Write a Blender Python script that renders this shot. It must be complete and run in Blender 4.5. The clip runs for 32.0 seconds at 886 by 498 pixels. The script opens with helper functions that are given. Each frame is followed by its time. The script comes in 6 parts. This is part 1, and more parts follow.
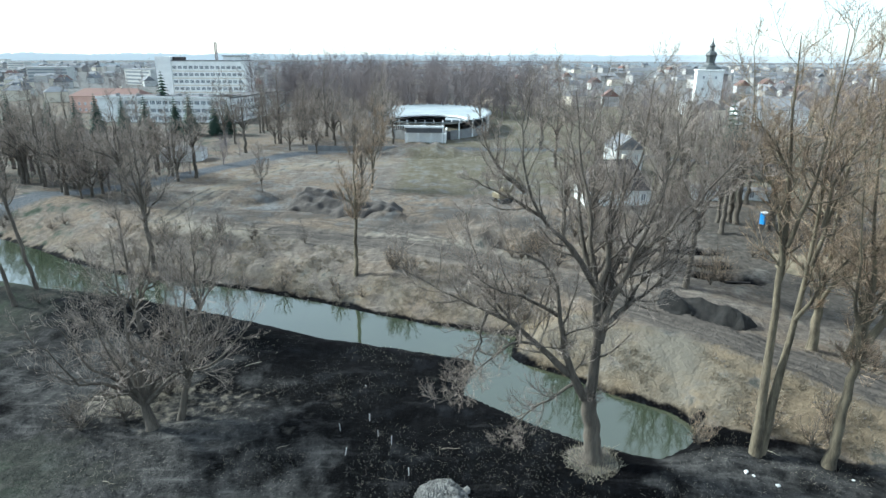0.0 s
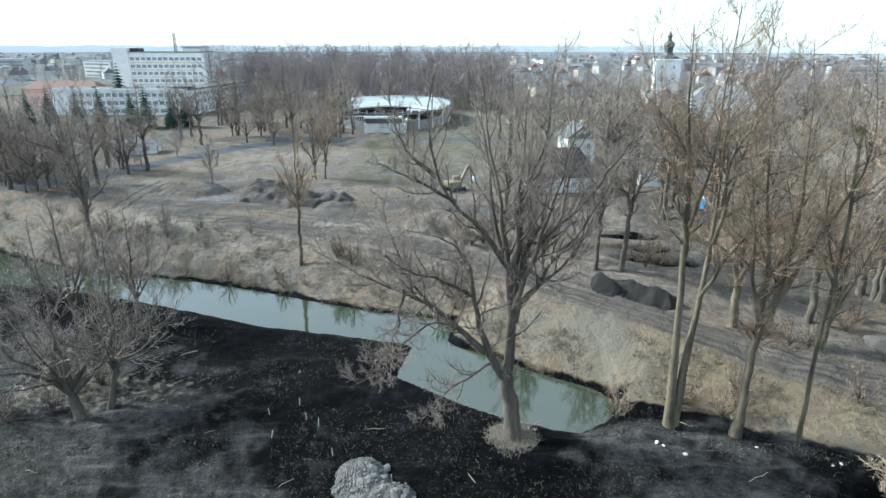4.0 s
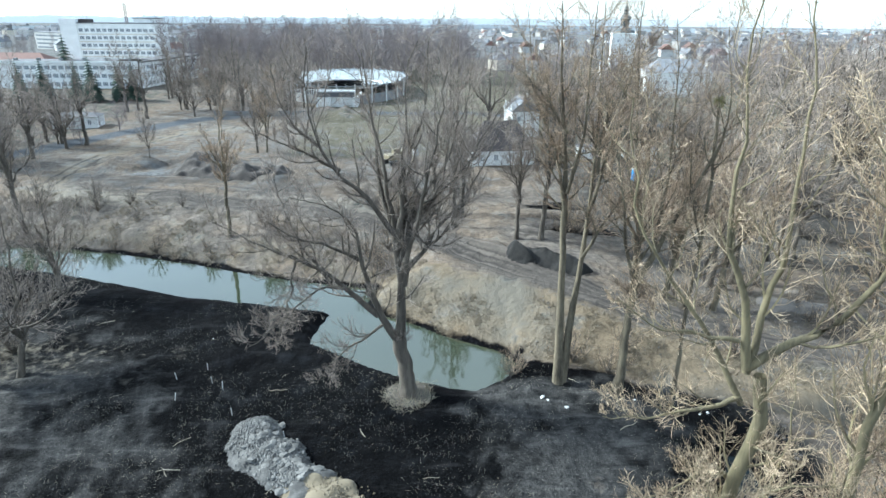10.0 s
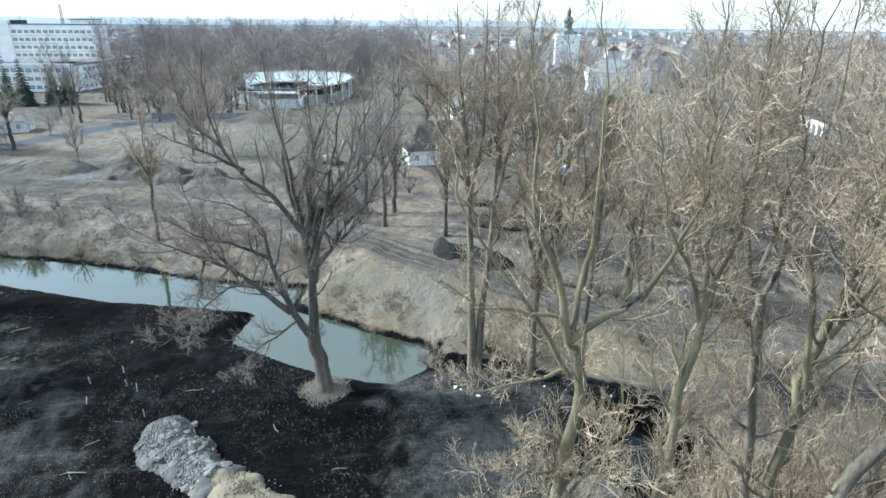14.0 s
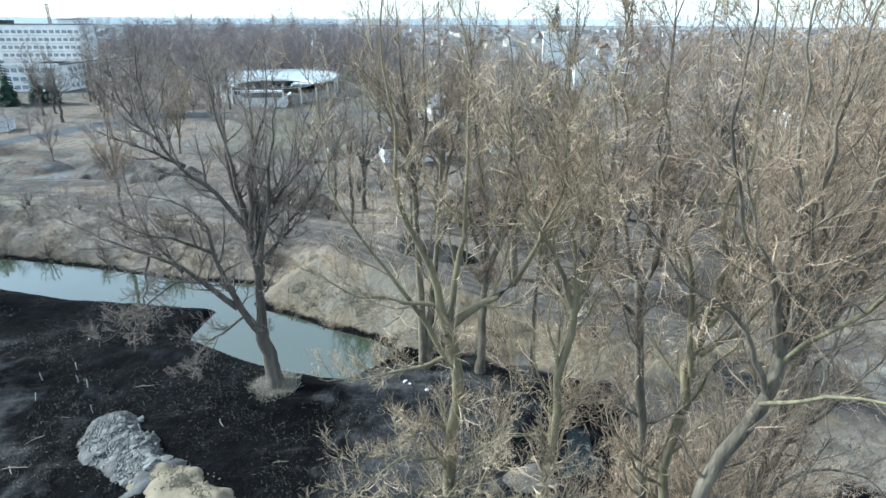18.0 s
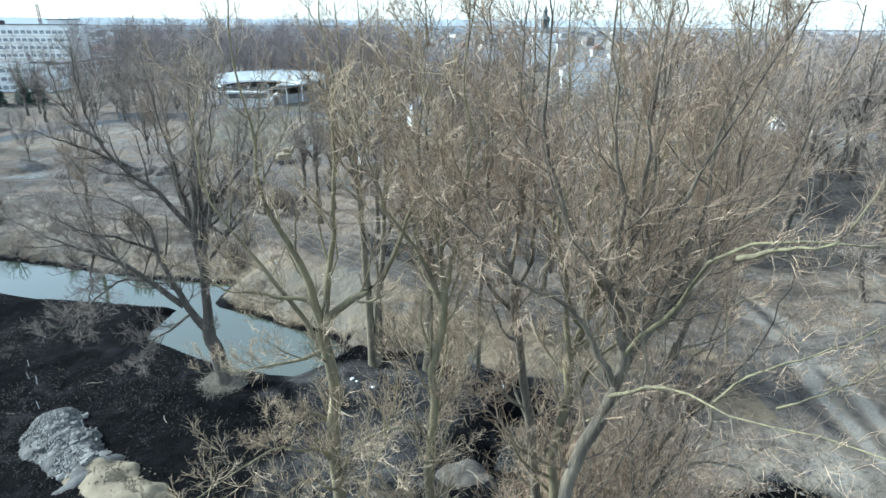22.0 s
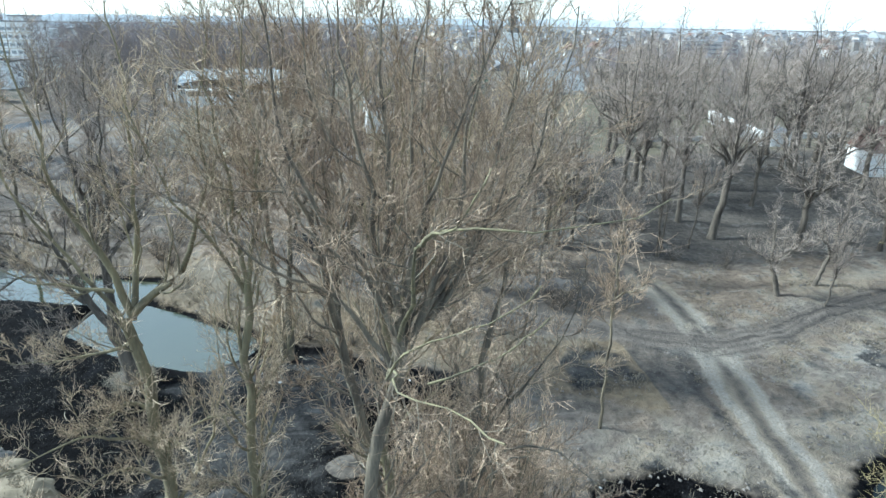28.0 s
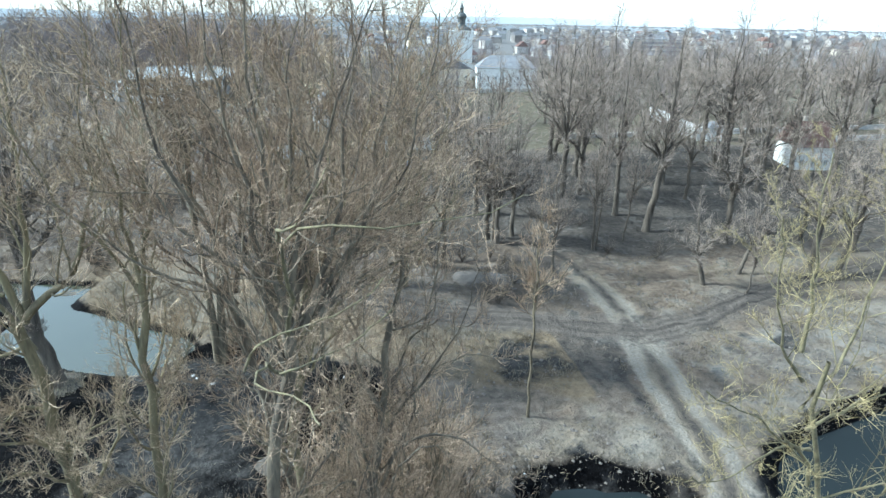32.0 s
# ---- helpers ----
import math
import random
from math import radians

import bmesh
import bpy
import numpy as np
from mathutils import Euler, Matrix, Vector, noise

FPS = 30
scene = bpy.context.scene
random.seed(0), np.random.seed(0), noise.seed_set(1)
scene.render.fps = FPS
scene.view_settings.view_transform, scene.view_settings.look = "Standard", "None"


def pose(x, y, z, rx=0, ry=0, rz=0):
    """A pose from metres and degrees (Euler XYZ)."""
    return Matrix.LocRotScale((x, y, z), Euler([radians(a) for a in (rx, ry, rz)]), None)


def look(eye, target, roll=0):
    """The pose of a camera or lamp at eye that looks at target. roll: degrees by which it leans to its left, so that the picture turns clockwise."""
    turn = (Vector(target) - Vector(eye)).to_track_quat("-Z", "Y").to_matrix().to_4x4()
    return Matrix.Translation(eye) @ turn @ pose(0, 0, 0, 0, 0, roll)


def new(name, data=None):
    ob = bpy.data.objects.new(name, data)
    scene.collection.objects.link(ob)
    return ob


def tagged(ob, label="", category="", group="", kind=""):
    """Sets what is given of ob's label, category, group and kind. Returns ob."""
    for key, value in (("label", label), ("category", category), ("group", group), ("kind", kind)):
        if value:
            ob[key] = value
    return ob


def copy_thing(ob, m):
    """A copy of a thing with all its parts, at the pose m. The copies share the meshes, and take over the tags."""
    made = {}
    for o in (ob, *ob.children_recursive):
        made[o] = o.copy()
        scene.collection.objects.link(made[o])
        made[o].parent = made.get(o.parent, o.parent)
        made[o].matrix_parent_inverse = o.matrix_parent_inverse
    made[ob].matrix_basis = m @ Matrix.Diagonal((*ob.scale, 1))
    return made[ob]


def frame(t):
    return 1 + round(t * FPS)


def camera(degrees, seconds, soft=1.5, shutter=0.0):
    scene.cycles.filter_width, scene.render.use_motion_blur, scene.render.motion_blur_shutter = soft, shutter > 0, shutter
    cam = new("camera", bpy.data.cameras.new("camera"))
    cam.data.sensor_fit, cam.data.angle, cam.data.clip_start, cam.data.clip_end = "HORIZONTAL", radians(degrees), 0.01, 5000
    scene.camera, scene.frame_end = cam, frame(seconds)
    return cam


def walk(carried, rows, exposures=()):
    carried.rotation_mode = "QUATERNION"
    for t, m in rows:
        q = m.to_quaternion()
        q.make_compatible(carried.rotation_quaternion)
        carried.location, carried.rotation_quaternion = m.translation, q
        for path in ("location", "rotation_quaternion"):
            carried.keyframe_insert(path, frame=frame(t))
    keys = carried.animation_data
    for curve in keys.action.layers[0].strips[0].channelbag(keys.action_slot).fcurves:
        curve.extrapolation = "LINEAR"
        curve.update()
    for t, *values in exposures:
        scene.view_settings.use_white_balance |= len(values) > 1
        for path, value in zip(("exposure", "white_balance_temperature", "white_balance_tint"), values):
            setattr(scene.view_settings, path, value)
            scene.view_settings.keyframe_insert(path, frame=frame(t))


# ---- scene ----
cam = camera(72.7, 32.0)
PATH = [
    (0, (0.365, -0.371, 32.198), (0.308, 1.53, 31.58), 0.2),
    (0.5, (1.008, -0.502, 32.119), (0.968, 1.4, 31.5), 0.1),
    (1, (1.597, -0.676, 32.062), (1.576, 1.226, 31.444), 0.1),
    (1.5, (2.157, -0.815, 32.002), (2.15, 1.087, 31.383), 0.0),
    (2, (2.73, -1.028, 31.964), (2.733, 0.874, 31.347), -0.0),
    (2.5, (3.306, -1.162, 31.977), (3.316, 0.74, 31.36), 0.1),
    (3, (3.913, -1.34, 31.973), (3.93, 0.561, 31.352), 0.2),
    (3.5, (4.439, -1.496, 31.981), (4.46, 0.403, 31.353), 0.1),
    (5.5, (6.62, -2.232, 31.903), (6.658, -0.362, 31.195), 0.3),
    (6, (7.179, -2.438, 31.885), (7.221, -0.572, 31.167), 0.3),
    (6.5, (7.761, -2.57, 31.893), (7.811, -0.704, 31.174), 0.2),
    (7, (8.375, -2.788, 31.887), (8.43, -0.923, 31.167), 0.3),
    (7.5, (8.943, -3.012, 31.891), (9.006, -1.146, 31.172), 0.3),
    (8, (9.512, -3.227, 31.881), (9.583, -1.362, 31.162), 0.4),
    (8.5, (10.107, -3.46, 31.906), (10.182, -1.595, 31.188), 0.4),
    (9, (10.697, -3.692, 31.948), (10.782, -1.827, 31.229), 0.4),
    (9.5, (11.321, -3.898, 31.99), (11.414, -2.034, 31.271), 0.3),
    (10, (11.913, -4.151, 32.023), (12.021, -2.288, 31.304), 0.4),
    (10.5, (12.484, -4.42, 32.05), (12.602, -2.557, 31.333), 0.4),
    (11, (13.01, -4.68, 32.094), (13.151, -2.818, 31.378), 0.4),
    (11.5, (13.585, -4.925, 32.122), (13.749, -3.065, 31.406), 0.4),
    (12, (14.192, -5.198, 32.124), (14.379, -3.34, 31.408), 0.4),
    (12.5, (14.784, -5.402, 32.138), (14.99, -3.545, 31.422), 0.3),
    (13, (15.33, -5.583, 32.127), (15.546, -3.728, 31.41), 0.4),
    (13.5, (15.786, -5.846, 32.099), (16.013, -3.991, 31.384), 0.4),
    (14, (16.257, -6.068, 32.104), (16.493, -4.215, 31.39), 0.5),
    (14.5, (16.763, -6.239, 32.095), (17.002, -4.385, 31.382), 0.6),
    (17, (19.523, -6.711, 31.946), (19.763, -4.86, 31.228), 0.3),
    (19, (21.955, -7.542, 31.957), (22.196, -5.691, 31.239), 0.2),
    (20, (22.968, -7.874, 32.015), (23.213, -6.021, 31.303), 0.5),
    (23, (26.9, -8.739, 32.057), (27.142, -6.888, 31.341), 0.3),
    (23.5, (27.434, -8.907, 32.031), (27.678, -7.054, 31.318), 0.5),
    (24, (27.835, -9.013, 32.001), (28.085, -7.162, 31.287), 0.6),
    (24.5, (28.327, -9.131, 31.983), (28.581, -7.28, 31.27), 0.6),
    (25, (29.05, -9.389, 31.947), (29.303, -7.537, 31.236), 0.6),
    (25.5, (29.58, -9.519, 31.966), (29.84, -7.67, 31.252), 0.7),
    (27.5, (32.133, -10.142, 32.111), (32.424, -8.297, 31.394), 0.7),
    (28, (32.63, -10.278, 32.13), (32.926, -8.435, 31.412), 0.7),
    (28.5, (32.942, -10.373, 32.157), (33.24, -8.531, 31.437), 0.8),
    (29, (33.19, -10.515, 32.184), (33.493, -8.673, 31.464), 0.8),
    (29.5, (33.424, -10.636, 32.21), (33.735, -8.797, 31.488), 0.9),
    (30, (33.708, -10.797, 32.236), (34.037, -8.962, 31.513), 1.0),
    (30.5, (34.064, -10.973, 32.284), (34.416, -9.142, 31.561), 0.9),
    (31, (34.439, -11.175, 32.33), (34.818, -9.349, 31.609), 0.8),
    (31.5, (34.813, -11.381, 32.382), (35.215, -9.56, 31.658), 0.8),
    (32, (35.158, -11.599, 32.417), (35.584, -9.785, 31.693), 1.0),
]
walk(cam, [(t, look(eye, target, roll)) for t, eye, target, roll in PATH], exposures=[(0, 1.80, 5550, -3), (5, 1.92, 5550, -1), (9, 2.09, 5450, -1), (18, 2.01, 5280, -2), (32, 1.98, 5290, -3)])


# ---- sky, sun, exposure ----
world = bpy.data.worlds.new("hazy_sky")
scene.world = world
world.use_nodes = True
wn = world.node_tree.nodes
sky = wn.new("ShaderNodeTexSky")
sky.sky_type = "NISHITA"
sky.sun_disc = False
sky.sun_elevation, sky.sun_rotation = radians(34), radians(286)
sky.air_density, sky.dust_density, sky.ozone_density = 0.85, 1.0, 1.0
wn["Background"].inputs["Strength"].default_value = 0.117
haze = wn.new("ShaderNodeMix")
haze.data_type = "RGBA"
haze.inputs["Factor"].default_value = 0.62
haze.inputs["B"].default_value = (3.15, 3.22, 3.2, 1)
world.node_tree.links.new(sky.outputs["Color"], haze.inputs["A"])
world.node_tree.links.new(haze.outputs["Result"], wn["Background"].inputs["Color"])
sun = new("sun", bpy.data.lights.new("sun", "SUN"))
sun.data.energy, sun.data.angle, sun.data.color = 2.7, radians(8), (1.0, 0.945, 0.865)
sun.matrix_world = look((-80, 23, 56), (0, 0, 0))

# ---- materials ----


def mat(name, c1, c2, scale=3.0, rough=0.85, bump=0.3, fine=40.0, spread=0.5, metal=0.0, random_tint=0.0, each=0.0, upright=False):
    """Two colours mixed by coarse and fine noise, with a fine relief; each: how far single twigs differ."""
    m = bpy.data.materials.new(name)
    m.use_nodes = True
    nt = m.node_tree
    n, l = nt.nodes, nt.links
    b = n["Principled BSDF"]
    geo = n.new("ShaderNodeNewGeometry")
    a, f = n.new("ShaderNodeTexNoise"), n.new("ShaderNodeTexNoise")
    a.inputs["Scale"].default_value, f.inputs["Scale"].default_value = scale, fine
    a.inputs["Detail"].default_value, f.inputs["Detail"].default_value = 4, 3
    where = geo.outputs["Position"]
    if upright:
        mp = n.new("ShaderNodeMapping")
        mp.inputs["Scale"].default_value = (1, 1, 0.16)
        l.new(where, mp.inputs["Vector"])
        where = mp.outputs["Vector"]
    for q in (a, f):
        l.new(where, q.inputs["Vector"])
    add = n.new("ShaderNodeMath")
    add.operation = "MULTIPLY_ADD"
    l.new(f.outputs["Fac"], add.inputs[0])
    add.inputs[1].default_value = 0.5
    l.new(a.outputs["Fac"], add.inputs[2])
    level = add.outputs[0]
    if each:
        own = n.new("ShaderNodeMath")
        own.operation = "MULTIPLY_ADD"
        l.new(geo.outputs["Random Per Island"], own.inputs[0])
        own.inputs[1].default_value = each
        l.new(level, own.inputs[2])
        low = n.new("ShaderNodeMath")
        low.operation = "SUBTRACT"
        l.new(own.outputs[0], low.inputs[0])
        low.inputs[1].default_value = each / 2
        level = low.outputs[0]
    ramp = n.new("ShaderNodeMapRange")
    ramp.inputs["From Min"].default_value, ramp.inputs["From Max"].default_value = 0.75 - spread / 2, 0.75 + spread / 2
    l.new(level, ramp.inputs["Value"])
    mix = n.new("ShaderNodeMix")
    mix.data_type = "RGBA"
    mix.inputs["A"].default_value, mix.inputs["B"].default_value = (*c1, 1), (*c2, 1)
    l.new(ramp.outputs["Result"], mix.inputs["Factor"])
    col = mix.outputs["Result"]
    if random_tint:
        info = n.new("ShaderNodeObjectInfo")
        hsv = n.new("ShaderNodeHueSaturation")
        r2 = n.new("ShaderNodeMapRange")
        r2.inputs["To Min"].default_value, r2.inputs["To Max"].default_value = 1 - random_tint, 1 + random_tint
        l.new(info.outputs["Random"], r2.inputs["Value"])
        l.new(r2.outputs["Result"], hsv.inputs["Value"])
        l.new(col, hsv.inputs["Color"])
        col = hsv.outputs["Color"]
    l.new(col, b.inputs["Base Color"])
    b.inputs["Roughness"].default_value, b.inputs["Metallic"].default_value = rough, metal
    if bump:
        bp = n.new("ShaderNodeBump")
        bp.inputs["Strength"].default_value, bp.inputs["Distance"].default_value = bump, 0.05
        l.new(add.outputs[0], bp.inputs["Height"])
        l.new(bp.outputs["Normal"], b.inputs["Normal"])
    return m


BARK = mat("willow_bark", (0.050, 0.040, 0.027), (0.180, 0.150, 0.100), 2.2, 0.95, 0.9, 14, 0.4, upright=True)
BARK_DARK = mat("dark_bark", (0.042, 0.035, 0.028), (0.125, 0.105, 0.082), 2.2, 0.95, 0.9, 14, 0.4, upright=True)
BARK_PALE = mat("pale_willow_bark", (0.052, 0.044, 0.034), (0.195, 0.165, 0.120), 2.2, 0.95, 0.9, 14, 0.45, upright=True)
LICHEN_BRIGHT = mat("bright_lichen_bark", (0.055, 0.048, 0.036), (0.235, 0.21, 0.115), 3.2, 0.95, 0.6, 12, 0.7)
LICHEN = mat("lichen_bark", (0.062, 0.052, 0.035), (0.235, 0.200, 0.112), 1.6, 0.95, 0.9, 12, 0.6, upright=True)
TWIG = mat("willow_twig", (0.100, 0.064, 0.043), (0.48, 0.355, 0.235), 0.35, 0.7, 0, 6, 1.0, each=1.0)
TWIG_RED = mat("reddish_twig", (0.104, 0.068, 0.045), (0.47, 0.35, 0.232), 0.35, 0.7, 0, 6, 1.0, each=1.0)
TWIG_TAN = mat("tan_twig", (0.125, 0.086, 0.055), (0.58, 0.455, 0.30), 0.35, 0.7, 0, 6, 1.0, each=1.0)
TWIG_GOLD = mat("golden_lichen_twig", (0.10, 0.078, 0.038), (0.40, 0.33, 0.16), 0.35, 0.7, 0, 6, 1.0, each=0.9)
TWIG_GREY = mat("grey_twig", (0.115, 0.092, 0.076), (0.38, 0.315, 0.26), 0.1, 0.85, 0, 3, 0.9, each=0.7)
WOOD_FAR = mat("bare_woodland", (0.135, 0.115, 0.112), (0.235, 0.198, 0.190), 0.03, 0.95, 0, 0.3)
SPRUCE = mat("spruce_needles", (0.012, 0.03, 0.02), (0.035, 0.065, 0.04), 1.0, 0.9, 0, 8)
RENDER_WHITE = mat("white_render", (0.64, 0.64, 0.62), (0.80, 0.80, 0.775), 0.3, 0.9, 0.1, 4)
RENDER_GREY = mat("grey_render", (0.34, 0.335, 0.32), (0.52, 0.51, 0.48), 0.5, 0.9, 0.2, 5)
RENDER_CREAM = mat("cream_render", (0.5, 0.45, 0.36), (0.62, 0.56, 0.46), 0.3, 0.9, 0.1, 4)
RENDER_SALMON = mat("salmon_render", (0.55, 0.33, 0.26), (0.62, 0.42, 0.34), 0.3, 0.9, 0.1, 4)
CONCRETE = mat("grey_concrete", (0.174, 0.174, 0.174), (0.260, 0.260, 0.254), 0.6, 0.9, 0.2, 8)
ROOF_DARK = mat("dark_brown_roof", (0.028, 0.022, 0.022), (0.062, 0.050, 0.046), 1.5, 0.8, 0.4, 12)
ROOF_RED = mat("red_brown_roof", (0.105, 0.058, 0.046), (0.165, 0.092, 0.074), 1.5, 0.85, 0.4, 12, random_tint=0.3)
ROOF_GREY = mat("grey_roof", (0.105, 0.110, 0.118), (0.180, 0.184, 0.194), 0.5, 0.95, 0.2, 6, random_tint=0.25)
ROOF_FELT = mat("roofing_felt", (0.074, 0.074, 0.077), (0.136, 0.136, 0.140), 0.3, 0.9, 0.2, 5)
GLASS = mat("window_glass", (0.14, 0.16, 0.18), (0.24, 0.26, 0.28), 0.3, 0.15, 0, 2)
MEMBRANE = mat("white_membrane", (0.22, 0.25, 0.265), (0.32, 0.35, 0.36), 0.15, 0.9, 0.05, 2)
STEEL = mat("painted_steel", (0.30, 0.31, 0.32), (0.42, 0.43, 0.44), 1, 0.5, 0.1, 10)
RUST = mat("rusty_red_steel", (0.10, 0.055, 0.048), (0.18, 0.105, 0.09), 2, 0.7, 0.2, 15)
COPPER_DARK = mat("dark_copper", (0.04, 0.045, 0.045), (0.09, 0.10, 0.10), 1, 0.6, 0.1, 8)
BLUE_PLASTIC = mat("blue_plastic", (0.02, 0.16, 0.42), (0.03, 0.22, 0.52), 2, 0.4, 0.05, 20)
YELLOW_PAINT = mat("yellow_machine_paint", (0.12, 0.098, 0.058), (0.20, 0.165, 0.10), 2, 0.6, 0.1, 20)
BLACK_RUBBER = mat("black_rubber", (0.02, 0.02, 0.02), (0.05, 0.05, 0.05), 4, 0.8, 0.2, 30)
RUBBLE = mat("pale_rubble", (0.046, 0.045, 0.043), (0.142, 0.138, 0.129), 1.2, 0.95, 0.7, 9, random_tint=0.3, each=0.35)
SAND = mat("pale_sand", (0.118, 0.097, 0.064), (0.195, 0.163, 0.111), 0.8, 0.95, 0.5, 14)
STRAW = mat("dry_straw", (0.223, 0.192, 0.136), (0.384, 0.347, 0.273), 0.6, 0.9, 0, 6)
STRAW_DARK = mat("trodden_straw", (0.028, 0.024, 0.02), (0.11, 0.094, 0.075), 2.5, 0.95, 0.9, 16)
CHAR = mat("charred_stalks", (0.004, 0.004, 0.004), (0.016, 0.015, 0.0145), 0.5, 0.95, 0, 6)
GRASS_DRY = mat("dry_grass", (0.10, 0.082, 0.058), (0.25, 0.21, 0.15), 0.25, 0.95, 0, 5)
SOIL_DARK = mat("dark_soil", (0.022, 0.019, 0.017), (0.074, 0.062, 0.053), 0.9, 0.95, 0.8, 7)
PEAT = mat("black_dug_earth", (0.003, 0.003, 0.0026), (0.018, 0.016, 0.014), 1.4, 0.95, 0.9, 8)
SOIL_GREY = mat("grey_soil", (0.081, 0.074, 0.068), (0.155, 0.136, 0.118), 0.6, 0.95, 0.7, 6)
PAPER = mat("white_litter", (0.42, 0.42, 0.41), (0.62, 0.62, 0.60), 3, 0.7, 0.1, 20)


def water_mat(name, deep, shallow, ior, gloss, tint):
    m = bpy.data.materials.new(name)
    m.use_nodes = True
    n, l = m.node_tree.nodes, m.node_tree.links
    b = n["Principled BSDF"]
    geo = n.new("ShaderNodeNewGeometry")
    a = n.new("ShaderNodeTexNoise")
    a.inputs["Scale"].default_value = 0.12
    l.new(geo.outputs["Position"], a.inputs["Vector"])
    mix = n.new("ShaderNodeMix")
    mix.data_type = "RGBA"
    mix.inputs["A"].default_value, mix.inputs["B"].default_value = (*deep, 1), (*shallow, 1)
    l.new(a.outputs["Fac"], mix.inputs["Factor"])
    l.new(mix.outputs["Result"], b.inputs["Base Color"])
    b.inputs["Roughness"].default_value, b.inputs["IOR"].default_value, b.inputs["Specular IOR Level"].default_value = 0.03, ior, gloss
    b.inputs["Specular Tint"].default_value = (*tint, 1)
    w = n.new("ShaderNodeTexNoise")
    w.inputs["Scale"].default_value, w.inputs["Detail"].default_value = 2.5, 3
    l.new(geo.outputs["Position"], w.inputs["Vector"])
    bp = n.new("ShaderNodeBump")
    bp.inputs["Strength"].default_value, bp.inputs["Distance"].default_value = 0.06, 0.03
    l.new(w.outputs["Fac"], bp.inputs["Height"])
    l.new(bp.outputs["Normal"], b.inputs["Normal"])
    return m


WATER = water_mat("canal_water", (0.020, 0.029, 0.017), (0.040, 0.049, 0.031), 1.7, 1.0, (1.0, 0.93, 0.82))
WATER_DARK = water_mat("pool_water", (0.010, 0.014, 0.014), (0.018, 0.023, 0.025), 1.33, 0.16, (0.8, 0.9, 1.0))


def ground_mat():
    """Soil and dry grass; burnt and blackened, road, rut, lawn, pale, olive and asphalt cover come from attributes of
    the sheet.
    """
    m = bpy.data.materials.new("ground_cover")
    m.use_nodes = True
    n, l = m.node_tree.nodes, m.node_tree.links
    b = n["Principled BSDF"]
    geo = n.new("ShaderNodeNewGeometry")

    def ranged(v, lo, hi):
        q = n.new("ShaderNodeMapRange")
        q.inputs["From Min"].default_value, q.inputs["From Max"].default_value = lo, hi
        l.new(v, q.inputs["Value"])
        return q.outputs["Result"]

    def noise_at(scale, detail=5.0, stretch=None):
        """Noise spread over 0 to 1."""
        q = n.new("ShaderNodeTexNoise")
        q.inputs["Scale"].default_value, q.inputs["Detail"].default_value, q.inputs["Roughness"].default_value = scale, detail, 0.62
        src = geo.outputs["Position"]
        if stretch:
            mp = n.new("ShaderNodeMapping")
            mp.inputs["Rotation"].default_value, mp.inputs["Scale"].default_value = (0, 0, radians(stretch[0])), (stretch[1], 1, 1)
            l.new(src, mp.inputs["Vector"])
            src = mp.outputs["Vector"]
        l.new(src, q.inputs["Vector"])
        return ranged(q.outputs["Fac"], 0.3, 0.7)

    def blend(fac, a, c):
        q = n.new("ShaderNodeMix")
        q.data_type = "RGBA"
        l.new(fac, q.inputs["Factor"])
        for key, v in (("A", a), ("B", c)):
            if isinstance(v, tuple):
                q.inputs[key].default_value = (*v, 1)
            else:
                l.new(v, q.inputs[key])
        return q.outputs["Result"]

    def cover(name, noise_v, wide, edge=0.12):
        """The attribute, its edge broken up by noise."""
        q = n.new("ShaderNodeAttribute")
        q.attribute_name = name
        s = n.new("ShaderNodeMath")
        s.operation = "MULTIPLY_ADD"
        l.new(noise_v, s.inputs[0])
        s.inputs[1].default_value = wide
        l.new(q.outputs["Fac"], s.inputs[2])
        return ranged(s.outputs[0], 0.5 + wide / 2 - edge, 0.5 + wide / 2 + edge)

    big, mid, small, tiny = noise_at(0.07), noise_at(0.32), noise_at(1.3), noise_at(5.0)
    streak, streak2 = noise_at(0.9, 4.0, (40, 0.16)), noise_at(1.4, 4.0, (-8, 0.12))
    warm = blend(small, (0.098, 0.077, 0.059), (0.190, 0.153, 0.117))
    grey = blend(small, (0.080, 0.069, 0.060), (0.162, 0.141, 0.120))
    base = blend(ranged(big, 0.35, 0.65), warm, grey)
    base = blend(ranged(mid, 0.62, 0.9), base, (0.225, 0.190, 0.150))
    base = blend(ranged(streak2, 0.7, 0.95), base, (0.190, 0.166, 0.140))
    base = blend(ranged(tiny, 0.72, 0.95), base, (0.055, 0.046, 0.038))
    base = blend(ranged(mid, 0.22, 0.05), base, (0.085, 0.074, 0.062))
    lawn = blend(mid, (0.066, 0.060, 0.041), (0.135, 0.119, 0.083))
    base = blend(cover("lawn", mid, 0.6), base, blend(ranged(small, 0.4, 0.9), lawn, (0.125, 0.112, 0.087)))
    pale = blend(small, (0.145, 0.124, 0.096), (0.212, 0.180, 0.137))
    pale = blend(ranged(big, 0.45, 0.8), pale, (0.205, 0.186, 0.155))
    pale = blend(ranged(tiny, 0.82, 1.0), pale, (0.14, 0.125, 0.105))
    # dark soil and leaf litter; in the park also painted shade
    soil_and_shade = blend(small, (0.042, 0.038, 0.034), (0.105, 0.093, 0.080))
    soil_and_shade = blend(ranged(tiny, 0.7, 1.0), soil_and_shade, (0.15, 0.13, 0.105))
    base = blend(cover("soil_and_shade", mid, 0.75, 0.22), base, soil_and_shade)
    base = blend(cover("pale", mid, 1.0, 0.25), base, pale)
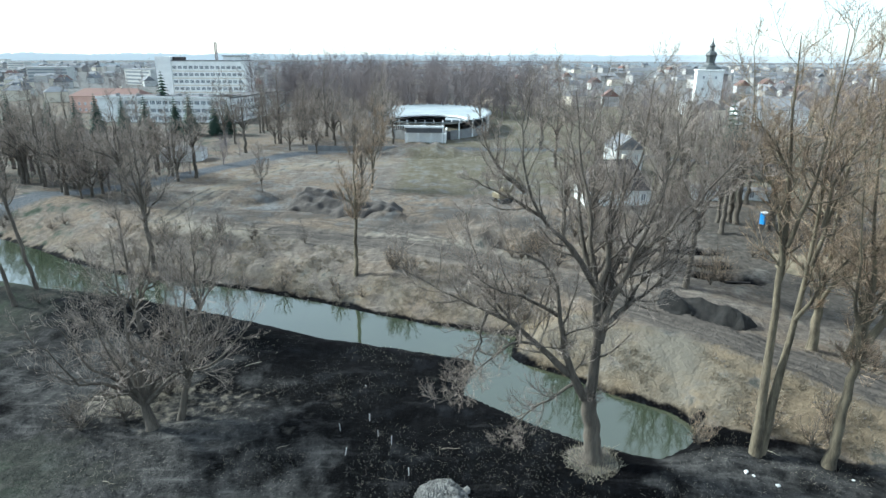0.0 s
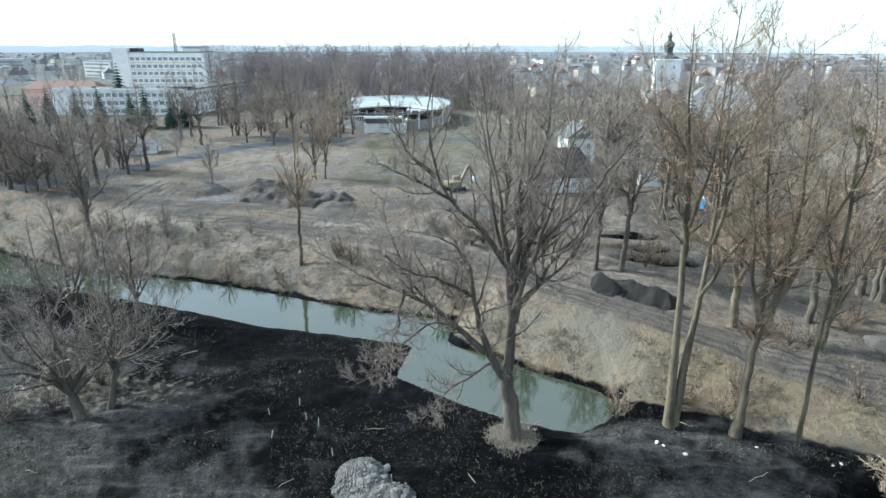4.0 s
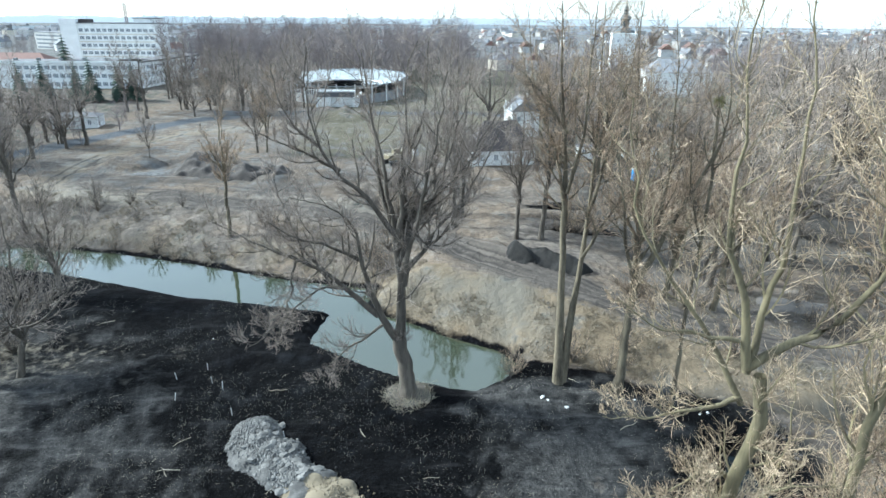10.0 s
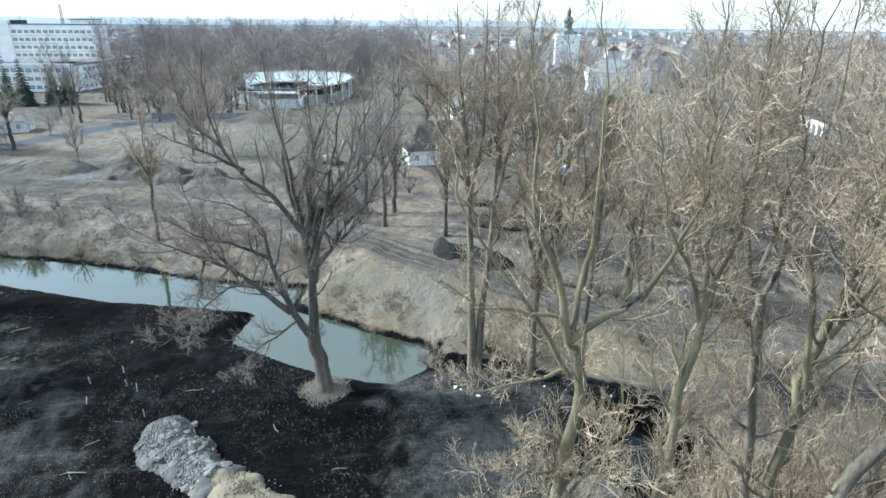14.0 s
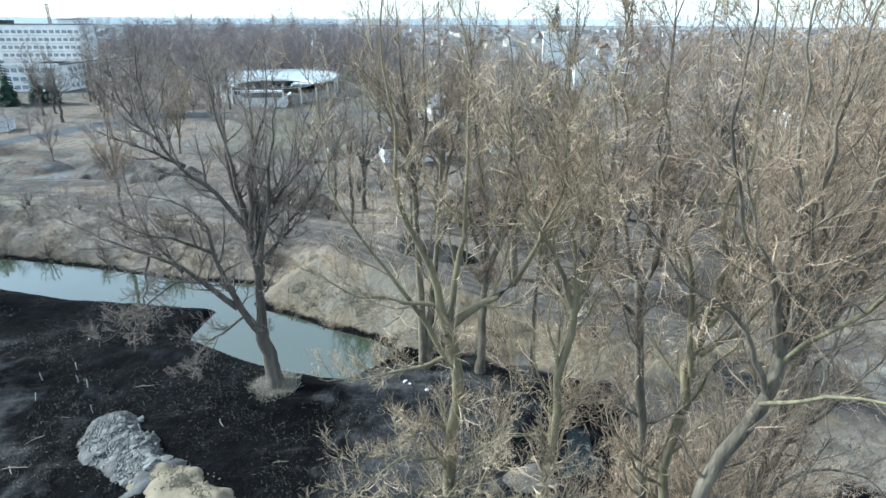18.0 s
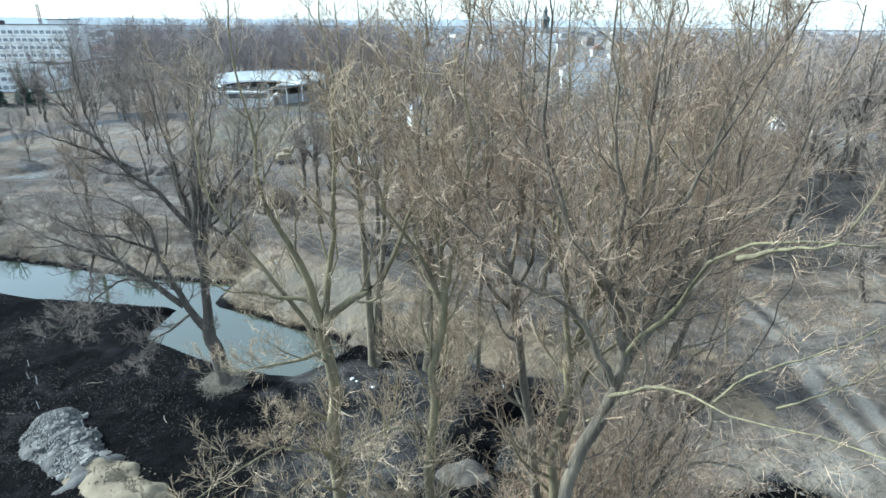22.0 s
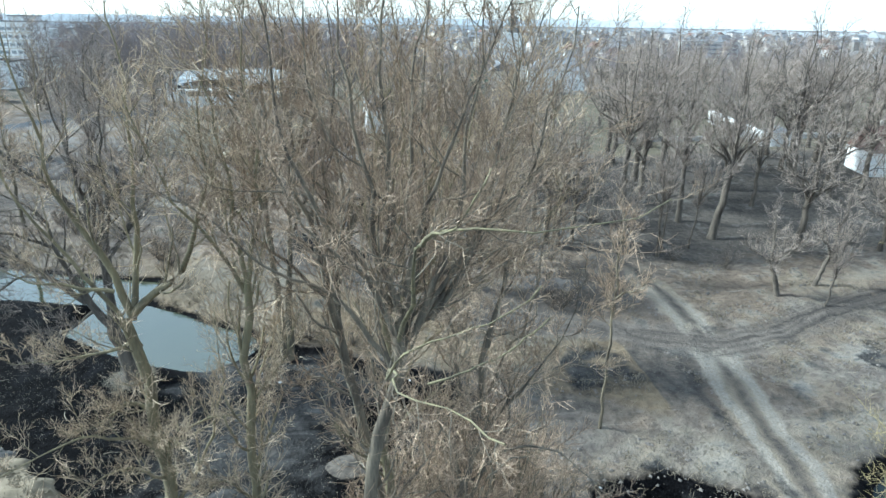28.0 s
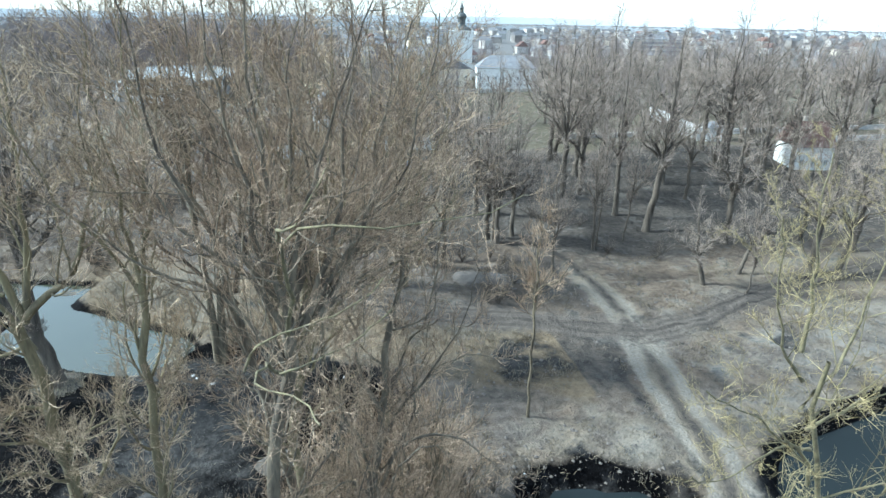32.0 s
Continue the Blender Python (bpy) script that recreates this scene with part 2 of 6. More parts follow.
    base = blend(cover("strip", small, 0.4, 0.2), base, blend(tiny, (0.165, 0.147, 0.121), (0.25, 0.228, 0.194)))
    bank = blend(small, (0.116, 0.091, 0.062), (0.182, 0.145, 0.099))
    bank = blend(ranged(big, 0.4, 0.75), bank, (0.130, 0.117, 0.095))
    bank = blend(ranged(tiny, 0.8, 1.0), bank, (0.085, 0.076, 0.063))
    base = blend(cover("bank", mid, 0.9, 0.25), base, bank)
    # grey soil; far off the same colour is painted in for haze
    grey_and_haze = blend(small, (0.105, 0.105, 0.106), (0.20, 0.196, 0.188))
    base = blend(cover("grey_and_haze", mid, 1.1, 0.3), base, grey_and_haze)
    olive = blend(small, (0.013, 0.0145, 0.013), (0.050, 0.050, 0.042))
    olive = blend(ranged(mid, 0.5, 0.9), olive, (0.040, 0.051, 0.034))
    olive = blend(ranged(tiny, 0.74, 0.98), olive, (0.10, 0.094, 0.078))
    base = blend(cover("olive", mid, 0.9, 0.2), base, olive)
    straw = blend(small, (0.060, 0.053, 0.042), (0.185, 0.163, 0.128))
    straw = blend(ranged(tiny, 0.7, 1.0), straw, (0.24, 0.215, 0.17))
    black = blend(ranged(small, 0.4, 1.0), (0.001, 0.001, 0.0014), (0.0042, 0.0041, 0.0045))
    black = blend(ranged(mid, 0.6, 1.0), black, (0.0085, 0.009, 0.0105))
    black = blend(ranged(streak, 0.72, 1.0), black, (0.013, 0.0126, 0.013))
    black = blend(ranged(tiny, 0.78, 1.0), black, (0.019, 0.0194, 0.0205))
    ash = blend(small, (0.012, 0.012, 0.0125), (0.062, 0.060, 0.057))
    ash = blend(ranged(streak, 0.6, 1.0), ash, (0.085, 0.082, 0.078))
    ash = blend(ranged(tiny, 0.72, 1.0), ash, (0.13, 0.124, 0.112))
    black = blend(cover("ash", mid, 0.6, 0.2), black, ash)
    base = blend(cover("burn_dark", mid, 0.85, 0.2), base, black)
    base = blend(cover("straw", small, 0.6, 0.2), base, straw)
    across, sep, join = n.new("ShaderNodeAttribute"), n.new("ShaderNodeSeparateXYZ"), n.new("ShaderNodeCombineXYZ")
    across.attribute_name = "across"
    l.new(geo.outputs["Position"], sep.inputs[0])
    slow = n.new("ShaderNodeMath")
    slow.operation = "MULTIPLY"
    slow.inputs[1].default_value = 0.05
    l.new(sep.outputs["X"], slow.inputs[0])
    l.new(across.outputs["Fac"], join.inputs[0])
    l.new(slow.outputs[0], join.inputs[1])
    tread = n.new("ShaderNodeTexNoise")
    tread.inputs["Scale"].default_value, tread.inputs["Detail"].default_value = 1.5, 4
    l.new(join.outputs[0], tread.inputs["Vector"])
    road = blend(ranged(tread.outputs["Fac"], 0.36, 0.64), (0.052, 0.046, 0.041), (0.128, 0.112, 0.096))
    road = blend(ranged(small, 0.8, 1.0), road, (0.13, 0.115, 0.1))
    base = blend(cover("road", small, 0.5, 0.2), base, road)
    base = blend(cover("rut", small, 0.45, 0.35), base, (0.058, 0.052, 0.047))
    asph = blend(small, (0.055, 0.060, 0.068), (0.100, 0.105, 0.112))
    base = blend(cover("asphalt", small, 0.3), base, asph)
    l.new(base, b.inputs["Base Color"])
    b.inputs["Roughness"].default_value = 0.95
    b.inputs["Specular IOR Level"].default_value = 0.06
    add = n.new("ShaderNodeMath")
    add.operation = "MULTIPLY_ADD"
    add.inputs[1].default_value = 0.45
    l.new(tiny, add.inputs[0])
    l.new(small, add.inputs[2])
    bp = n.new("ShaderNodeBump")
    bp.inputs["Strength"].default_value, bp.inputs["Distance"].default_value = 0.8, 0.18
    l.new(add.outputs[0], bp.inputs["Height"])
    l.new(bp.outputs["Normal"], b.inputs["Normal"])
    return m


# ---- building helpers ----


def mesh_np(name, verts, faces, material, smooth=False):
    """A mesh from arrays; faces all have the same number of corners."""
    verts, faces = np.asarray(verts, np.float32), np.asarray(faces, np.int32)
    me = bpy.data.meshes.new(name)
    k = faces.shape[1]
    me.vertices.add(len(verts))
    me.vertices.foreach_set("co", verts.ravel())
    me.loops.add(faces.size)
    me.loops.foreach_set("vertex_index", faces.ravel())
    me.polygons.add(len(faces))
    me.polygons.foreach_set("loop_start", np.arange(0, faces.size, k, dtype=np.int32))
    me.polygons.foreach_set("use_smooth", np.full(len(faces), smooth))
    me.update(calc_edges=True)
    me.materials.append(material)
    return me


def mesh_bm(name, bm, material, smooth=False):
    bmesh.ops.recalc_face_normals(bm, faces=bm.faces)
    me = bpy.data.meshes.new(name)
    bm.to_mesh(me)
    bm.free()
    me.materials.append(material)
    if smooth:
        me.polygons.foreach_set("use_smooth", np.full(len(me.polygons), True))
    return me


def part(name, data, material, parent, label=""):
    """Links a bmesh or a mesh as one mesh object under a thing."""
    me = data if isinstance(data, bpy.types.Mesh) else mesh_bm(name, data, material)
    ob = new(name, me)
    ob.parent = parent
    return tagged(ob, label)


def thing(name, x, y, z, rz, label, category, group="", kind=""):
    ob = new(name)
    ob.matrix_world = pose(x, y, z, 0, 0, rz)
    return tagged(ob, label, category, group, kind)


def box(bm, x0, x1, y0, y1, z0, z1, bevel=0.0):
    v = [bm.verts.new((x, y, z)) for z in (z0, z1) for y in (y0, y1) for x in (x0, x1)]
    fs = [bm.faces.new([v[i] for i in q]) for q in ((0, 2, 3, 1), (4, 5, 7, 6), (0, 1, 5, 4), (2, 6, 7, 3), (0, 4, 6, 2), (1, 3, 7, 5))]
    if bevel:
        es = {e for f in fs for e in f.edges}
        bmesh.ops.bevel(bm, geom=list(es), offset=bevel, segments=1, affect="EDGES")
    return bm


def boxes(*sizes, bevel=0.0):
    bm = bmesh.new()
    for s in sizes:
        box(bm, *s, bevel=bevel)
    return bm


def prism(outline, y0, y1):
    """An outline in x and z, drawn out along y."""
    bm = bmesh.new()
    a = [bm.verts.new((x, y0, z)) for x, z in outline]
    c = [bm.verts.new((x, y1, z)) for x, z in outline]
    bm.faces.new(a), bm.faces.new(c[::-1])
    for i in range(len(a)):
        j = (i + 1) % len(a)
        bm.faces.new((a[i], c[i], c[j], a[j]))
    return bm


def hip(x0, x1, y0, y1, z0, z1, over=0.4):
    bm = bmesh.new()
    h = min(x1 - x0, y1 - y0) / 2
    b = [bm.verts.new(p) for p in ((x0 - over, y0 - over, z0), (x1 + over, y0 - over, z0), (x1 + over, y1 + over, z0), (x0 - over, y1 + over, z0))]
    if x1 - x0 > y1 - y0:
        t = [bm.verts.new((x0 + h * 0.8, (y0 + y1) / 2, z1)), bm.verts.new((x1 - h * 0.8, (y0 + y1) / 2, z1))]
        fs = ((b[0], b[1], t[1], t[0]), (b[1], b[2], t[1]), (b[2], b[3], t[0], t[1]), (b[3], b[0], t[0]))
    else:
        t = [bm.verts.new(((x0 + x1) / 2, y0 + h * 0.8, z1)), bm.verts.new(((x0 + x1) / 2, y1 - h * 0.8, z1))]
        fs = ((b[0], b[1], t[0]), (b[1], b[2], t[1], t[0]), (b[2], b[3], t[1]), (b[3], b[0], t[0], t[1]))
    bm.faces.new(b[::-1])
    for f in fs:
        bm.faces.new(f)
    return bm


# ---- shape of the land ----
CANAL = [(-300, 212), (-130, 115), (-85, 91.5), (-69, 82.7), (-60, 80), (-52.3, 78.7), (-42.7, 75.6), (-33.6, 72.6), (-24.9, 69.2), (-16.8, 65.7), (-9.6, 63.7), (-2.7, 61.8),
         (2.2, 60.4), (1.2, 56.4), (0.8, 53.6), (3.7, 51.4), (7.4, 48.5), (11.8, 45.9), (15.6, 44.3), (17.9, 43.8), (21.1, 45.8), (22.7, 48.6), (21.1, 51.2),
         (15.6, 54.6), (11.9, 57.8), (7.2, 60.6), (6.4, 62), (7.5, 67.2), (2.6, 68.7), (-3.3, 70.1), (-11.1, 73.3), (-19.6, 77), (-28.7, 80.4), (-38.1, 83.1), (-46, 84.5),
         (-55, 87.5), (-64, 92), (-73, 97.8), (-90, 107), (-130, 130), (-300, 228)]
POOL = [(33.2, 27.2), (37, 26), (39.6, 27.2), (40, 31), (39.6, 35), (37, 36), (35.2, 33.5), (33.6, 30.5)]
DITCH_POOL = [(66.8, 15), (68.0, 18.4), (70.6, 21.2), (74.4, 22.8), (80, 24), (87, 25.6), (90, 22), (84, 18), (76, 14), (70, 11)]
LEFT_RUT = [(64.8, 38.2), (63.6, 32.0), (63.4, 26.0), (63.4, 22.0), (63.3, 19.2)]
BLACK_HOLE = [(48.6, 20.4), (49.8, 22.2), (52.5, 22.9), (55.4, 23.0), (57.6, 21.2), (60.4, 19.8), (61.4, 17.8), (57, 16.5), (50, 16.5)]
FOOT = [(-400, 275), (-130, 122), (-85, 97), (-55, 83), (-30, 76), (-5, 66), (8, 58.5), (20, 49), (24, 47.4), (29, 45.6), (34, 42.8), (38, 40.6), (46, 37), (60, 30), (80, 22), (130, 0), (400, -120)]
ROAD = [(-30, 97), (-10, 91), (4, 84.5), (15, 75), (21, 68.3), (27, 61.8), (33, 56.3), (39, 52), (46, 49), (61, 44.3), (67.5, 41), (71.5, 39.6)]
TRACK = [(59.5, 6), (62.6, 14), (64.3, 18.5), (65.4, 23), (66.4, 28), (67.5, 34), (69, 40), (69.8, 45), (70, 52), (69.9, 61), (67, 72)]
SPUR = [(70.6, 40), (78, 41), (87, 45), (99, 48.5), (125, 52)]
SAND_PATH = [(8, 84), (-6, 92), (-24, 96), (-42, 96.5), (-53, 102), (-53.5, 120), (-51, 138), (-45, 153), (-30, 162), (-20, 162)]
STREET = [(-150, 110), (-95, 112), (-72, 128), (-62, 150), (-48, 176), (-20, 186), (30, 186), (90, 170)]


def value_noise(x, y, scale, seed=0):
    """Smooth noise from 0 to 1 with waves of that many metres."""
    u, v = np.asarray(x, float) / scale + 317.3 + seed * 13.7, np.asarray(y, float) / scale + 211.9 + seed * 7.1
    i, j = np.floor(u).astype(np.int64), np.floor(v).astype(np.int64)
    a, b = u - i, v - j
    a, b = a * a * (3 - 2 * a), b * b * (3 - 2 * b)

    def h(p, q):
        k = (p * 374761393 + q * 668265263 + seed * 69069) & 0x7FFFFFFF
        k = ((k ^ (k >> 13)) * 1274126177) & 0x7FFFFFFF
        return ((k ^ (k >> 16)) & 0xFFFF) / 65535.0
    return (h(i, j) * (1 - a) + h(i + 1, j) * a) * (1 - b) + (h(i, j + 1) * (1 - a) + h(i + 1, j + 1) * a) * b


def step01(v, lo, hi):
    s = np.clip((v - lo) / (hi - lo), 0, 1)
    return s * s * (3 - 2 * s)


def line_dist(x, y, pts, closed=False):
    """The distance to a line of points, and whether a place lies inside it."""
    best = np.full(np.shape(x), 1e9)
    inside = np.zeros(np.shape(x), bool)
    for i in range(len(pts) - (0 if closed else 1)):
        (ax, ay), (bx, by) = pts[i], pts[(i + 1) % len(pts)]
        dx, dy = bx - ax, by - ay
        s = np.clip(((x - ax) * dx + (y - ay) * dy) / (dx * dx + dy * dy), 0, 1)
        best = np.minimum(best, np.hypot(x - ax - s * dx, y - ay - s * dy))
        if closed and ay != by:
            inside ^= ((ay > y) != (by > y)) & (x < (bx - ax) * (y - ay) / (by - ay) + ax)
    return best, inside


def bump_at(x, y, cx, cy, rx, ry, h, turn=0.0):
    c, s = math.cos(radians(turn)), math.sin(radians(turn))
    u, v = ((x - cx) * c + (y - cy) * s) / rx, (-(x - cx) * s + (y - cy) * c) / ry
    return h * np.clip(1 - u * u - v * v, 0, 1) ** 0.8


def land(x, y):
    """The height of the ground."""
    x, y = np.asarray(x, float), np.asarray(y, float)
    d, wet = line_dist(x, y, CANAL, True)
    foot = np.interp(x, [p[0] for p in FOOT], [p[1] for p in FOOT])
    north = y > foot
    n1, n2, n3 = value_noise(x, y, 9, 1), value_noise(x, y, 2.6, 2), value_noise(x, y, 1.1, 3)
    near = np.exp(-np.maximum(np.hypot(x - 15, y - 60) - 90, 0) / 60)
    rough = ((n1 - 0.5) * 0.5 + (n2 - 0.5) * 0.36 + (n3 - 0.5) * 0.30) * near
    dn = np.where(x > 20, np.minimum(d, np.abs(y - foot) * 0.85), d)
    top = 3.0 - 2.45 * step01(x, 27, 56) * (1 - 0.85 * step01(y, 72, 104)) + 1.0 * step01(y, 84, 118) * (1 - step01(x, 40, 80)) + 0.8 * step01(x, 90, 160)
    lo = np.where(x > 22.7, 0.15, -1.0)
    wide = np.interp(x, [-80, 0, 8, 24, 40], [12.5, 12.5, 8.5, 8.5, 11])
    bank = lo + (top - lo) * np.sin(np.clip(dn / wide, 0, 1) * math.pi / 2)
    bank = bank + 0.35 * np.exp(-((dn - wide) / 2.0) ** 2) * (x < 45)
    south = 0.1 - 1.15 * np.exp(-d / 0.9) * (x < 24)
    z = np.where(north, bank, south) + rough * np.where(north, np.clip(dn / 3, 0.15, 1), np.clip(d / 1.5, 0.1, 1))
    z = np.where(wet, -1.02 - 1.3 * step01(d, 0, 2.5), z)
    for pool, depth in ((POOL, 1.3), (DITCH_POOL, 1.4), (BLACK_HOLE, 1.2)):
        dp, within = line_dist(x, y, pool, True)
        z = np.where(within, -0.25 - depth * step01(dp, 0, 1.5) + rough * 0.5, z - 0.3 * np.exp(-dp / 0.8))
    for cx, cy, rx, ry, h, turn in ((-43, 116, 7, 4, 2.0, 10), (-28, 118, 7, 4, 1.6, 0), (-13.5, 107, 4, 2.5, 1.2, 0), (5.5, 94, 6, 4.2, 3.0, 15), (11, 91, 4, 3, 2.0, 0),
                                   (23.5, 70.5, 6.5, 1.6, 1.3, -50), (-11, 180, 12, 8, 2.6, 0), (8.2, 78.5, 1.6, 1.0, 0.7, 0)):
        z = z + bump_at(x, y, cx, cy, rx, ry, h, turn) * (0.75 + 0.5 * n2)
    for cx, cy, rx, ry, h, turn in ((37, 80, 7, 1.6, -1.3, 0), (37, 85.5, 7.5, 1.6, -1.3, 0), (37, 91, 8, 1.6, -1.2, 0), (28.5, 66.0, 6, 1.0, -0.8, -45)):
        z = z + bump_at(x, y, cx, cy, rx, ry, h, turn)
    dr = line_dist(x, y, ROAD)[0]
    rut = -0.14 * np.exp(-((dr - 0.9) / 0.28) ** 2) - 0.10 * np.exp(-((dr - 2.1) / 0.3) ** 2)
    return z + rut * (0.4 + n1)


def gz(x, y):
    return float(land(x, y))


# ---- ground sheet and water ----


def stretch(lo, a, b, hi, step, grow):
    """Coordinates: even steps from a to b, growing steps out to lo and hi."""
    mid = list(np.arange(a, b, step))
    out, v, s = [], mid[-1], step
    while v < hi:
        s *= grow
        v += s
        out.append(v)
    back, v, s = [], a, step
    while v > lo:
        s *= grow
        v -= s
        back.append(v)
    return np.array(back[::-1] + mid + out)


GX, GY = stretch(-4200, -64, 90, 4200, 0.5, 1.1), stretch(-4200, 16, 122, 4200, 0.5, 1.1)
X, Y = np.meshgrid(GX, GY)
X, Y = X.ravel(), Y.ravel()
Z = land(X, Y)
nx, ny = len(GX), len(GY)
I, J = np.meshgrid(np.arange(nx - 1), np.arange(ny - 1))
k = (J * nx + I).ravel()
me = mesh_np("ground", np.stack([X, Y, Z], 1), np.stack([k, k + 1, k + nx + 1, k + nx], 1), ground_mat(), True)
foot_y = np.interp(X, [p[0] for p in FOOT], [p[1] for p in FOOT])
d_can, wet = line_dist(X, Y, CANAL, True)
south = step01(foot_y - Y, -0.6, 0.8)
n20, n7, n3 = value_noise(X, Y, 20, 5), value_noise(X, Y, 7, 6), value_noise(X, Y, 3, 7)
burn_dark = south * step01(X, -66, -40) * (1 - 0.85 * np.exp(-(((X + 36) / 10) ** 2 + ((Y - 38) / 7) ** 2))) * (1 - step01(X, 40, 46)) * (0.86 + 0.34 * n7 + 0.1 * n3)
burn_dark = np.maximum(burn_dark, south * np.exp(-d_can / 9) * step01(X, -60, -40) * 1.1 * (X < 30))
burn_dark *= 1 - 0.45 * np.exp(-(((X - 26) / 5) ** 2 + ((Y - 29.5) / 3) ** 2)) - 0.35 * np.exp(-(((X + 16) / 6) ** 2 + ((Y - 47) / 3) ** 2))
for pool in (POOL, DITCH_POOL, BLACK_HOLE):
    dp, within = line_dist(X, Y, pool, True)
    burn_dark = np.maximum(burn_dark, np.where(within, 1.2, np.exp(-dp / 1.3)))
burn_dark = np.maximum(burn_dark, 0.62 * np.exp(-((Y - 40 - (X - 57) * 0.1) / 4) ** 2) * np.exp(-((X - 56) / 9) ** 2) * (0.6 + 0.7 * n3))
burn_dark = np.maximum(burn_dark, 0.62 * np.exp(-((X - 55.5) / 9) ** 2 - ((Y - 36.5) / 5) ** 2) * (0.35 + 1.0 * n3))
burn_dark = np.maximum(burn_dark, 0.6 * np.exp(-(line_dist(X, Y, LEFT_RUT)[0] / 0.8) ** 2) * (0.5 + 0.7 * n3))
burn_dark = np.maximum(burn_dark, 0.5 * step01(X, 66, 72) * (1 - step01(X, 92, 100)) * step01(Y, 24, 29) * (1 - step01(Y, 41, 47)) * step01(n3, 0.5, 0.75))
burn_dark = np.maximum(burn_dark, 0.75 * bump_at(X, Y, 29.4, 66.2, 6.0, 2.6, 1.0, -32))
burn_dark = np.maximum(burn_dark, bump_at(X, Y, 8.2, 78.5, 1.8, 1.1, 0.9))
# trenches blackened in the ground colour, a little past their edges
for yy in (80, 85.5, 91):
    burn_dark = np.maximum(burn_dark, bump_at(X, Y, 37, yy, 7.5, 2.0, 0.95))
# black line painted along the far bank's water edge, for its dark undercut
edge = (Y > foot_y) & (X < 24)
burn_dark = np.maximum(burn_dark, edge * 1.0 * np.exp(-(d_can / 0.75) ** 2))
d_road, d_track, d_spur = (line_dist(X, Y, q)[0] for q in (ROAD[:-1] + SPUR, TRACK, SPUR))
road = np.maximum.reduce([1.45 - d_road / 3.6, 0.2 - d_track / 3.6, 0.95 - d_spur / 3.2])
d_sand = line_dist(X, Y, SAND_PATH)[0]
road *= 1 - 0.4 * step01(X, 50, 62)
lanes = np.zeros_like(X)
TRACK_X = np.interp(Y, [p[1] for p in TRACK], [p[0] for p in TRACK])
for off, wide, amount, seed in ((0.4, 0.22, 0.6, 31), (1.0, 0.3, 1.0, 32), (1.7, 0.22, 0.7, 33), (2.4, 0.3, 0.9, 34), (3.1, 0.25, 0.5, 35)):
    lanes = np.maximum(lanes, 0.5 * amount * np.exp(-((d_road - off) / wide) ** 2) * (0.45 + 0.8 * value_noise(X, Y, 6, seed)))
lanes = np.maximum(lanes, 0.85 * np.exp(-((d_spur - 0.8) / 0.35) ** 2) * (0.4 + 0.8 * n7))
lanes = np.maximum(lanes, np.maximum(0.85 * np.exp(-(d_track / 0.75) ** 2), 0.55 * np.exp(-((d_track - 3.4) / 0.9) ** 2) * (X < TRACK_X)) * (0.65 + 0.5 * value_noise(X, Y, 14, 36)))
for px, py, a, seed in ((-30, 110, 0.25, 41), (-14, 100, -0.2, 42), (0, 112, 0.5, 43), (-6, 96, -0.45, 44), (10, 104, 0.15, 45), (-20, 122, 0.05, 46), (-36, 100, -0.12, 47)):
    off = (X - px) * -math.sin(a) + (Y - py) * math.cos(a) + 3 * (value_noise(X, Y, 18, seed) - 0.5)
    run = np.exp(-(((X - px) * math.cos(a) + (Y - py) * math.sin(a)) / 15) ** 4)
    lanes = np.maximum(lanes, 0.75 * run * np.maximum(np.exp(-((off - 0.9) / 0.35) ** 2), np.exp(-((off + 0.9) / 0.35) ** 2)))
lanes = np.maximum(lanes, 0.8 * np.exp(-((d_sand - 1.2) / 0.4) ** 2) * (n7 > 0.5))
for cx, cy, rx, ry in ((-30, 106, 16, 3), (-8, 102, 10, 5), (2, 108, 9, 6), (-36, 120, 10, 8), (12, 100, 8, 6)):
    lanes = np.maximum(lanes, bump_at(X, Y, cx, cy, rx, ry, 0.75) * (0.4 + 0.7 * n3))
rut = lanes * (1 - 0.4 * step01(X, 50, 62) * (d_road < 4))
lawn = step01(Y, 118, 128) * step01(X, -22, -8) * (1 - step01(Y, 330, 380)) * (1 - bump_at(X, Y, -8, 186, 15, 11, 1.0))
lawn = np.maximum(lawn, 0.6 * step01(X, 75, 95) * step01(Y, 108, 122) * (1 - step01(Y, 240, 270)))
pale = np.maximum(0.95 * np.exp(-(((X - 42) / 8) ** 2 + ((Y - 43) / 4.5) ** 2)), 0.6 * step01(X, 44, 54) * (1 - step01(Y, 25, 33)) * step01(Y, 5, 12))
pale = np.maximum(pale, 1.4 * np.exp(-(d_track / 2.1) ** 4) * (1 - step01(Y, 50, 66)))
pale = np.maximum(pale, 0.62 * step01(X, TRACK_X + 2, TRACK_X + 7) * (1 - step01(Y, 40, 50)) * (0.5 + 0.7 * n7))
pale = np.maximum(pale, 0.85 * np.clip(1.35 - d_sand / 3.5, 0, 1))
pale = np.maximum(pale, 0.55 * step01(X, 76, 90) * (1 - step01(Y, 52, 60)))
bank_y = Y - foot_y
bank = (0.45 + 0.9 * step01(X, 2, 12)) * (X < 60) * np.exp(-((bank_y - 6) / 6.5) ** 4)
grey_and_haze = 0.4 * step01(X, 66, 76) * (1 - step01(Y, 34, 46)) * n7
grey_and_haze = np.maximum(grey_and_haze, 0.55 * np.exp(-(((X + 36) / 9) ** 2 + ((Y - 112) / 6) ** 2)))
grey_and_haze = np.maximum(grey_and_haze, 0.2 * step01(Y, 95, 105) * (X < 30))
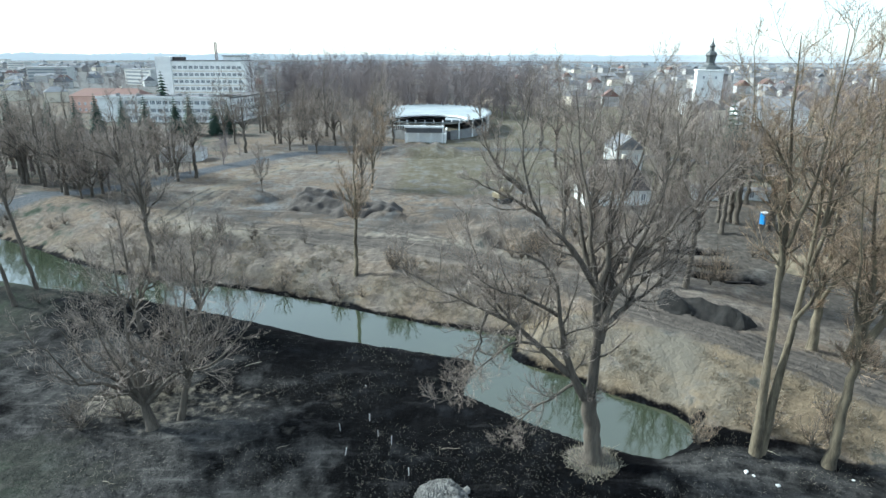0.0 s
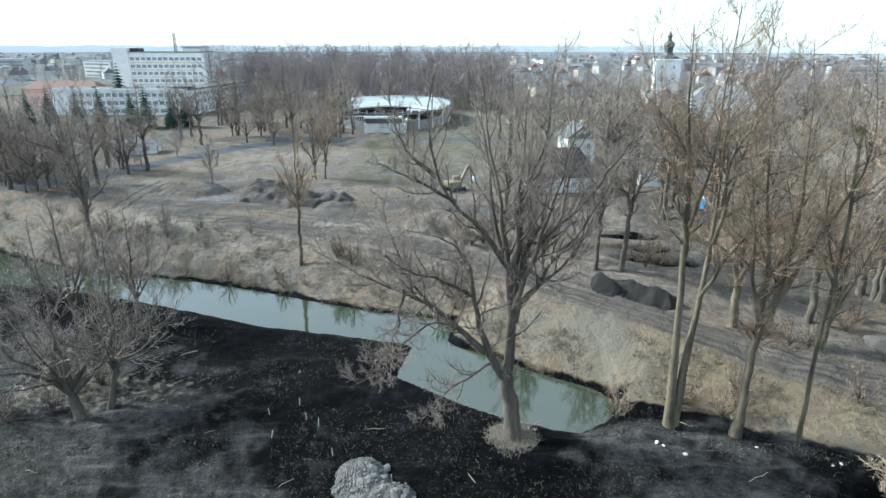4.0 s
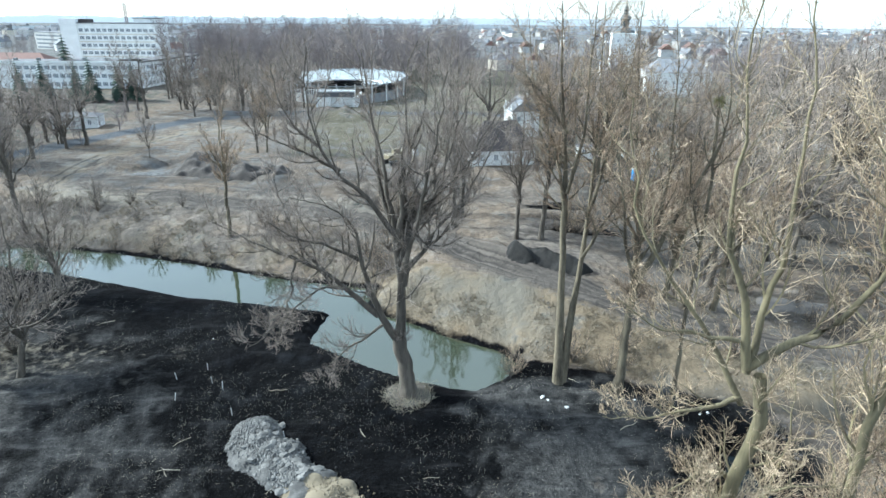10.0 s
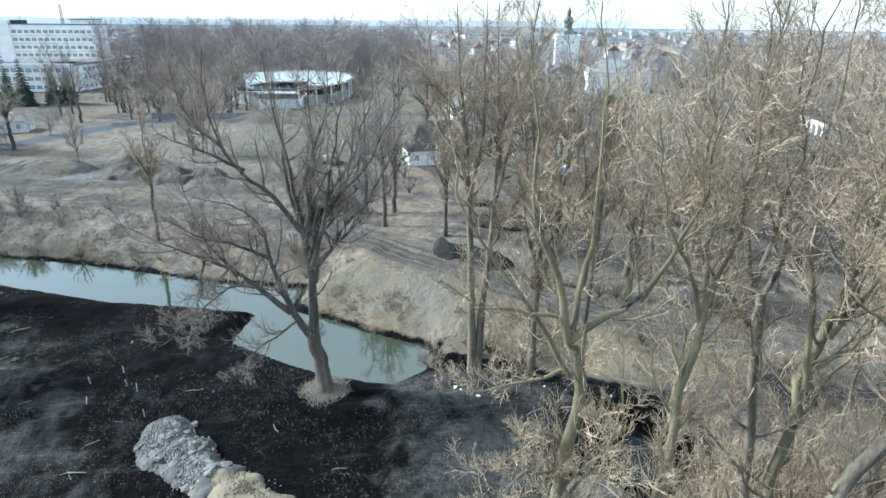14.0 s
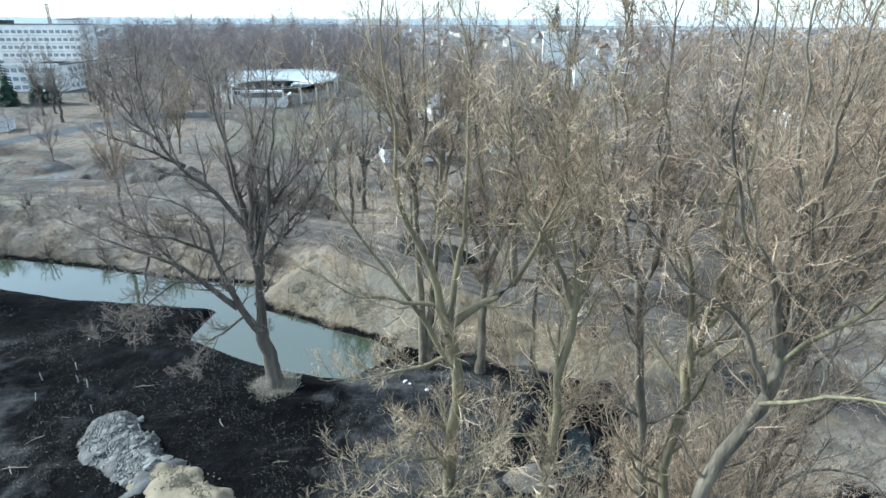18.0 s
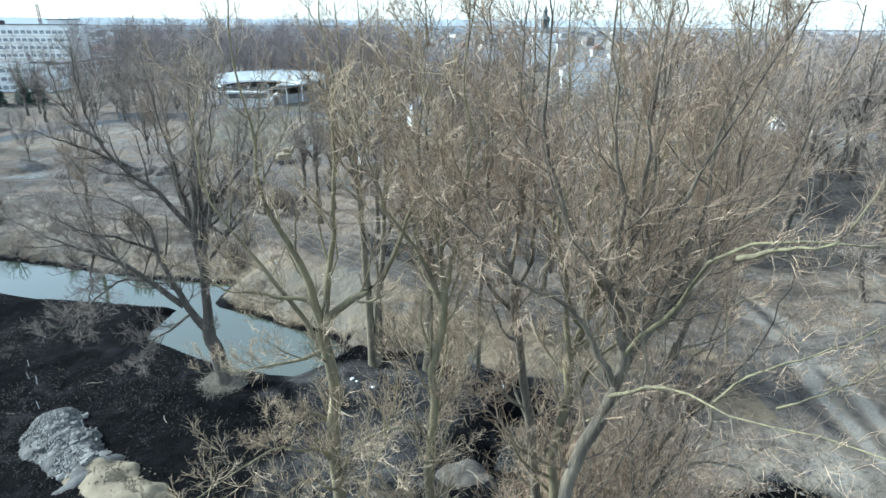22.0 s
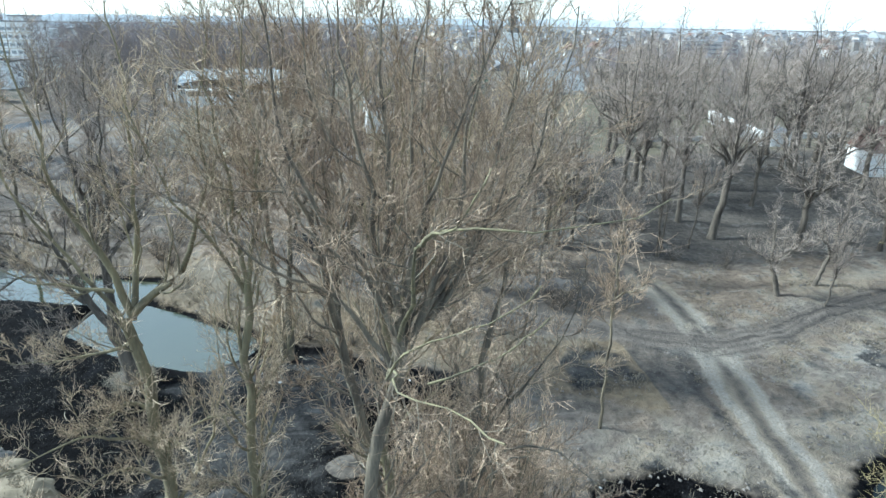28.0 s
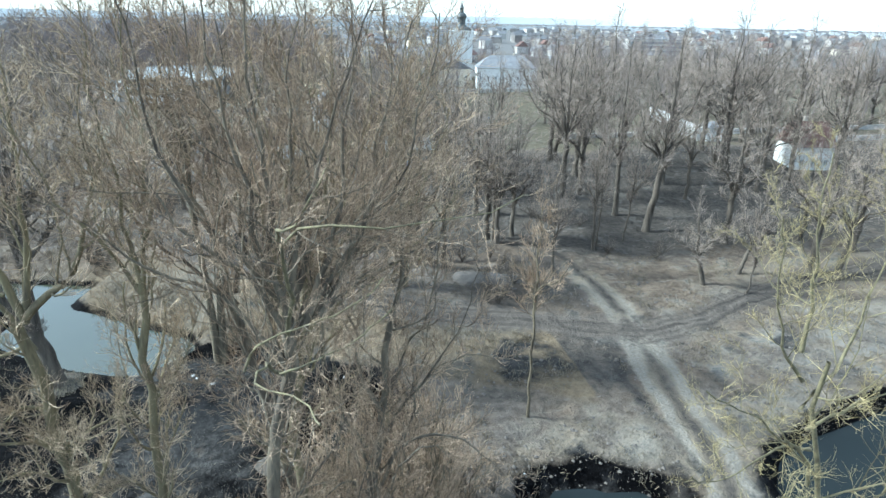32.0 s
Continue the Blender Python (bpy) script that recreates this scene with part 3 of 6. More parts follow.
grey_and_haze *= 1 - np.exp(-(d_track / 2.8) ** 4)
olive = south * (1 - step01(X, 2, 22)) * (0.8 + 0.4 * n20)
olive = np.maximum(olive, step01(-X, 62, 75) * 0.35)
olive = np.maximum(olive, step01(Y, 330, 420) * (1 - step01(Y, 420, 520)) * (0.3 + 0.6 * n20))
# haze painted into the ground: greyer with distance from the origin
grey_and_haze = np.maximum(grey_and_haze, step01(np.hypot(X, Y), 420, 560) * (0.75 + 0.5 * n20))
ash = np.maximum((0.35 + 0.6 * n7) * step01(X + 9 * (n20 - 0.5) + 6 * (n7 - 0.5), 12, 25) * step01(44 + 0.08 * X - Y, 0, 3), 0.7 * (1 - step01(X, -24, -6)) * step01(d_can, 4, 14) * (0.4 + 0.8 * n7))
ash = np.maximum(ash, 0.75 * np.exp(-(((X + 15) / 12) ** 2 + ((Y - 36) / 11) ** 2)) * (0.4 + 0.5 * n7 + 0.4 * n3))
strip = (0.55 + 0.5 * n7) * np.exp(-((d_track + 0.7 * (n3 - 0.5) - 1.45) / 0.7) ** 2) * (1 - step01(Y, 36, 60)) + 0.5 * np.exp(-(d_track / 1.6) ** 2) * step01(Y, 30, 40) * (1 - step01(Y, 50, 64))
straw = 0.8 * np.exp(-(((X + 28) / 9) ** 2 + ((Y - 50) / 4) ** 2)) * (0.35 + 0.6 * n3 + 0.4 * n7)
ash = np.maximum(ash, 0.65 * n3 * (1 - step01(Y, 28, 38)) * step01(X + 6 * (n7 - 0.5), 6, 16))
for pool in (POOL, DITCH_POOL, BLACK_HOLE):
    ash *= 1 - np.exp(-line_dist(X, Y, pool, True)[0] / 1.6)
ash *= 1 - 0.65 * np.exp(-((X - 32) / 8) ** 2 - ((Y - 24) / 8) ** 2)
# shade under the park trees painted in with the leaf litter colour
soil_and_shade = step01(X, 60, 74) * step01(Y, 57, 66) * (1 - step01(Y, 108, 124))
soil_and_shade = np.maximum(soil_and_shade, 0.9 * step01(X, 36, 44) * step01(Y, 62, 72) * (1 - step01(Y, 112, 124)) * (1 - np.exp(-(((X - 54) / 6) ** 2 + ((Y - 87) / 5) ** 2))))
soil_and_shade = np.maximum(soil_and_shade, 0.75 * step01(Y, 90, 98) * (1 - step01(Y, 130, 150)) * step01(X, -52, -44) * (1 - step01(X, 20, 30)) * n7)
soil_and_shade = np.maximum(soil_and_shade, 0.95 * np.exp(-(((X - 57) / 10) ** 4 + ((Y - 37) / 8) ** 4)) * (0.7 + 0.5 * n7))
soil_and_shade = np.maximum(soil_and_shade, 0.75 * np.exp(-(((X - 60) / 9) ** 2 + ((Y - 53) / 6) ** 2)))
asphalt = 1.0 - line_dist(X, Y, STREET)[0] / 7.0
me.attributes.new("across", "FLOAT", "POINT").data.foreach_set("value", np.minimum.reduce([d_road, d_spur + 7, d_track + 13, d_sand + 21]).astype(np.float32))
for name, v in (("burn_dark", burn_dark), ("road", road), ("rut", rut), ("lawn", lawn), ("pale", pale), ("bank", bank), ("ash", ash), ("olive", olive), ("soil_and_shade", soil_and_shade), ("straw", straw), ("strip", strip), ("grey_and_haze", grey_and_haze), ("asphalt", asphalt)):
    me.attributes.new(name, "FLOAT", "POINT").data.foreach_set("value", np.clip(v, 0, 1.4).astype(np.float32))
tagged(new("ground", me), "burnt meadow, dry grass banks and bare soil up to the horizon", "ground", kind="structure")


def sheet(name, outline, z, material, label, category):
    bm = bmesh.new()
    bm.faces.new([bm.verts.new((x, y, z)) for x, y in outline])
    bmesh.ops.triangulate(bm, faces=bm.faces)
    ob = new(name, mesh_bm(name, bm, material))
    for p in ob.data.polygons:
        if p.normal.z < 0:
            p.flip()
    return tagged(ob, label, category, kind="structure")


def widened(outline, by):
    cx, cy = sum(p[0] for p in outline) / len(outline), sum(p[1] for p in outline) / len(outline)
    return [(x + (x - cx) * by / math.hypot(x - cx, y - cy), y + (y - cy) * by / math.hypot(x - cx, y - cy)) for x, y in outline]


sheet("water", [(-300, 205), (-130, 108), (-60, 74), (-3, 56), (-1, 50), (14, 41.5), (26, 43), (26, 50), (10, 71), (-30, 84), (-70, 101), (-130, 135), (-300, 235)],
      -1.0, WATER, "still greenish canal water reflecting the sky", "canal")
sheet("water_pool", widened(POOL, -1.9), -0.95, WATER_DARK, "small dark pool in the burnt ground", "pool")
sheet("water_ditch", widened(DITCH_POOL, 0.2), -0.95, WATER_DARK, "small dark blue pool beside the track", "pool")
sheet("water_hole", widened(BLACK_HOLE, -2.2), -1.0, WATER_DARK, "small dark puddle in charred ground", "puddle")

# ---- trees ----


def unit(v):
    return v / np.maximum(np.linalg.norm(v, axis=-1, keepdims=True), 1e-9)


def tubes(P, R, k):
    """Vertices and faces of tubes along the lines P (lines, points, 3) with the radii R."""
    B, m, _ = P.shape
    T = unit(np.gradient(P, axis=1))
    ref = np.where(np.abs(T[..., 2:3]) > 0.8, np.array([1.0, 0, 0]), np.array([0, 0, 1.0]))
    U = unit(np.cross(T, ref))
    V = np.cross(T, U)
    a = np.arange(k) * 2 * np.pi / k
    ring = P[:, :, None] + R[:, :, None, None] * (np.cos(a)[:, None] * U[:, :, None] + np.sin(a)[:, None] * V[:, :, None])
    idx = np.arange(B * m * k).reshape(B, m, k)
    nxt = np.roll(idx, -1, axis=2)
    f = np.stack([idx[:, :-1], nxt[:, :-1], nxt[:, 1:], idx[:, 1:]], -1).reshape(-1, 4)
    return ring.reshape(-1, 3), f


def joined(pieces):
    vs, fs, at = [], [], 0
    for v, f in pieces:
        vs.append(v), fs.append(f + at)
        at += len(v)
    return np.concatenate(vs), np.concatenate(fs)


def sprout(rng, P, R, n, u0, ratio, angle, up, wobble, m, thin, rmin, u1=1.0, reach=99.0):
    """n shoots from each line of P: lines and radii. ratio: their length to the parent's; angle: degrees from it; up: how they bend upwards."""
    B, mp, _ = P.shape
    seg = np.linalg.norm(np.diff(P, axis=1), axis=-1)
    L = seg.sum(1)
    u = (u0 + (u1 - u0) * (np.arange(n)[None] + rng.random((B, n))) / n).clip(0, 0.999)
    s = u * (mp - 1)
    i = s.astype(int)
    w = (s - i)[..., None]
    b = np.arange(B)[:, None]
    p = P[b, i] * (1 - w) + P[b, i + 1] * w
    t = unit(P[b, i + 1] - P[b, i])
    r = R[b, i] * (1 - w[..., 0]) + R[b, i + 1] * w[..., 0]
    p, t, r, u = p.reshape(-1, 3), t.reshape(-1, 3), r.ravel(), u.ravel()
    side = unit(np.cross(t, rng.normal(size=t.shape)))
    a = np.radians(angle) * (0.6 + 0.8 * rng.random(len(t)))[:, None]
    d = unit(np.cos(a) * t + np.sin(a) * side)
    length = np.repeat(L, n) * ratio * (1.2 - 0.65 * u) * (0.6 + 0.7 * rng.random(len(t)))
    length = np.minimum(length, reach * (0.55 + 0.45 * rng.random(len(t))))
    pts = [p]
    for q in range(m - 1):
        d = unit(d + np.array([0, 0, up]) + wobble * rng.normal(size=d.shape))
        pts.append(pts[-1] + d * (length / (m - 1))[:, None])
    r0 = np.maximum(np.minimum(r * thin, length * 0.022 + 0.004), np.minimum(rmin, length * 0.022 + 0.0035))
    return np.stack(pts, 1), r0[:, None] * np.linspace(1, 0.35, m)[None].clip(0.35)


def smooth_line(pts, m):
    """m points along a smooth curve through pts."""
    P = np.array(pts, float)
    d = np.concatenate([[0], np.cumsum(np.linalg.norm(np.diff(P, axis=0), axis=1))])
    s = np.linspace(0, d[-1], m)
    G = np.stack([np.interp(s, d, P[:, c]) for c in range(3)], 1)
    for _ in range(2):
        G[1:-1] = G[:-2] * 0.25 + G[1:-1] * 0.5 + G[2:] * 0.25
    return G


def add_tree(name, x, y, limbs, seed, label, levels, bark=None, twig=None, group="", sink=0.25, z=None, flare=0.35, gnarl=0.10, stout=1.0, bushy=False, slim=1.0, reach=5.0, sparse=0):
    """A tree: limbs are (points from the base, first radius, last radius); levels are the arguments of sprout, from limbs outwards; the first few limbs past the trunk may be sparse."""
    rng = np.random.default_rng(seed)
    root = thing(name, x, y, gz(x, y) if z is None else z, 0, label, "tree", group)
    lines, rads = [], []
    for n, (pts, r0, r1) in enumerate(limbs):
        L = smooth_line(pts, 14)
        wav = rng.normal(size=(L.shape[0] - 3, 3)) * min(gnarl, 0.11 * np.linalg.norm(L[1] - L[0]))
        wav[1:] += wav[:-1] * 0.6
        L[2:-1] += wav
        r = np.maximum((r0 * (1 - np.linspace(0, 1, 14)) ** 1.6 + r1) * stout * slim if n else np.linspace(r0, max(r1, 0.6 * r0 if len(pts) < 6 else r1), 14) * stout, 0.02)
        if n == 0:
            L[0, 2] -= sink
            r[0] *= 1 + flare
            r[1] *= 1 + flare * 0.3
        part("trunk" if n == 0 else "limb", mesh_np("limb", *tubes(L[None], r[None], 8), bark or BARK, True), None, root)
        lines.append(L), rads.append(r)
    big, fine = [], []
    low = np.array([[0.8 if n == 0 and len(q[0]) <= 3 else 0.42 if q[0][0][2] < 1 else 0.0] for n, q in enumerate(limbs)])
    few = [n for n in range(len(limbs)) if 0 < n <= sparse]
    for which, grown in (([n for n in range(len(limbs)) if n not in few], levels), (few, SPARSE if few else [])):
        P, R = np.stack(lines)[which], np.stack(rads)[which]
        for n, (count, u0, ratio, angle, up, wobble, m, thin, rmin, k) in enumerate(grown):
            P, R = sprout(rng, P, R, count, u0 if n or bushy else np.maximum(low[which], u0), ratio, angle, up, wobble, m, thin, rmin, reach=reach * 0.72 ** n)
            (big if n == 0 else fine).append(tubes(P, R, k))
    v, f = joined(big + fine)
    crown = mesh_np("crown", v, f, bark or BARK)
    crown.materials.append(twig or TWIG)
    n_big = sum(len(q[1]) for q in big)
    crown.polygons.foreach_set("material_index", (np.arange(len(f)) >= n_big).astype(np.int32))
    tagged(part("crown", crown, None, root), kind="stuff")
    return root


def fan(rng, start, height, n, spread, bow=0.5):
    """n limbs that rise from start to that height, fanning out."""
    out = []
    a0 = rng.random() * 6.28
    for i in range(n):
        a = a0 + i * 2.4 + rng.normal() * 0.3
        r = spread * (0.35 + 0.65 * rng.random())
        h = height * (0.75 + 0.25 * rng.random()) * (1 - 0.25 * r / max(spread, 0.1))
        e = np.array([math.cos(a) * r, math.sin(a) * r, h])
        s = np.array(start, float)
        mid = s + np.array([e[0] * (0.5 + 0.3 * bow), e[1] * (0.5 + 0.3 * bow), (h - s[2]) * (0.5 - 0.12 * bow)])
        q = s + (mid - s) * 0.5 + np.array([0, 0, 0.15 * (h - s[2])])
        out.append([tuple(s), tuple(q), tuple(mid), (s[0] + e[0], s[1] + e[1], h)])
    return out


def plain_tree(name, x, y, height, spread, trunk_h, n, seed, label, levels, r0=0.3, bark=None, twig=None, lean=(0, 0), group="", z=None, gnarl=0.10):
    rng = np.random.default_rng(seed + 1000)
    top = (lean[0] * trunk_h, lean[1] * trunk_h, trunk_h)
    limbs = [([(0, 0, 0), (top[0] * 0.45, top[1] * 0.45, trunk_h * 0.5), top], r0, r0 * 0.72)]
    f = fan(rng, top, height, n, spread)
    f[0] = [top, (top[0] + lean[0] * 2, top[1] + lean[1] * 2, trunk_h + (height - trunk_h) * 0.5), (top[0] + lean[0] * 4, top[1] + lean[1] * 4, height)]
    limbs += [(q, r0 * (0.62 if i == 0 else 0.42), 0.03) for i, q in enumerate(f)]
    return add_tree(name, x, y, limbs, seed, label, levels, bark, twig, group, z=z, gnarl=gnarl)


#          count, from, ratio, angle, up, wobble, points, thinning, least radius, sides
HERO = [(15, 0.12, 0.34, 50, 0.15, 0.16, 6, 0.55, 0.026, 4), (8, 0.1, 0.50, 42, 0.16, 0.17, 4, 0.6, 0.016, 3), (6, 0.1, 0.55, 40, 0.13, 0.18, 3, 0.7, 0.012, 3), (2, 0.15, 0.6, 34, 0.1, 0.12, 2, 0.8, 0.010, 3)]
MID = [(10, 0.15, 0.38, 42, 0.16, 0.12, 5, 0.5, 0.028, 4), (8, 0.12, 0.5, 40, 0.14, 0.14, 4, 0.6, 0.018, 3), (8, 0.1, 0.55, 38, 0.12, 0.14, 2, 0.7, 0.014, 3)]
OPEN = [(11, 0.15, 0.34, 46, 0.12, 0.16, 5, 0.5, 0.022, 4), (7, 0.1, 0.5, 42, 0.12, 0.18, 4, 0.6, 0.014, 3), (5, 0.1, 0.55, 40, 0.1, 0.18, 2, 0.7, 0.011, 3)]
NEAR = [(16, 0.10, 0.36, 46, 0.20, 0.16, 6, 0.42, 0.019, 4), (8, 0.08, 0.50, 44, 0.20, 0.18, 4, 0.45, 0.0145, 3), (6, 0.08, 0.6, 42, 0.15, 0.18, 3, 0.6, 0.0112, 3), (1, 0.2, 0.65, 38, 0.10, 0.14, 2, 0.8, 0.0092, 3)]

CLOSE = [(13, 0.10, 0.36, 46, 0.20, 0.16, 6, 0.42, 0.016, 4), (8, 0.08, 0.50, 44, 0.20, 0.18, 4, 0.45, 0.0115, 3), (6, 0.08, 0.6, 42, 0.15, 0.18, 3, 0.6, 0.0085, 3), (1, 0.2, 0.65, 38, 0.10, 0.14, 2, 0.8, 0.007, 3)]
SPARSE = [(15, 0.2, 0.24, 52, 0.18, 0.24, 6, 0.45, 0.010, 4), (7, 0.12, 0.5, 48, 0.18, 0.22, 4, 0.5, 0.0065, 3), (4, 0.12, 0.5, 44, 0.14, 0.2, 3, 0.7, 0.0052, 3)]


def flat_limb(x0, y0, pts, dy, r0, r1, z0=0.0):
    """A limb from places (x, z) in an upright plane, drifting dy metres in depth towards its end."""
    n = len(pts) - 1
    return ([(px - x0, dy * (i / n) ** 1.3, pz - z0) for i, (px, pz) in enumerate(pts)], r0, r1)


# the old willow on the burnt spit
W = [flat_limb(11.5, 0, [(11.6, 0), (11.3, 3.3), (10.8, 5.9)], 0, 0.62, 0.50)]
W += [flat_limb(11.5, 0, p, dy, r0, 0.03) for p, dy, r0 in (
    ([(10.7, 5.6), (9.1, 8.0), (8.2, 11.6), (7.6, 15.8), (6.6, 17.6), (4.8, 18.8), (2.7, 19.0)], -1.5, 0.33),
    ([(9.1, 8.0), (6.4, 10.4), (3.6, 12.8), (-0.5, 14.3), (-2.5, 15.3), (-4.5, 16.5)], 1.0, 0.24),
    ([(10.9, 5.5), (11.2, 10.4), (10.9, 15.0), (9.8, 19.4), (9.2, 23.1), (8.9, 25.9), (8.4, 29.6)], 1.5, 0.40),
    ([(10.8, 15.2), (8.5, 18.3), (6.5, 20.7), (4.9, 23.1), (4.3, 27.2), (4.9, 29.9)], -2.0, 0.20),
    ([(6.5, 20.7), (3.9, 22.4), (1.0, 24.0)], -2.0, 0.12),
    ([(11.3, 10.8), (12.0, 15.0), (11.3, 19.4), (11.4, 23.1), (11.7, 27.2), (12.7, 30.2)], 2.5, 0.26),
    ([(11.8, 12.4), (13.4, 14.6), (15.4, 16.5), (16.2, 20)], -1.5, 0.15),
    ([(9.6, 7.2), (7.1, 5.7), (4.8, 3.8), (3.6, 2.1)], -1.5, 0.10),
    ([(2.5, 13.2), (1.3, 8.5), (0.0, 5.6)], -0.6, 0.07),
    ([(11.2, 12.0), (12.6, 17.0), (13.6, 22), (14.6, 28.5)], -4.0, 0.22),
    ([(11.0, 13.0), (12.5, 17.5), (15.4, 22), (17.0, 27)], 3.5, 0.2),
    ([(10.9, 14.0), (9.5, 18.5), (9.0, 24), (8, 29)], 5.0, 0.2),
    ([(10.9, 14.5), (11.2, 19.5), (13.0, 25), (13.5, 30.5)], 0.5, 0.2),
    ([(11.9, 12.6), (14.0, 15.0), (17.0, 18.5), (19.2, 23.5)], 1.5, 0.17),
    ([(13.0, 17.5), (16.0, 21.0), (18.6, 26.0)], -3.0, 0.13),
    ([(8.0, 13.0), (5.4, 14.8), (3.0, 15.6), (0.6, 18.0)], -3.0, 0.13),
    ([(5.0, 22.6), (2.4, 25.0), (1.6, 28.5)], 1.5, 0.12),
    ([(5.0, 11.6), (2.6, 14.2), (1.4, 17.5), (0.8, 20.5)], 2.5, 0.11),
    ([(6.2, 10.6), (4.6, 11.2), (1.5, 9.0), (-1.2, 7.0)], -3.0, 0.08))]
add_tree("willow_tree", 11.5, 42.2, W, 11, "tall old bare willow with forked trunk on the canal spit", HERO, BARK_DARK, TWIG_GREY, gnarl=0.14, stout=1.2, slim=0.95)

# the twin-stemmed tree and its neighbours at the end of the canal
W = [flat_limb(25.7, 0, p, dy, r0, 0.03) for p, dy, r0 in (
    ([(25.6, 0), (25.3, 7.3), (24.9, 17.3), (24.7, 22.5), (23.9, 27.3), (23.6, 33.5)], 0.6, 0.46),
    ([(26.0, 0.2), (26.4, 7.3), (26.8, 13.6), (27.4, 20.1), (27.1, 27.3), (27.1, 34)], 1.2, 0.44),
    ([(27.4, 20.1), (27.3, 24.1), (28.4, 26.3), (29.6, 30.5)], -1.5, 0.16),
    ([(24.6, 23.5), (22.1, 26.9), (20.4, 28.4)], -1.0, 0.13),
    ([(26.7, 12.5), (28.4, 16.5), (30.5, 19.8), (31.8, 23)], -2.0, 0.15),
    ([(24.9, 17.0), (24.0, 22), (21.8, 27.0), (21.4, 32.5)], 2.5, 0.16),
    ([(27.1, 17.0), (28.4, 22.0), (29.8, 27.0), (30.8, 33.5)], 3.0, 0.17),
    ([(25.0, 18.5), (26.0, 24.0), (25.6, 29.0), (25.4, 34.5)], -2.5, 0.16))]
add_tree("twin_stemmed_tree", 25.7, 43.6, W, 12, "tall bare tree with twin grey trunks at the canal end", HERO, BARK, TWIG_RED, gnarl=0.05, stout=0.95)
W = [flat_limb(30.7, 0, p, dy, r0, 0.03) for p, dy, r0 in (
    ([(30.8, 0), (30.9, 7.3), (31.1, 10.4)], 0, 0.46),
    ([(31.1, 10.2), (31.2, 15.6), (30.2, 20.5), (29.6, 25.9), (29.4, 32.0)], 1.0, 0.26),
    ([(31.1, 10.2), (32.9, 14.9), (34.5, 18.8), (36.0, 21.1), (36.7, 25.0), (35.2, 31.4)], -1.0, 0.3),
    ([(31.1, 10.4), (29.5, 15.6), (28.7, 19.5), (27.1, 24.4)], -2.0, 0.18),
    ([(32.3, 13.5), (33.0, 19.0), (33.2, 25.0), (32.8, 32)], 2.5, 0.2),
    ([(31.0, 12.5), (33.5, 15.8), (37.5, 18.5), (39.5, 22)], 3.0, 0.16))]
add_tree("leaning_limbed_tree", 30.7, 42.1, W, 13, "tall bare tree with ochre-stained trunk foot and leaning limbs", HERO, gnarl=0.05)
W = [flat_limb(35.4, 0, p, dy, r0, 0.03) for p, dy, r0 in (
    ([(35.6, 0), (35.6, 6.8), (35.9, 12.2), (36.2, 18.6), (35.8, 25.5)], 0.8, 0.19), ([(35.9, 11), (37, 15), (38.2, 20)], -1, 0.08), ([(36, 14), (34.8, 18), (34.2, 23)], 1.5, 0.08))]
add_tree("slender_tree", 35.4, 41.0, W, 14, "slender pale bare tree at the foot of the embankment", MID, gnarl=0.04)

# big trees close to the camera's way
A0 = (24.2, 13.4)
W = [flat_limb(A0[0], 0, p, dy, r0, r1) for p, dy, r0, r1 in (
    ([(24.0, 0), (23.9, 8.0), (23.8, 14.5), (23.8, 17.8), (23.6, 20.7)], -0.8, 0.44, 0.25),
    ([(23.6, 20.5), (23.1, 22.6), (22.5, 24.3), (21.8, 25.9), (21.7, 27.2), (21.5, 29.5), (21.5, 32.5)], -0.6, 0.2, 0.03),
    ([(23.6, 20.5), (24.2, 21.2), (25.1, 22.0), (26.0, 22.3), (26.3, 23.3), (27.3, 25.3), (27.8, 30.0)], -1.5, 0.2, 0.03),
    ([(23.6, 19.3), (22.2, 18.9), (20.7, 18.6), (18.6, 18.8)], -0.2, 0.11, 0.02),
    ([(23.1, 21.6), (21.6, 22.0), (20.1, 22.2), (18.6, 23.4)], -0.2, 0.10, 0.02),
    ([(23.9, 10.5), (25.8, 13.4), (26.6, 16.4), (26.4, 20)], 1.5, 0.12, 0.02),
    ([(23.9, 13.5), (25.4, 15.4), (27.6, 16.0), (29.4, 14.6)], -1.2, 0.1, 0.02),
    ([(23.6, 20.3), (24.4, 24.0), (24.6, 28.0), (24.2, 32.8)], 1.4, 0.16, 0.03),
    ([(23.7, 19.0), (22.0, 22.0), (19.8, 25.0), (19.2, 29.5)], 2.0, 0.13, 0.03),
    ([(23.9, 15.6), (22.8, 16.6), (21.6, 15.6), (20.4, 15.2)], -0.6, 0.12, 0.02),
    ([(23.9, 12.5), (24.4, 15.0), (25.2, 16.0), (26.4, 15.6)], -4.0, 0.11, 0.02),
    ([(23.9, 13.5), (22.6, 15.6), (20.8, 16.4), (18.8, 16.0)], -4.5, 0.11, 0.02),
    ([(23.9, 12.0), (23.0, 13.6), (22.0, 14.4), (20.8, 13.6)], -4.0, 0.09, 0.02))]
add_tree("lichened_tree", A0[0], A0[1], W, 21, "bare tree with yellow lichen on twisting limbs", [(11,) + CLOSE[0][1:], CLOSE[1], (6, 0.08, 0.55, 42, 0.15, 0.18, 3, 0.6, 0.0075, 3), (2, 0.2, 0.6, 38, 0.10, 0.14, 2, 0.8, 0.0058, 3)], LICHEN, TWIG_TAN, gnarl=0.16, stout=0.85, slim=0.95, reach=3.2)
B0 = (31.9, 10.6)
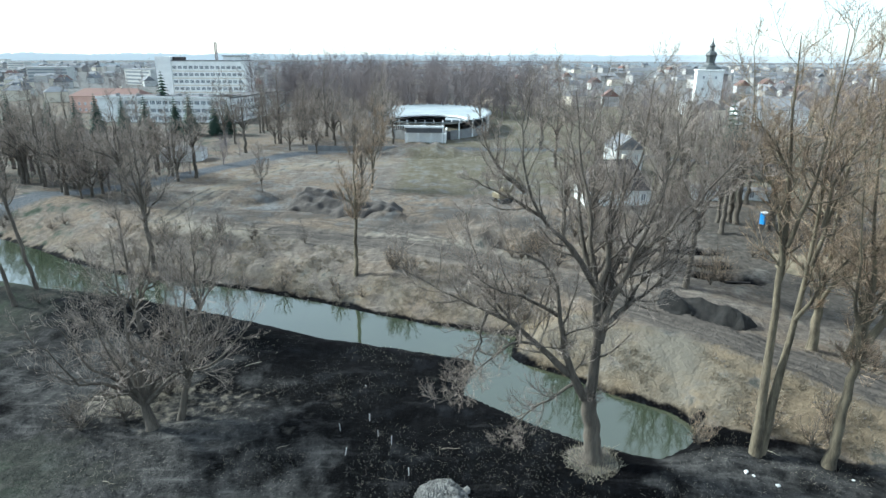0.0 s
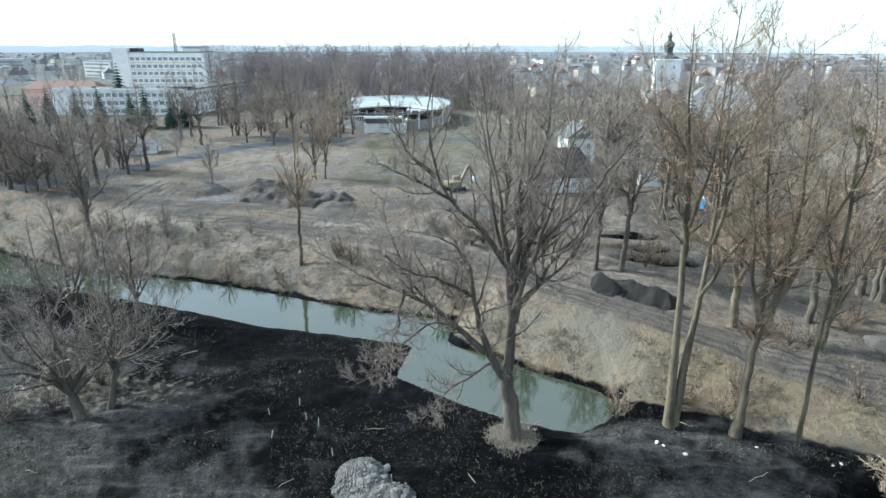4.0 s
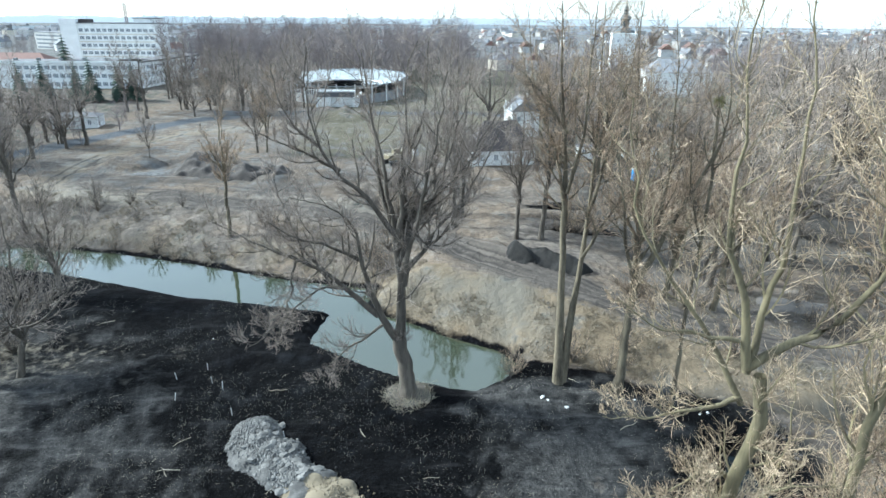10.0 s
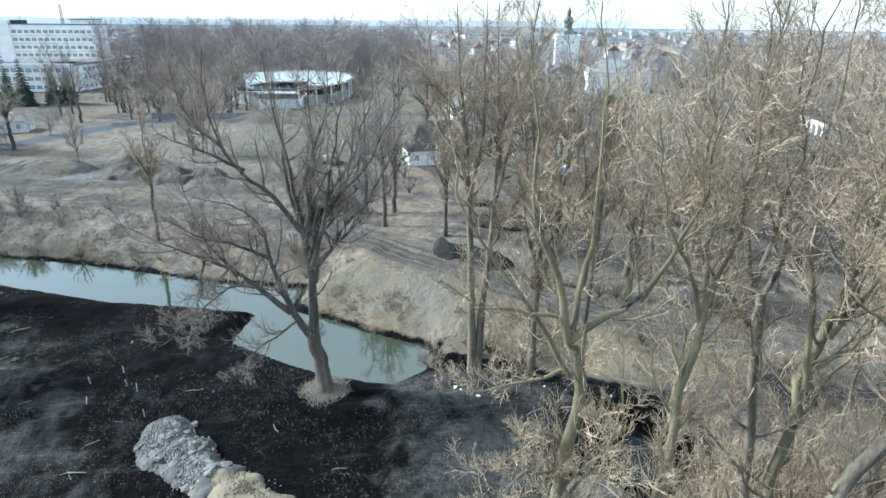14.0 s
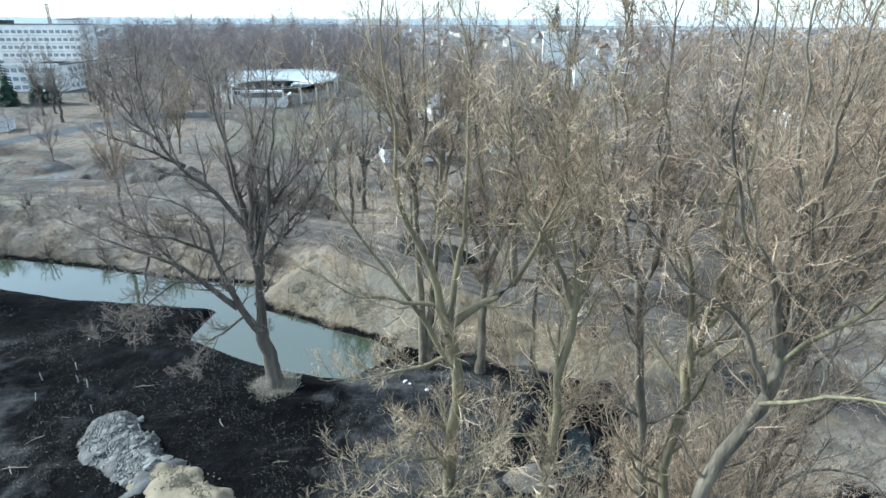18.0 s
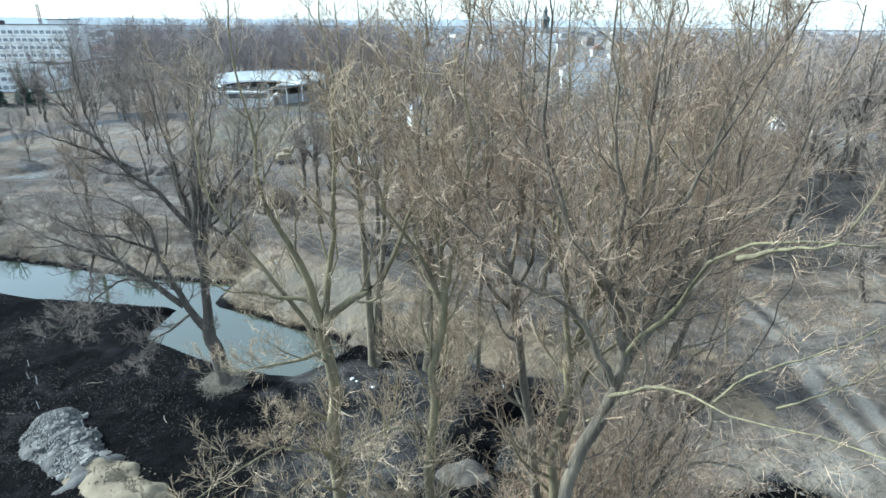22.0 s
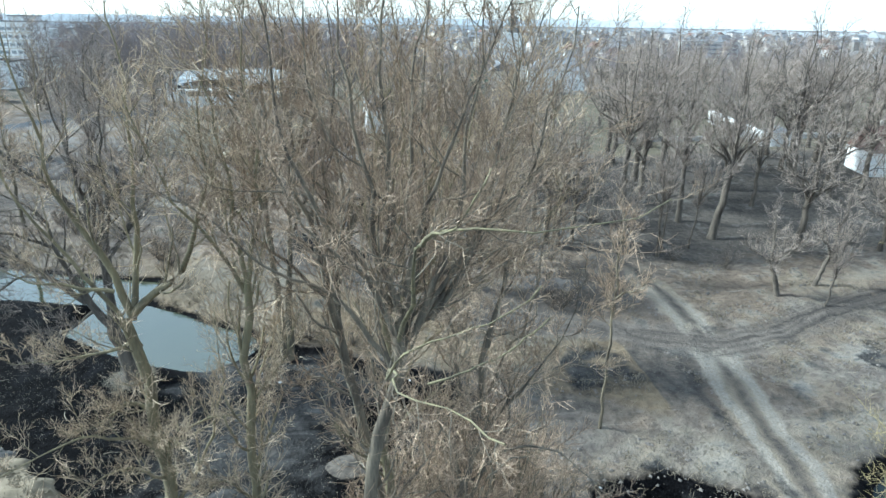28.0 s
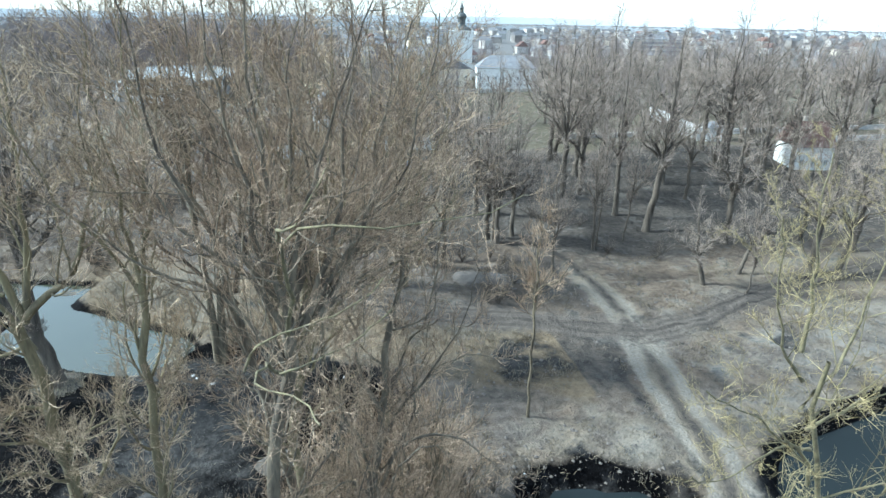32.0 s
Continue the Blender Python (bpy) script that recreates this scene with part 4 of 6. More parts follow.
W = [([(x - B0[0], y - B0[1], z - gz(*B0)) for x, y, z in p], r0, r1) for p, r0, r1 in (
    ([(31.8, 10.6, 0), (32.4, 10.3, 8.0), (33.2, 9.8, 14.6), (33.95, 9.1, 19.3), (34.1, 8.7, 21.2), (34.1, 8.6, 21.6)], 0.50, 0.32),
    # the two lichened limbs that reach out from the fork
    ([(34.1, 8.5, 21.4), (34.4, 7.2, 23.6), (34.2, 5.6, 25.4), (34.3, 4.2, 26.6), (35.2, 3.0, 27.35), (36.0, 3.2, 26.9), (36.8, 2.9, 27.3), (38.0, 3.1, 26.95), (38.9, 3.6, 27.2), (39.7, 3.9, 26.85), (41.4, 4.6, 27.5)], 0.13, 0.014),
    ([(34.4, 4.0, 26.7), (34.3, 2.8, 27.3), (34.5, 1.8, 27.8), (35.2, 1.6, 28.5), (35.8, 1.8, 29.4)], 0.10, 0.02),
    ([(33.95, 9.1, 19.3), (33.6, 6.5, 21.4), (33.25, 4.3, 22.7), (33.3, 2.1, 24.0), (33.9, 1.5, 24.0), (34.5, 1.2, 24.4), (34.9, 0.6, 24.25), (34.75, -0.3, 24.75), (35.05, -1.1, 24.75), (35.1, -2.0, 25.2)], 0.115, 0.012),
    ([(33.3, 2.3, 23.9), (33.6, 1.9, 24.8), (34.8, 1.5, 25.4), (35.8, 1.55, 25.7), (36.8, 1.6, 26.5)], 0.05, 0.01),
    ([(34.2, 1.5, 24.2), (35.2, 1.3, 24.6), (36.2, 1.4, 25.1), (37.0, 1.4, 25.8)], 0.04, 0.01),
    # the dark stems of the fork
    ([(34.1, 8.6, 21.4), (35.2, 9.9, 21.6), (36.6, 11.1, 21.9), (38.6, 12.2, 22.6), (41.0, 13.0, 23.2)], 0.22, 0.03),
    ([(34.1, 8.6, 21.4), (33.3, 8.4, 23.5), (32.5, 7.4, 24.8), (31.2, 7.0, 26.4), (30.2, 6.8, 29.0)], 0.20, 0.03))]
W += [([(x - 0.9 * up, y - 1.9 * up, z + 0.6 * up) for x, y, z in q[0]], q[1], q[2]) for up, q in ((up, flat_limb(B0[0], 0, p, dy, r0, r1)) for up, p, dy, r0, r1 in (
    (1, [(36.6, 21.9), (38.0, 24.4), (38.6, 28.0), (39.8, 31.6)], 0.6, 0.13, 0.02),
    (1, [(35.1, 20.2), (35.0, 22.4), (34.2, 25.4), (33.6, 29.0), (33.3, 33.6)], -0.6, 0.22, 0.03),
    (1, [(35.0, 20.6), (35.6, 23.6), (35.4, 28.0), (36.0, 33.6)], 1.2, 0.19, 0.03),
    (1, [(35.0, 21.8), (34.0, 23.4), (32.4, 25.6), (31.4, 29.0), (31.0, 33.2)], -1.0, 0.17, 0.03),
    (1, [(35.6, 20.9), (36.6, 23.6), (37.4, 27.4), (37.6, 32.8)], 0.4, 0.18, 0.03),
    (1, [(35.2, 22.4), (36.0, 25.6), (37.0, 28.6), (38.4, 32.4)], -1.6, 0.15, 0.03),
    (1, [(34.6, 23.8), (34.8, 26.6), (34.4, 30.0), (35.0, 33.8)], -1.6, 0.14, 0.03),
    (1, [(34.8, 19.4), (34.0, 21.4), (32.6, 23.0), (30.4, 24.4), (28.4, 26.8)], -1.4, 0.15, 0.03),
    (1, [(34.9, 20.4), (36.2, 22.4), (38.0, 23.6), (40.0, 24.6)], 3.0, 0.14, 0.03),
    (1, [(35.3, 20.6), (37.4, 23.8), (39.4, 26.8), (40.4, 31.8)], -0.8, 0.15, 0.03),
    (1, [(35.2, 20.4), (37.0, 23.0), (39.0, 25.0), (41.6, 28.2)], 1.6, 0.14, 0.03),
    (1, [(35.0, 21.0), (36.2, 24.6), (36.0, 29.0), (36.8, 33.8)], 2.6, 0.15, 0.03),
    (1, [(36.2, 21.4), (38.0, 24.2), (38.8, 28.2), (39.0, 33.0)], 1.4, 0.14, 0.03),
    (0, [(32.6, 6.0), (30.8, 9.0), (29.2, 9.6), (27.6, 8.0)], -2.4, 0.10, 0.02),
    (0, [(32.9, 8.0), (34.6, 10.4), (36.8, 10.8), (38.8, 9.0)], -2.4, 0.10, 0.02),
    (0, [(32.4, 4.0), (33.6, 7.0), (35.6, 8.4), (38.0, 7.4)], -1.4, 0.09, 0.02),
    (0, [(32.2, 2.0), (34.6, 7.0), (36.6, 12.0), (37.8, 17.0)], -1.0, 0.12, 0.02),
    (0, [(32.0, 1.0), (35.4, 6.0), (38.2, 11.0), (39.6, 15.6)], 0.6, 0.11, 0.02),
    (0, [(33.0, 11.0), (35.4, 13.6), (36.8, 17.0), (37.2, 21.0)], 0.8, 0.11, 0.02)))]
big_willow = add_tree("spreading_willow", B0[0], B0[1], W, 22, "huge leaning bare willow with lichened limbs and upright shoots", CLOSE, BARK_PALE, TWIG_RED, gnarl=0.12, stout=0.72, slim=0.95, reach=3.6, sparse=5)
for i, o in enumerate(q for q in big_willow.children if q.name.startswith("limb")):
    if i < 5:
        o.data.materials[0] = LICHEN_BRIGHT
C0 = (34.2, 14.2)
W = [flat_limb(C0[0], 0, p, dy, r0, r1) for p, dy, r0, r1 in (
    ([(34.2, 0), (33.2, 11.0), (32.6, 15.0), (32.0, 19.0), (31.4, 22.0)], -0.5, 0.34, 0.2),
    ([(31.4, 21.8), (30.6, 24.4), (30.2, 28.0), (30.4, 33.0)], 0.3, 0.17, 0.03), ([(31.7, 20.6), (32.4, 24.0), (32.0, 28.4), (32.2, 33.4)], 1.0, 0.16, 0.03),
    ([(31.8, 20.0), (29.8, 22.4), (28.0, 24.6), (26.8, 28.6)], -1.2, 0.13, 0.03), ([(31.4, 22.0), (31.8, 26.0), (31.0, 30.0), (31.4, 33.6)], -1.4, 0.14, 0.03),
    ([(32.6, 15.0), (30.8, 16.8), (29.4, 16.4), (28.2, 17.4)], -1.6, 0.09, 0.02))]
add_tree("tall_willow", C0[0], C0[1], W, 23, "tall straight bare willow stem among denser ones", [(12,) + NEAR[0][1:]] + NEAR[1:], BARK_PALE, TWIG_RED, gnarl=0.12, stout=0.85, slim=0.82, reach=4.2)
D0 = (33.6, 13.4)
W = [flat_limb(D0[0], 0, p, dy, r0, r1) for p, dy, r0, r1 in (
    ([(33.4, 0), (33.7, 9.0), (33.9, 14.0), (34.3, 18.0), (34.8, 21.0)], 0.4, 0.36, 0.22),
    ([(34.2, 17.6), (33.6, 20.4), (33.2, 24.0), (33.6, 28.6), (33.0, 33.6)], 1.0, 0.18, 0.03),
    ([(34.8, 20.8), (35.6, 24.0), (36.4, 28.0), (36.6, 33.2)], 1.4, 0.17, 0.03), ([(34.6, 20.0), (36.6, 23.4), (38.8, 26.6), (39.6, 31.6)], 0.6, 0.15, 0.03),
    ([(34.8, 21.0), (34.2, 25.0), (34.8, 29.0), (34.2, 33.8)], -0.8, 0.15, 0.03), ([(34.0, 15.6), (35.8, 18.2), (38.0, 20.4), (40.6, 21.4)], 2.0, 0.12, 0.03),
    ([(34.8, 20.8), (37.0, 24.4), (38.0, 28.4), (38.4, 32.6)], 2.4, 0.14, 0.03), ([(34.6, 20.2), (37.4, 22.6), (40.0, 24.6), (41.6, 28.4)], 1.8, 0.13, 0.03),
    ([(34.4, 18.6), (37.0, 20.6), (39.8, 22.6), (42.0, 25.4)], 0.2, 0.12, 0.03), ([(36.8, 23.8), (39.0, 26.4), (40.4, 29.6), (40.8, 32.4)], 1.0, 0.10, 0.03))]
add_tree("upright_willow", D0[0], D0[1], W, 26, "upright bare willow stem leaning beside a straight one", [(12,) + NEAR[0][1:]] + NEAR[1:], LICHEN, TWIG_TAN, gnarl=0.12, stout=0.85, slim=0.82, reach=4.2)
E0 = (27.6, 12.6)
W = [flat_limb(E0[0], 0, p, dy, r0, r1) for p, dy, r0, r1 in (
    ([(27.2, 0), (27.6, 9.0), (27.9, 15.9), (28.2, 19.4), (28.4, 22.0)], 0.0, 0.30, 0.18),
    ([(28.4, 21.8), (29.1, 25.0), (29.3, 29.3), (29.4, 33)], 0, 0.13, 0.03), ([(28.3, 21.6), (27.4, 24.0), (26.0, 26.1), (25.2, 29.5)], -0.8, 0.12, 0.03),
    ([(28.4, 22.0), (28.0, 25.6), (27.6, 29.0), (27.8, 33.0)], 0.8, 0.12, 0.03), ([(27.9, 16.2), (29.4, 18.0), (30.4, 20.6)], 0.6, 0.08, 0.02),
    ([(27.7, 11.0), (26.6, 12.6), (25.8, 12.4), (25.0, 11.0)], -1.0, 0.08, 0.02), ([(27.6, 8.0), (29.0, 10.0), (30.4, 9.6), (31.8, 7.6)], -2.0, 0.08, 0.02))]
add_tree("slim_willow", E0[0], E0[1], W, 24, "slim bare willow with an upright forked stem", NEAR, LICHEN, TWIG_TAN, gnarl=0.12, stout=0.85, slim=0.82, reach=4.2)
F0 = (37.6, 12.4)
W = [flat_limb(F0[0], 0, p, dy, r0, r1) for p, dy, r0, r1 in (
    ([(37.4, 0), (37.8, 8.0), (37.8, 14.0), (38.4, 19.0)], 0.2, 0.26, 0.14),
    ([(38.3, 18.4), (39.0, 23.0), (38.6, 27.0), (39.2, 30.5)], 0.6, 0.13, 0.02),
    ([(37.9, 14.4), (36.8, 18.0), (36.4, 22.0), (36.8, 26.0)], -0.6, 0.12, 0.02),
    ([(37.8, 11.0), (39.6, 13.4), (42.0, 13.2), (44.0, 11.0)], -2.0, 0.11, 0.02),
    ([(37.7, 9.0), (36.0, 11.4), (34.6, 10.6), (33.8, 8.4)], -2.0, 0.10, 0.02),
    ([(37.6, 7.5), (39.4, 9.8), (41.6, 9.2), (43.2, 7.0)], -3.0, 0.11, 0.02),
    ([(37.8, 13.0), (40.0, 16.0), (42.4, 17.0), (44.6, 16.0)], 1.0, 0.11, 0.02),
    ([(37.5, 6.0), (36.2, 8.0), (35.0, 7.4), (34.4, 5.6)], -3.0, 0.09, 0.02),
    ([(37.6, 8.0), (38.8, 10.6), (40.6, 11.4), (42.0, 9.6)], 2.0, 0.10, 0.02),
    ([(37.8, 10.0), (39.2, 13.6), (40.2, 17.4), (40.6, 21.6)], 0.8, 0.10, 0.02), ([(37.8, 12.4), (39.6, 15.6), (41.4, 18.4), (42.2, 22.0)], -1.0, 0.10, 0.02),
    ([(37.9, 15.0), (39.8, 18.4), (41.0, 21.6), (41.2, 25.4)], 1.4, 0.10, 0.02), ([(37.7, 9.4), (37.0, 12.6), (36.0, 15.6), (35.8, 19.0)], -1.6, 0.09, 0.02))]
add_tree("arching_willow", F0[0], F0[1], W, 27, "low bare willow with arching lichened branches", [(9,) + NEAR[0][1:], NEAR[1], NEAR[2]], BARK_PALE, TWIG, gnarl=0.18, stout=0.9, reach=3.2)
R0 = (50.6, 0.4)
W = [flat_limb(R0[0], 0, p, dy, r0, r1) for p, dy, r0, r1 in (
    ([(51.4, 0), (51.1, 5), (50.8, 10), (50.0, 19.3), (49.0, 21.2), (48.3, 24.0)], -0.9, 0.34, 0.12),
    ([(48.3, 23.8), (48.2, 25.5), (47.9, 27.0), (47.7, 29.4)], 0, 0.11, 0.02), ([(48.6, 22.8), (47.2, 24.4), (46.8, 26.4), (46.2, 28)], -0.5, 0.09, 0.02),
    ([(49.6, 20.2), (48.0, 20.8), (46.4, 20.0), (45.0, 20.6)], -0.7, 0.08, 0.02), ([(48.8, 21.8), (50.4, 24.0), (51.2, 27.0), (51.0, 29.5)], 0.6, 0.1, 0.02),
    ([(49.9, 18.8), (49.5, 20.0), (47.8, 21.4), (46.3, 22.6), (44.7, 23.6)], -0.9, 0.11, 0.02), ([(49.2, 21.0), (50.6, 22.0), (52.4, 22.6)], -0.6, 0.09, 0.02))]
add_tree("golden_lichened_tree", R0[0], R0[1], W, 25, "small bare tree with golden lichen beside the ditch", stout=0.5, slim=1.1, gnarl=0.16, levels=[(9, 0.15, 0.34, 50, 0.14, 0.16, 6, 0.45, 0.014, 4), (7, 0.12, 0.48, 46, 0.14, 0.2, 4, 0.6, 0.008, 3), (6, 0.1, 0.5, 44, 0.10, 0.24, 3, 0.7, 0.0055, 3), (2, 0.15, 0.6, 40, 0.1, 0.2, 2, 0.8, 0.0045, 3)], bark=LICHEN_BRIGHT, twig=TWIG_GOLD)

# trees of the middle distance
for nm, x, y, h, sp, th, n, seed, r0, lean, lab in (
        ("old_bank_tree", -27.3, 45.7, 18, 11, 2.4, 10, 31, 0.55, (-0.15, 0), "broad multi-stemmed bare tree on the burnt meadow"),
        ("old_bank_tree", -25.4, 47.3, 17, 7, 4.0, 6, 32, 0.36, (0.28, 0), "leaning bare tree beside a broader one"),
        ("canal_bank_tree", -38, 64.6, 16, 7, 2.5, 7, 33, 0.34, (-0.1, 0), "bare multi-stemmed tree at the canal edge"),
        ("canal_bank_tree", -31, 65.2, 14, 6, 2.5, 6, 34, 0.30, (0.05, 0), "bare bushy tree at the canal edge"),
        ("tall_far_bank_tree", -47.5, 87.0, 23, 5, 8, 6, 35, 0.42, (-0.03, 0), "tall bare tree with several stems on the far bank"),
        ("leaning_pole_tree", -59, 72, 21, 3, 13, 4, 36, 0.28, (-0.16, 0), "straight bare tree leaning by the canal"),
        ("leaning_pole_tree", -60.3, 78.2, 22, 3, 14, 4, 37, 0.28, (-0.14, 0), "straight bare tree leaning by the canal"),
        ("bank_tree", -14.7, 81.2, 21, 4.0, 9.5, 6, 38, 0.30, (0.03, 0), "single slim bare tree on the sloping bank"),
        ("plateau_tree", -21.3, 129, 18, 5, 2.5, 6, 39, 0.26, (0, 0), "clump of slim bare trees on the bare plateau"),
        ("plateau_tree", -19, 128, 18, 4, 4, 5, 40, 0.24, (0.08, 0), "slim bare tree in a clump on the plateau"),
        ("sapling", -39.5, 117, 9, 2, 2, 4, 41, 0.10, (0, 0), "small bare sapling on the plateau"),
        ("park_tree", 26.9, 75.4, 20, 4, 6, 6, 42, 0.34, (0.02, 0), "bare pale-trunked tree by the dirt road"),
        ("park_tree", 30.4, 75.2, 22, 5, 9, 6, 43, 0.40, (0.06, 0), "dark bare tree beside the trenches"),
        ("road_tree", 46, 55.3, 22, 6, 6, 6, 44, 0.36, (0.12, 0), "leaning bare tree beyond the dirt road"),
        ("pollard_tree", 38.1, 58.8, 21, 6, 5.5, 6, 45, 0.55, (-0.04, 0), "stout bare tree with a burred trunk"),
        ("road_tree", 41.5, 58, 21, 6, 5, 6, 46, 0.36, (0.1, 0), "bare tree beyond the dirt road"),
        ("park_tree", 15.7, 87.2, 21, 4, 8, 5, 47, 0.36, (0.02, 0), "dark bare tree at the plateau edge"),
        ("park_tree", 18.4, 80.4, 21, 4, 9, 5, 48, 0.36, (-0.02, 0), "dark bare tree at the plateau edge"),
        ("park_tree", 20.1, 87.2, 21, 5, 6, 6, 49, 0.40, (0.04, 0), "dark bare tree at the plateau edge"),
        ("thin_stem_tree", 52.5, 29.0, 19, 3, 12, 4, 50, 0.14, (-0.01, 0), "thin straight bare tree in dry grass"),
        ("track_tree", 66.1, 56.5, 16, 4, 4, 5, 51, 0.26, (-0.05, 0), "dark bare tree by the track"),
        ("track_tree", 75.6, 64, 18, 4, 7, 5, 52, 0.25, (-0.06, 0), "bare tree with a pale stem by the track"),
        ("crooked_tree", 84.2, 50, 12, 6, 4, 6, 53, 0.34, (-0.35, 0), "crooked dark bare tree on a low mound"),
        ("crooked_tree", 91, 52, 13, 5, 4, 6, 54, 0.30, (0.3, 0), "leaning dark bare tree beside a crooked one"),
        ("track_tree", 88, 46.5, 10, 3, 4, 4, 55, 0.14, (0.1, 0), "thin bare tree at the track fork"),
        ("park_tree", 88, 70.5, 29, 9, 11, 9, 56, 0.62, (0.12, 0), "big grey bare tree in the park"),
        ("park_tree", 86.5, 78, 28, 9, 10, 8, 57, 0.5, (-0.05, 0), "tall spreading bare tree in the park"),
        ("park_tree", 76.6, 65, 20, 3, 10, 4, 58, 0.17, (0.02, 0), "slim bare tree beside a dark one by the track"),
        ("park_tree", 81.5, 66, 19, 4, 7, 5, 59, 0.16, (0.08, 0), "thin leaning bare tree in the park")):
    dark = nm in ("park_tree", "crooked_tree", "track_tree")
    plain_tree(nm, x, y, h, sp, th, n, seed, lab, OPEN if nm in ("old_bank_tree", "crooked_tree") else MID, r0, BARK_DARK if dark or x < -20 else BARK, TWIG_GREY if dark or x < -20 else TWIG, lean, gnarl=0.22 if nm in ("old_bank_tree", "crooked_tree") else 0.07)

# park trees as copies of three
LOW = [(8, 0.15, 0.40, 46, 0.14, 0.18, 4, 0.5, 0.04, 3), (6, 0.1, 0.5, 42, 0.12, 0.2, 3, 0.6, 0.025, 3), (5, 0.1, 0.62, 40, 0.1, 0.2, 2, 0.7, 0.02, 3)]
models = [plain_tree("park_tree", x, y, h, sp, th, n, s, "bare deciduous tree in the old park", LOW, r0, BARK_DARK, TWIG_GREY, group="park trees")
          for x, y, h, sp, th, n, s, r0 in ((104, 84, 20, 6, 7, 6, 61, 0.4), (58, 92, 18, 5, 5, 6, 62, 0.32), (45, 100, 22, 7, 8, 7, 63, 0.45), (-84, 122, 15, 6, 2.5, 7, 64, 0.3))]
rng = np.random.default_rng(5)


def scatter(n, x0, x1, y0, y1, which, keep=lambda x, y: True, size=(0.8, 1.15)):
    left = n
    while left:
        x, y = rng.uniform(x0, x1), rng.uniform(y0, y1)
        if not keep(x, y):
            continue
        c = copy_thing(models[which[int(rng.integers(len(which)))]], pose(x, y, gz(x, y) - 0.2, 0, 0, rng.uniform(0, 360)))
        s = rng.uniform(*size)
        c.scale = (s * 1.15, s * 1.15, s * rng.uniform(0.9, 1.1))
        left -= 1


# kept free of trees to fit the camera's view of colonnade and lodge
SIGHT_LINES = ([(84, 58), (136, 128)], [(104, 66), (141.5, 97)])


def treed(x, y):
    """Off the camera's lines of sight to the colonnade and the lodge."""
    return all(line_dist(x, y, q)[0] > 3.6 for q in SIGHT_LINES)


scatter(16, 44, 66, 62, 112, (0, 1, 2), lambda x, y: not (44 < x < 62 and 74 < y < 108 and x + y < 150))
for k, x, y, sc in ((2, 128.6, 115, 1.2), (0, 129.6, 88, 1.15), (1, 125.6, 92.5, 1.0), (2, 144, 121, 1.1), (2, 88.4, 99, 1.3), (0, 90, 113, 1.3), (1, 65.7, 71.8, 1.05), (0, 98.4, 130, 1.2), (2, 112, 104, 1.3), (2, 104, 92, 1.25), (0, 109, 61.2, 0.8)):
    c = copy_thing(models[k], pose(x, y, gz(x, y) - 0.2, 0, 0, 37 * k + 3 * x))
    c.scale = (sc * 1.2, sc * 1.2, sc)
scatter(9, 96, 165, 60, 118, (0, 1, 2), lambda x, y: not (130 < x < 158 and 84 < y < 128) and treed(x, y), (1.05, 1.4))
scatter(16, 40, 110, 118, 175, (0, 1, 2))
scatter(26, 112, 220, 122, 190, (0, 2), lambda x, y: x > 142 or y > 162, (0.95, 1.3))
scatter(30, -125, -64, 92, 150, (3, 0, 1), lambda x, y: y > 112 - (x + 66) * 0.3, (0.65, 1.2))
scatter(22, -75, -22, 188, 235, (1, 3, 0), size=(0.9, 1.2))
scatter(10, 20, 60, 128, 190, (0, 1))
scatter(8, -110, -66, 55, 80, (3, 1))
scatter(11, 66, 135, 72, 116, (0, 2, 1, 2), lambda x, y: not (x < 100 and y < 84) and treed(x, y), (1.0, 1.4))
scatter(14, 100, 170, 44, 66, (0, 1, 2), size=(0.7, 1.0))
scatter(10, -112, -60, 100, 150, (3, 2, 1), lambda x, y: y > 108 - (x + 52) * 0.35, (0.65, 1.1))
scatter(14, -64, -18, 176, 200, (3, 0), size=(0.7, 1.0))


def low_tree(rng, h, spread):
    """A small light tree for woods far off."""
    P = np.stack([np.zeros(6), np.zeros(6), np.linspace(0, h * 0.9, 6)], 1)[None]
    R = np.linspace(h * 0.011, 0.05, 6)[None]
    out = [tubes(P, R, 4)]
    P1, R1 = sprout(rng, P, R, 20, 0.1, spread / h, 48, 0.16, 0.14, 4, 0.5, 0.06)
    out.append(tubes(P1, R1, 3))
    P2, R2 = sprout(rng, P1, R1, 5, 0.1, 0.6, 44, 0.12, 0.18, 3, 0.7, 0.045)
    out.append(tubes(P2, R2, 3))
    P3, R3 = sprout(rng, P2, R2, 2, 0.1, 0.75, 44, 0.1, 0.18, 2, 0.8, 0.04)
    out.append(tubes(P3, R3, 3))
    return joined(out)


LOWS = [low_tree(np.random.default_rng(70 + i), 22, 9) for i in range(3)]


def wood(label, n, x0, x1, y0, y1, seed, size=(0.8, 1.2), shape=None):
    """A far wood, joined into one."""
    rng = np.random.default_rng(seed)
    pieces = []
    while len(pieces) < n:
        x, y = rng.uniform(x0, x1), rng.uniform(y0, y1)
        if shape and not shape(x, y):
            continue
        v, f = LOWS[len(pieces) % 3]
        a, s = rng.uniform(0, 6.28), rng.uniform(*size)
        c, q = math.cos(a) * s, math.sin(a) * s
        w = np.stack([v[:, 0] * c - v[:, 1] * q + x, v[:, 0] * q + v[:, 1] * c + y, v[:, 2] * s + gz(x, y) - 0.3], 1)
        pieces.append((w, f))
    return tagged(new("woodland", mesh_np("woodland", *joined(pieces), WOOD_FAR)), label, "wood", kind="stuff")


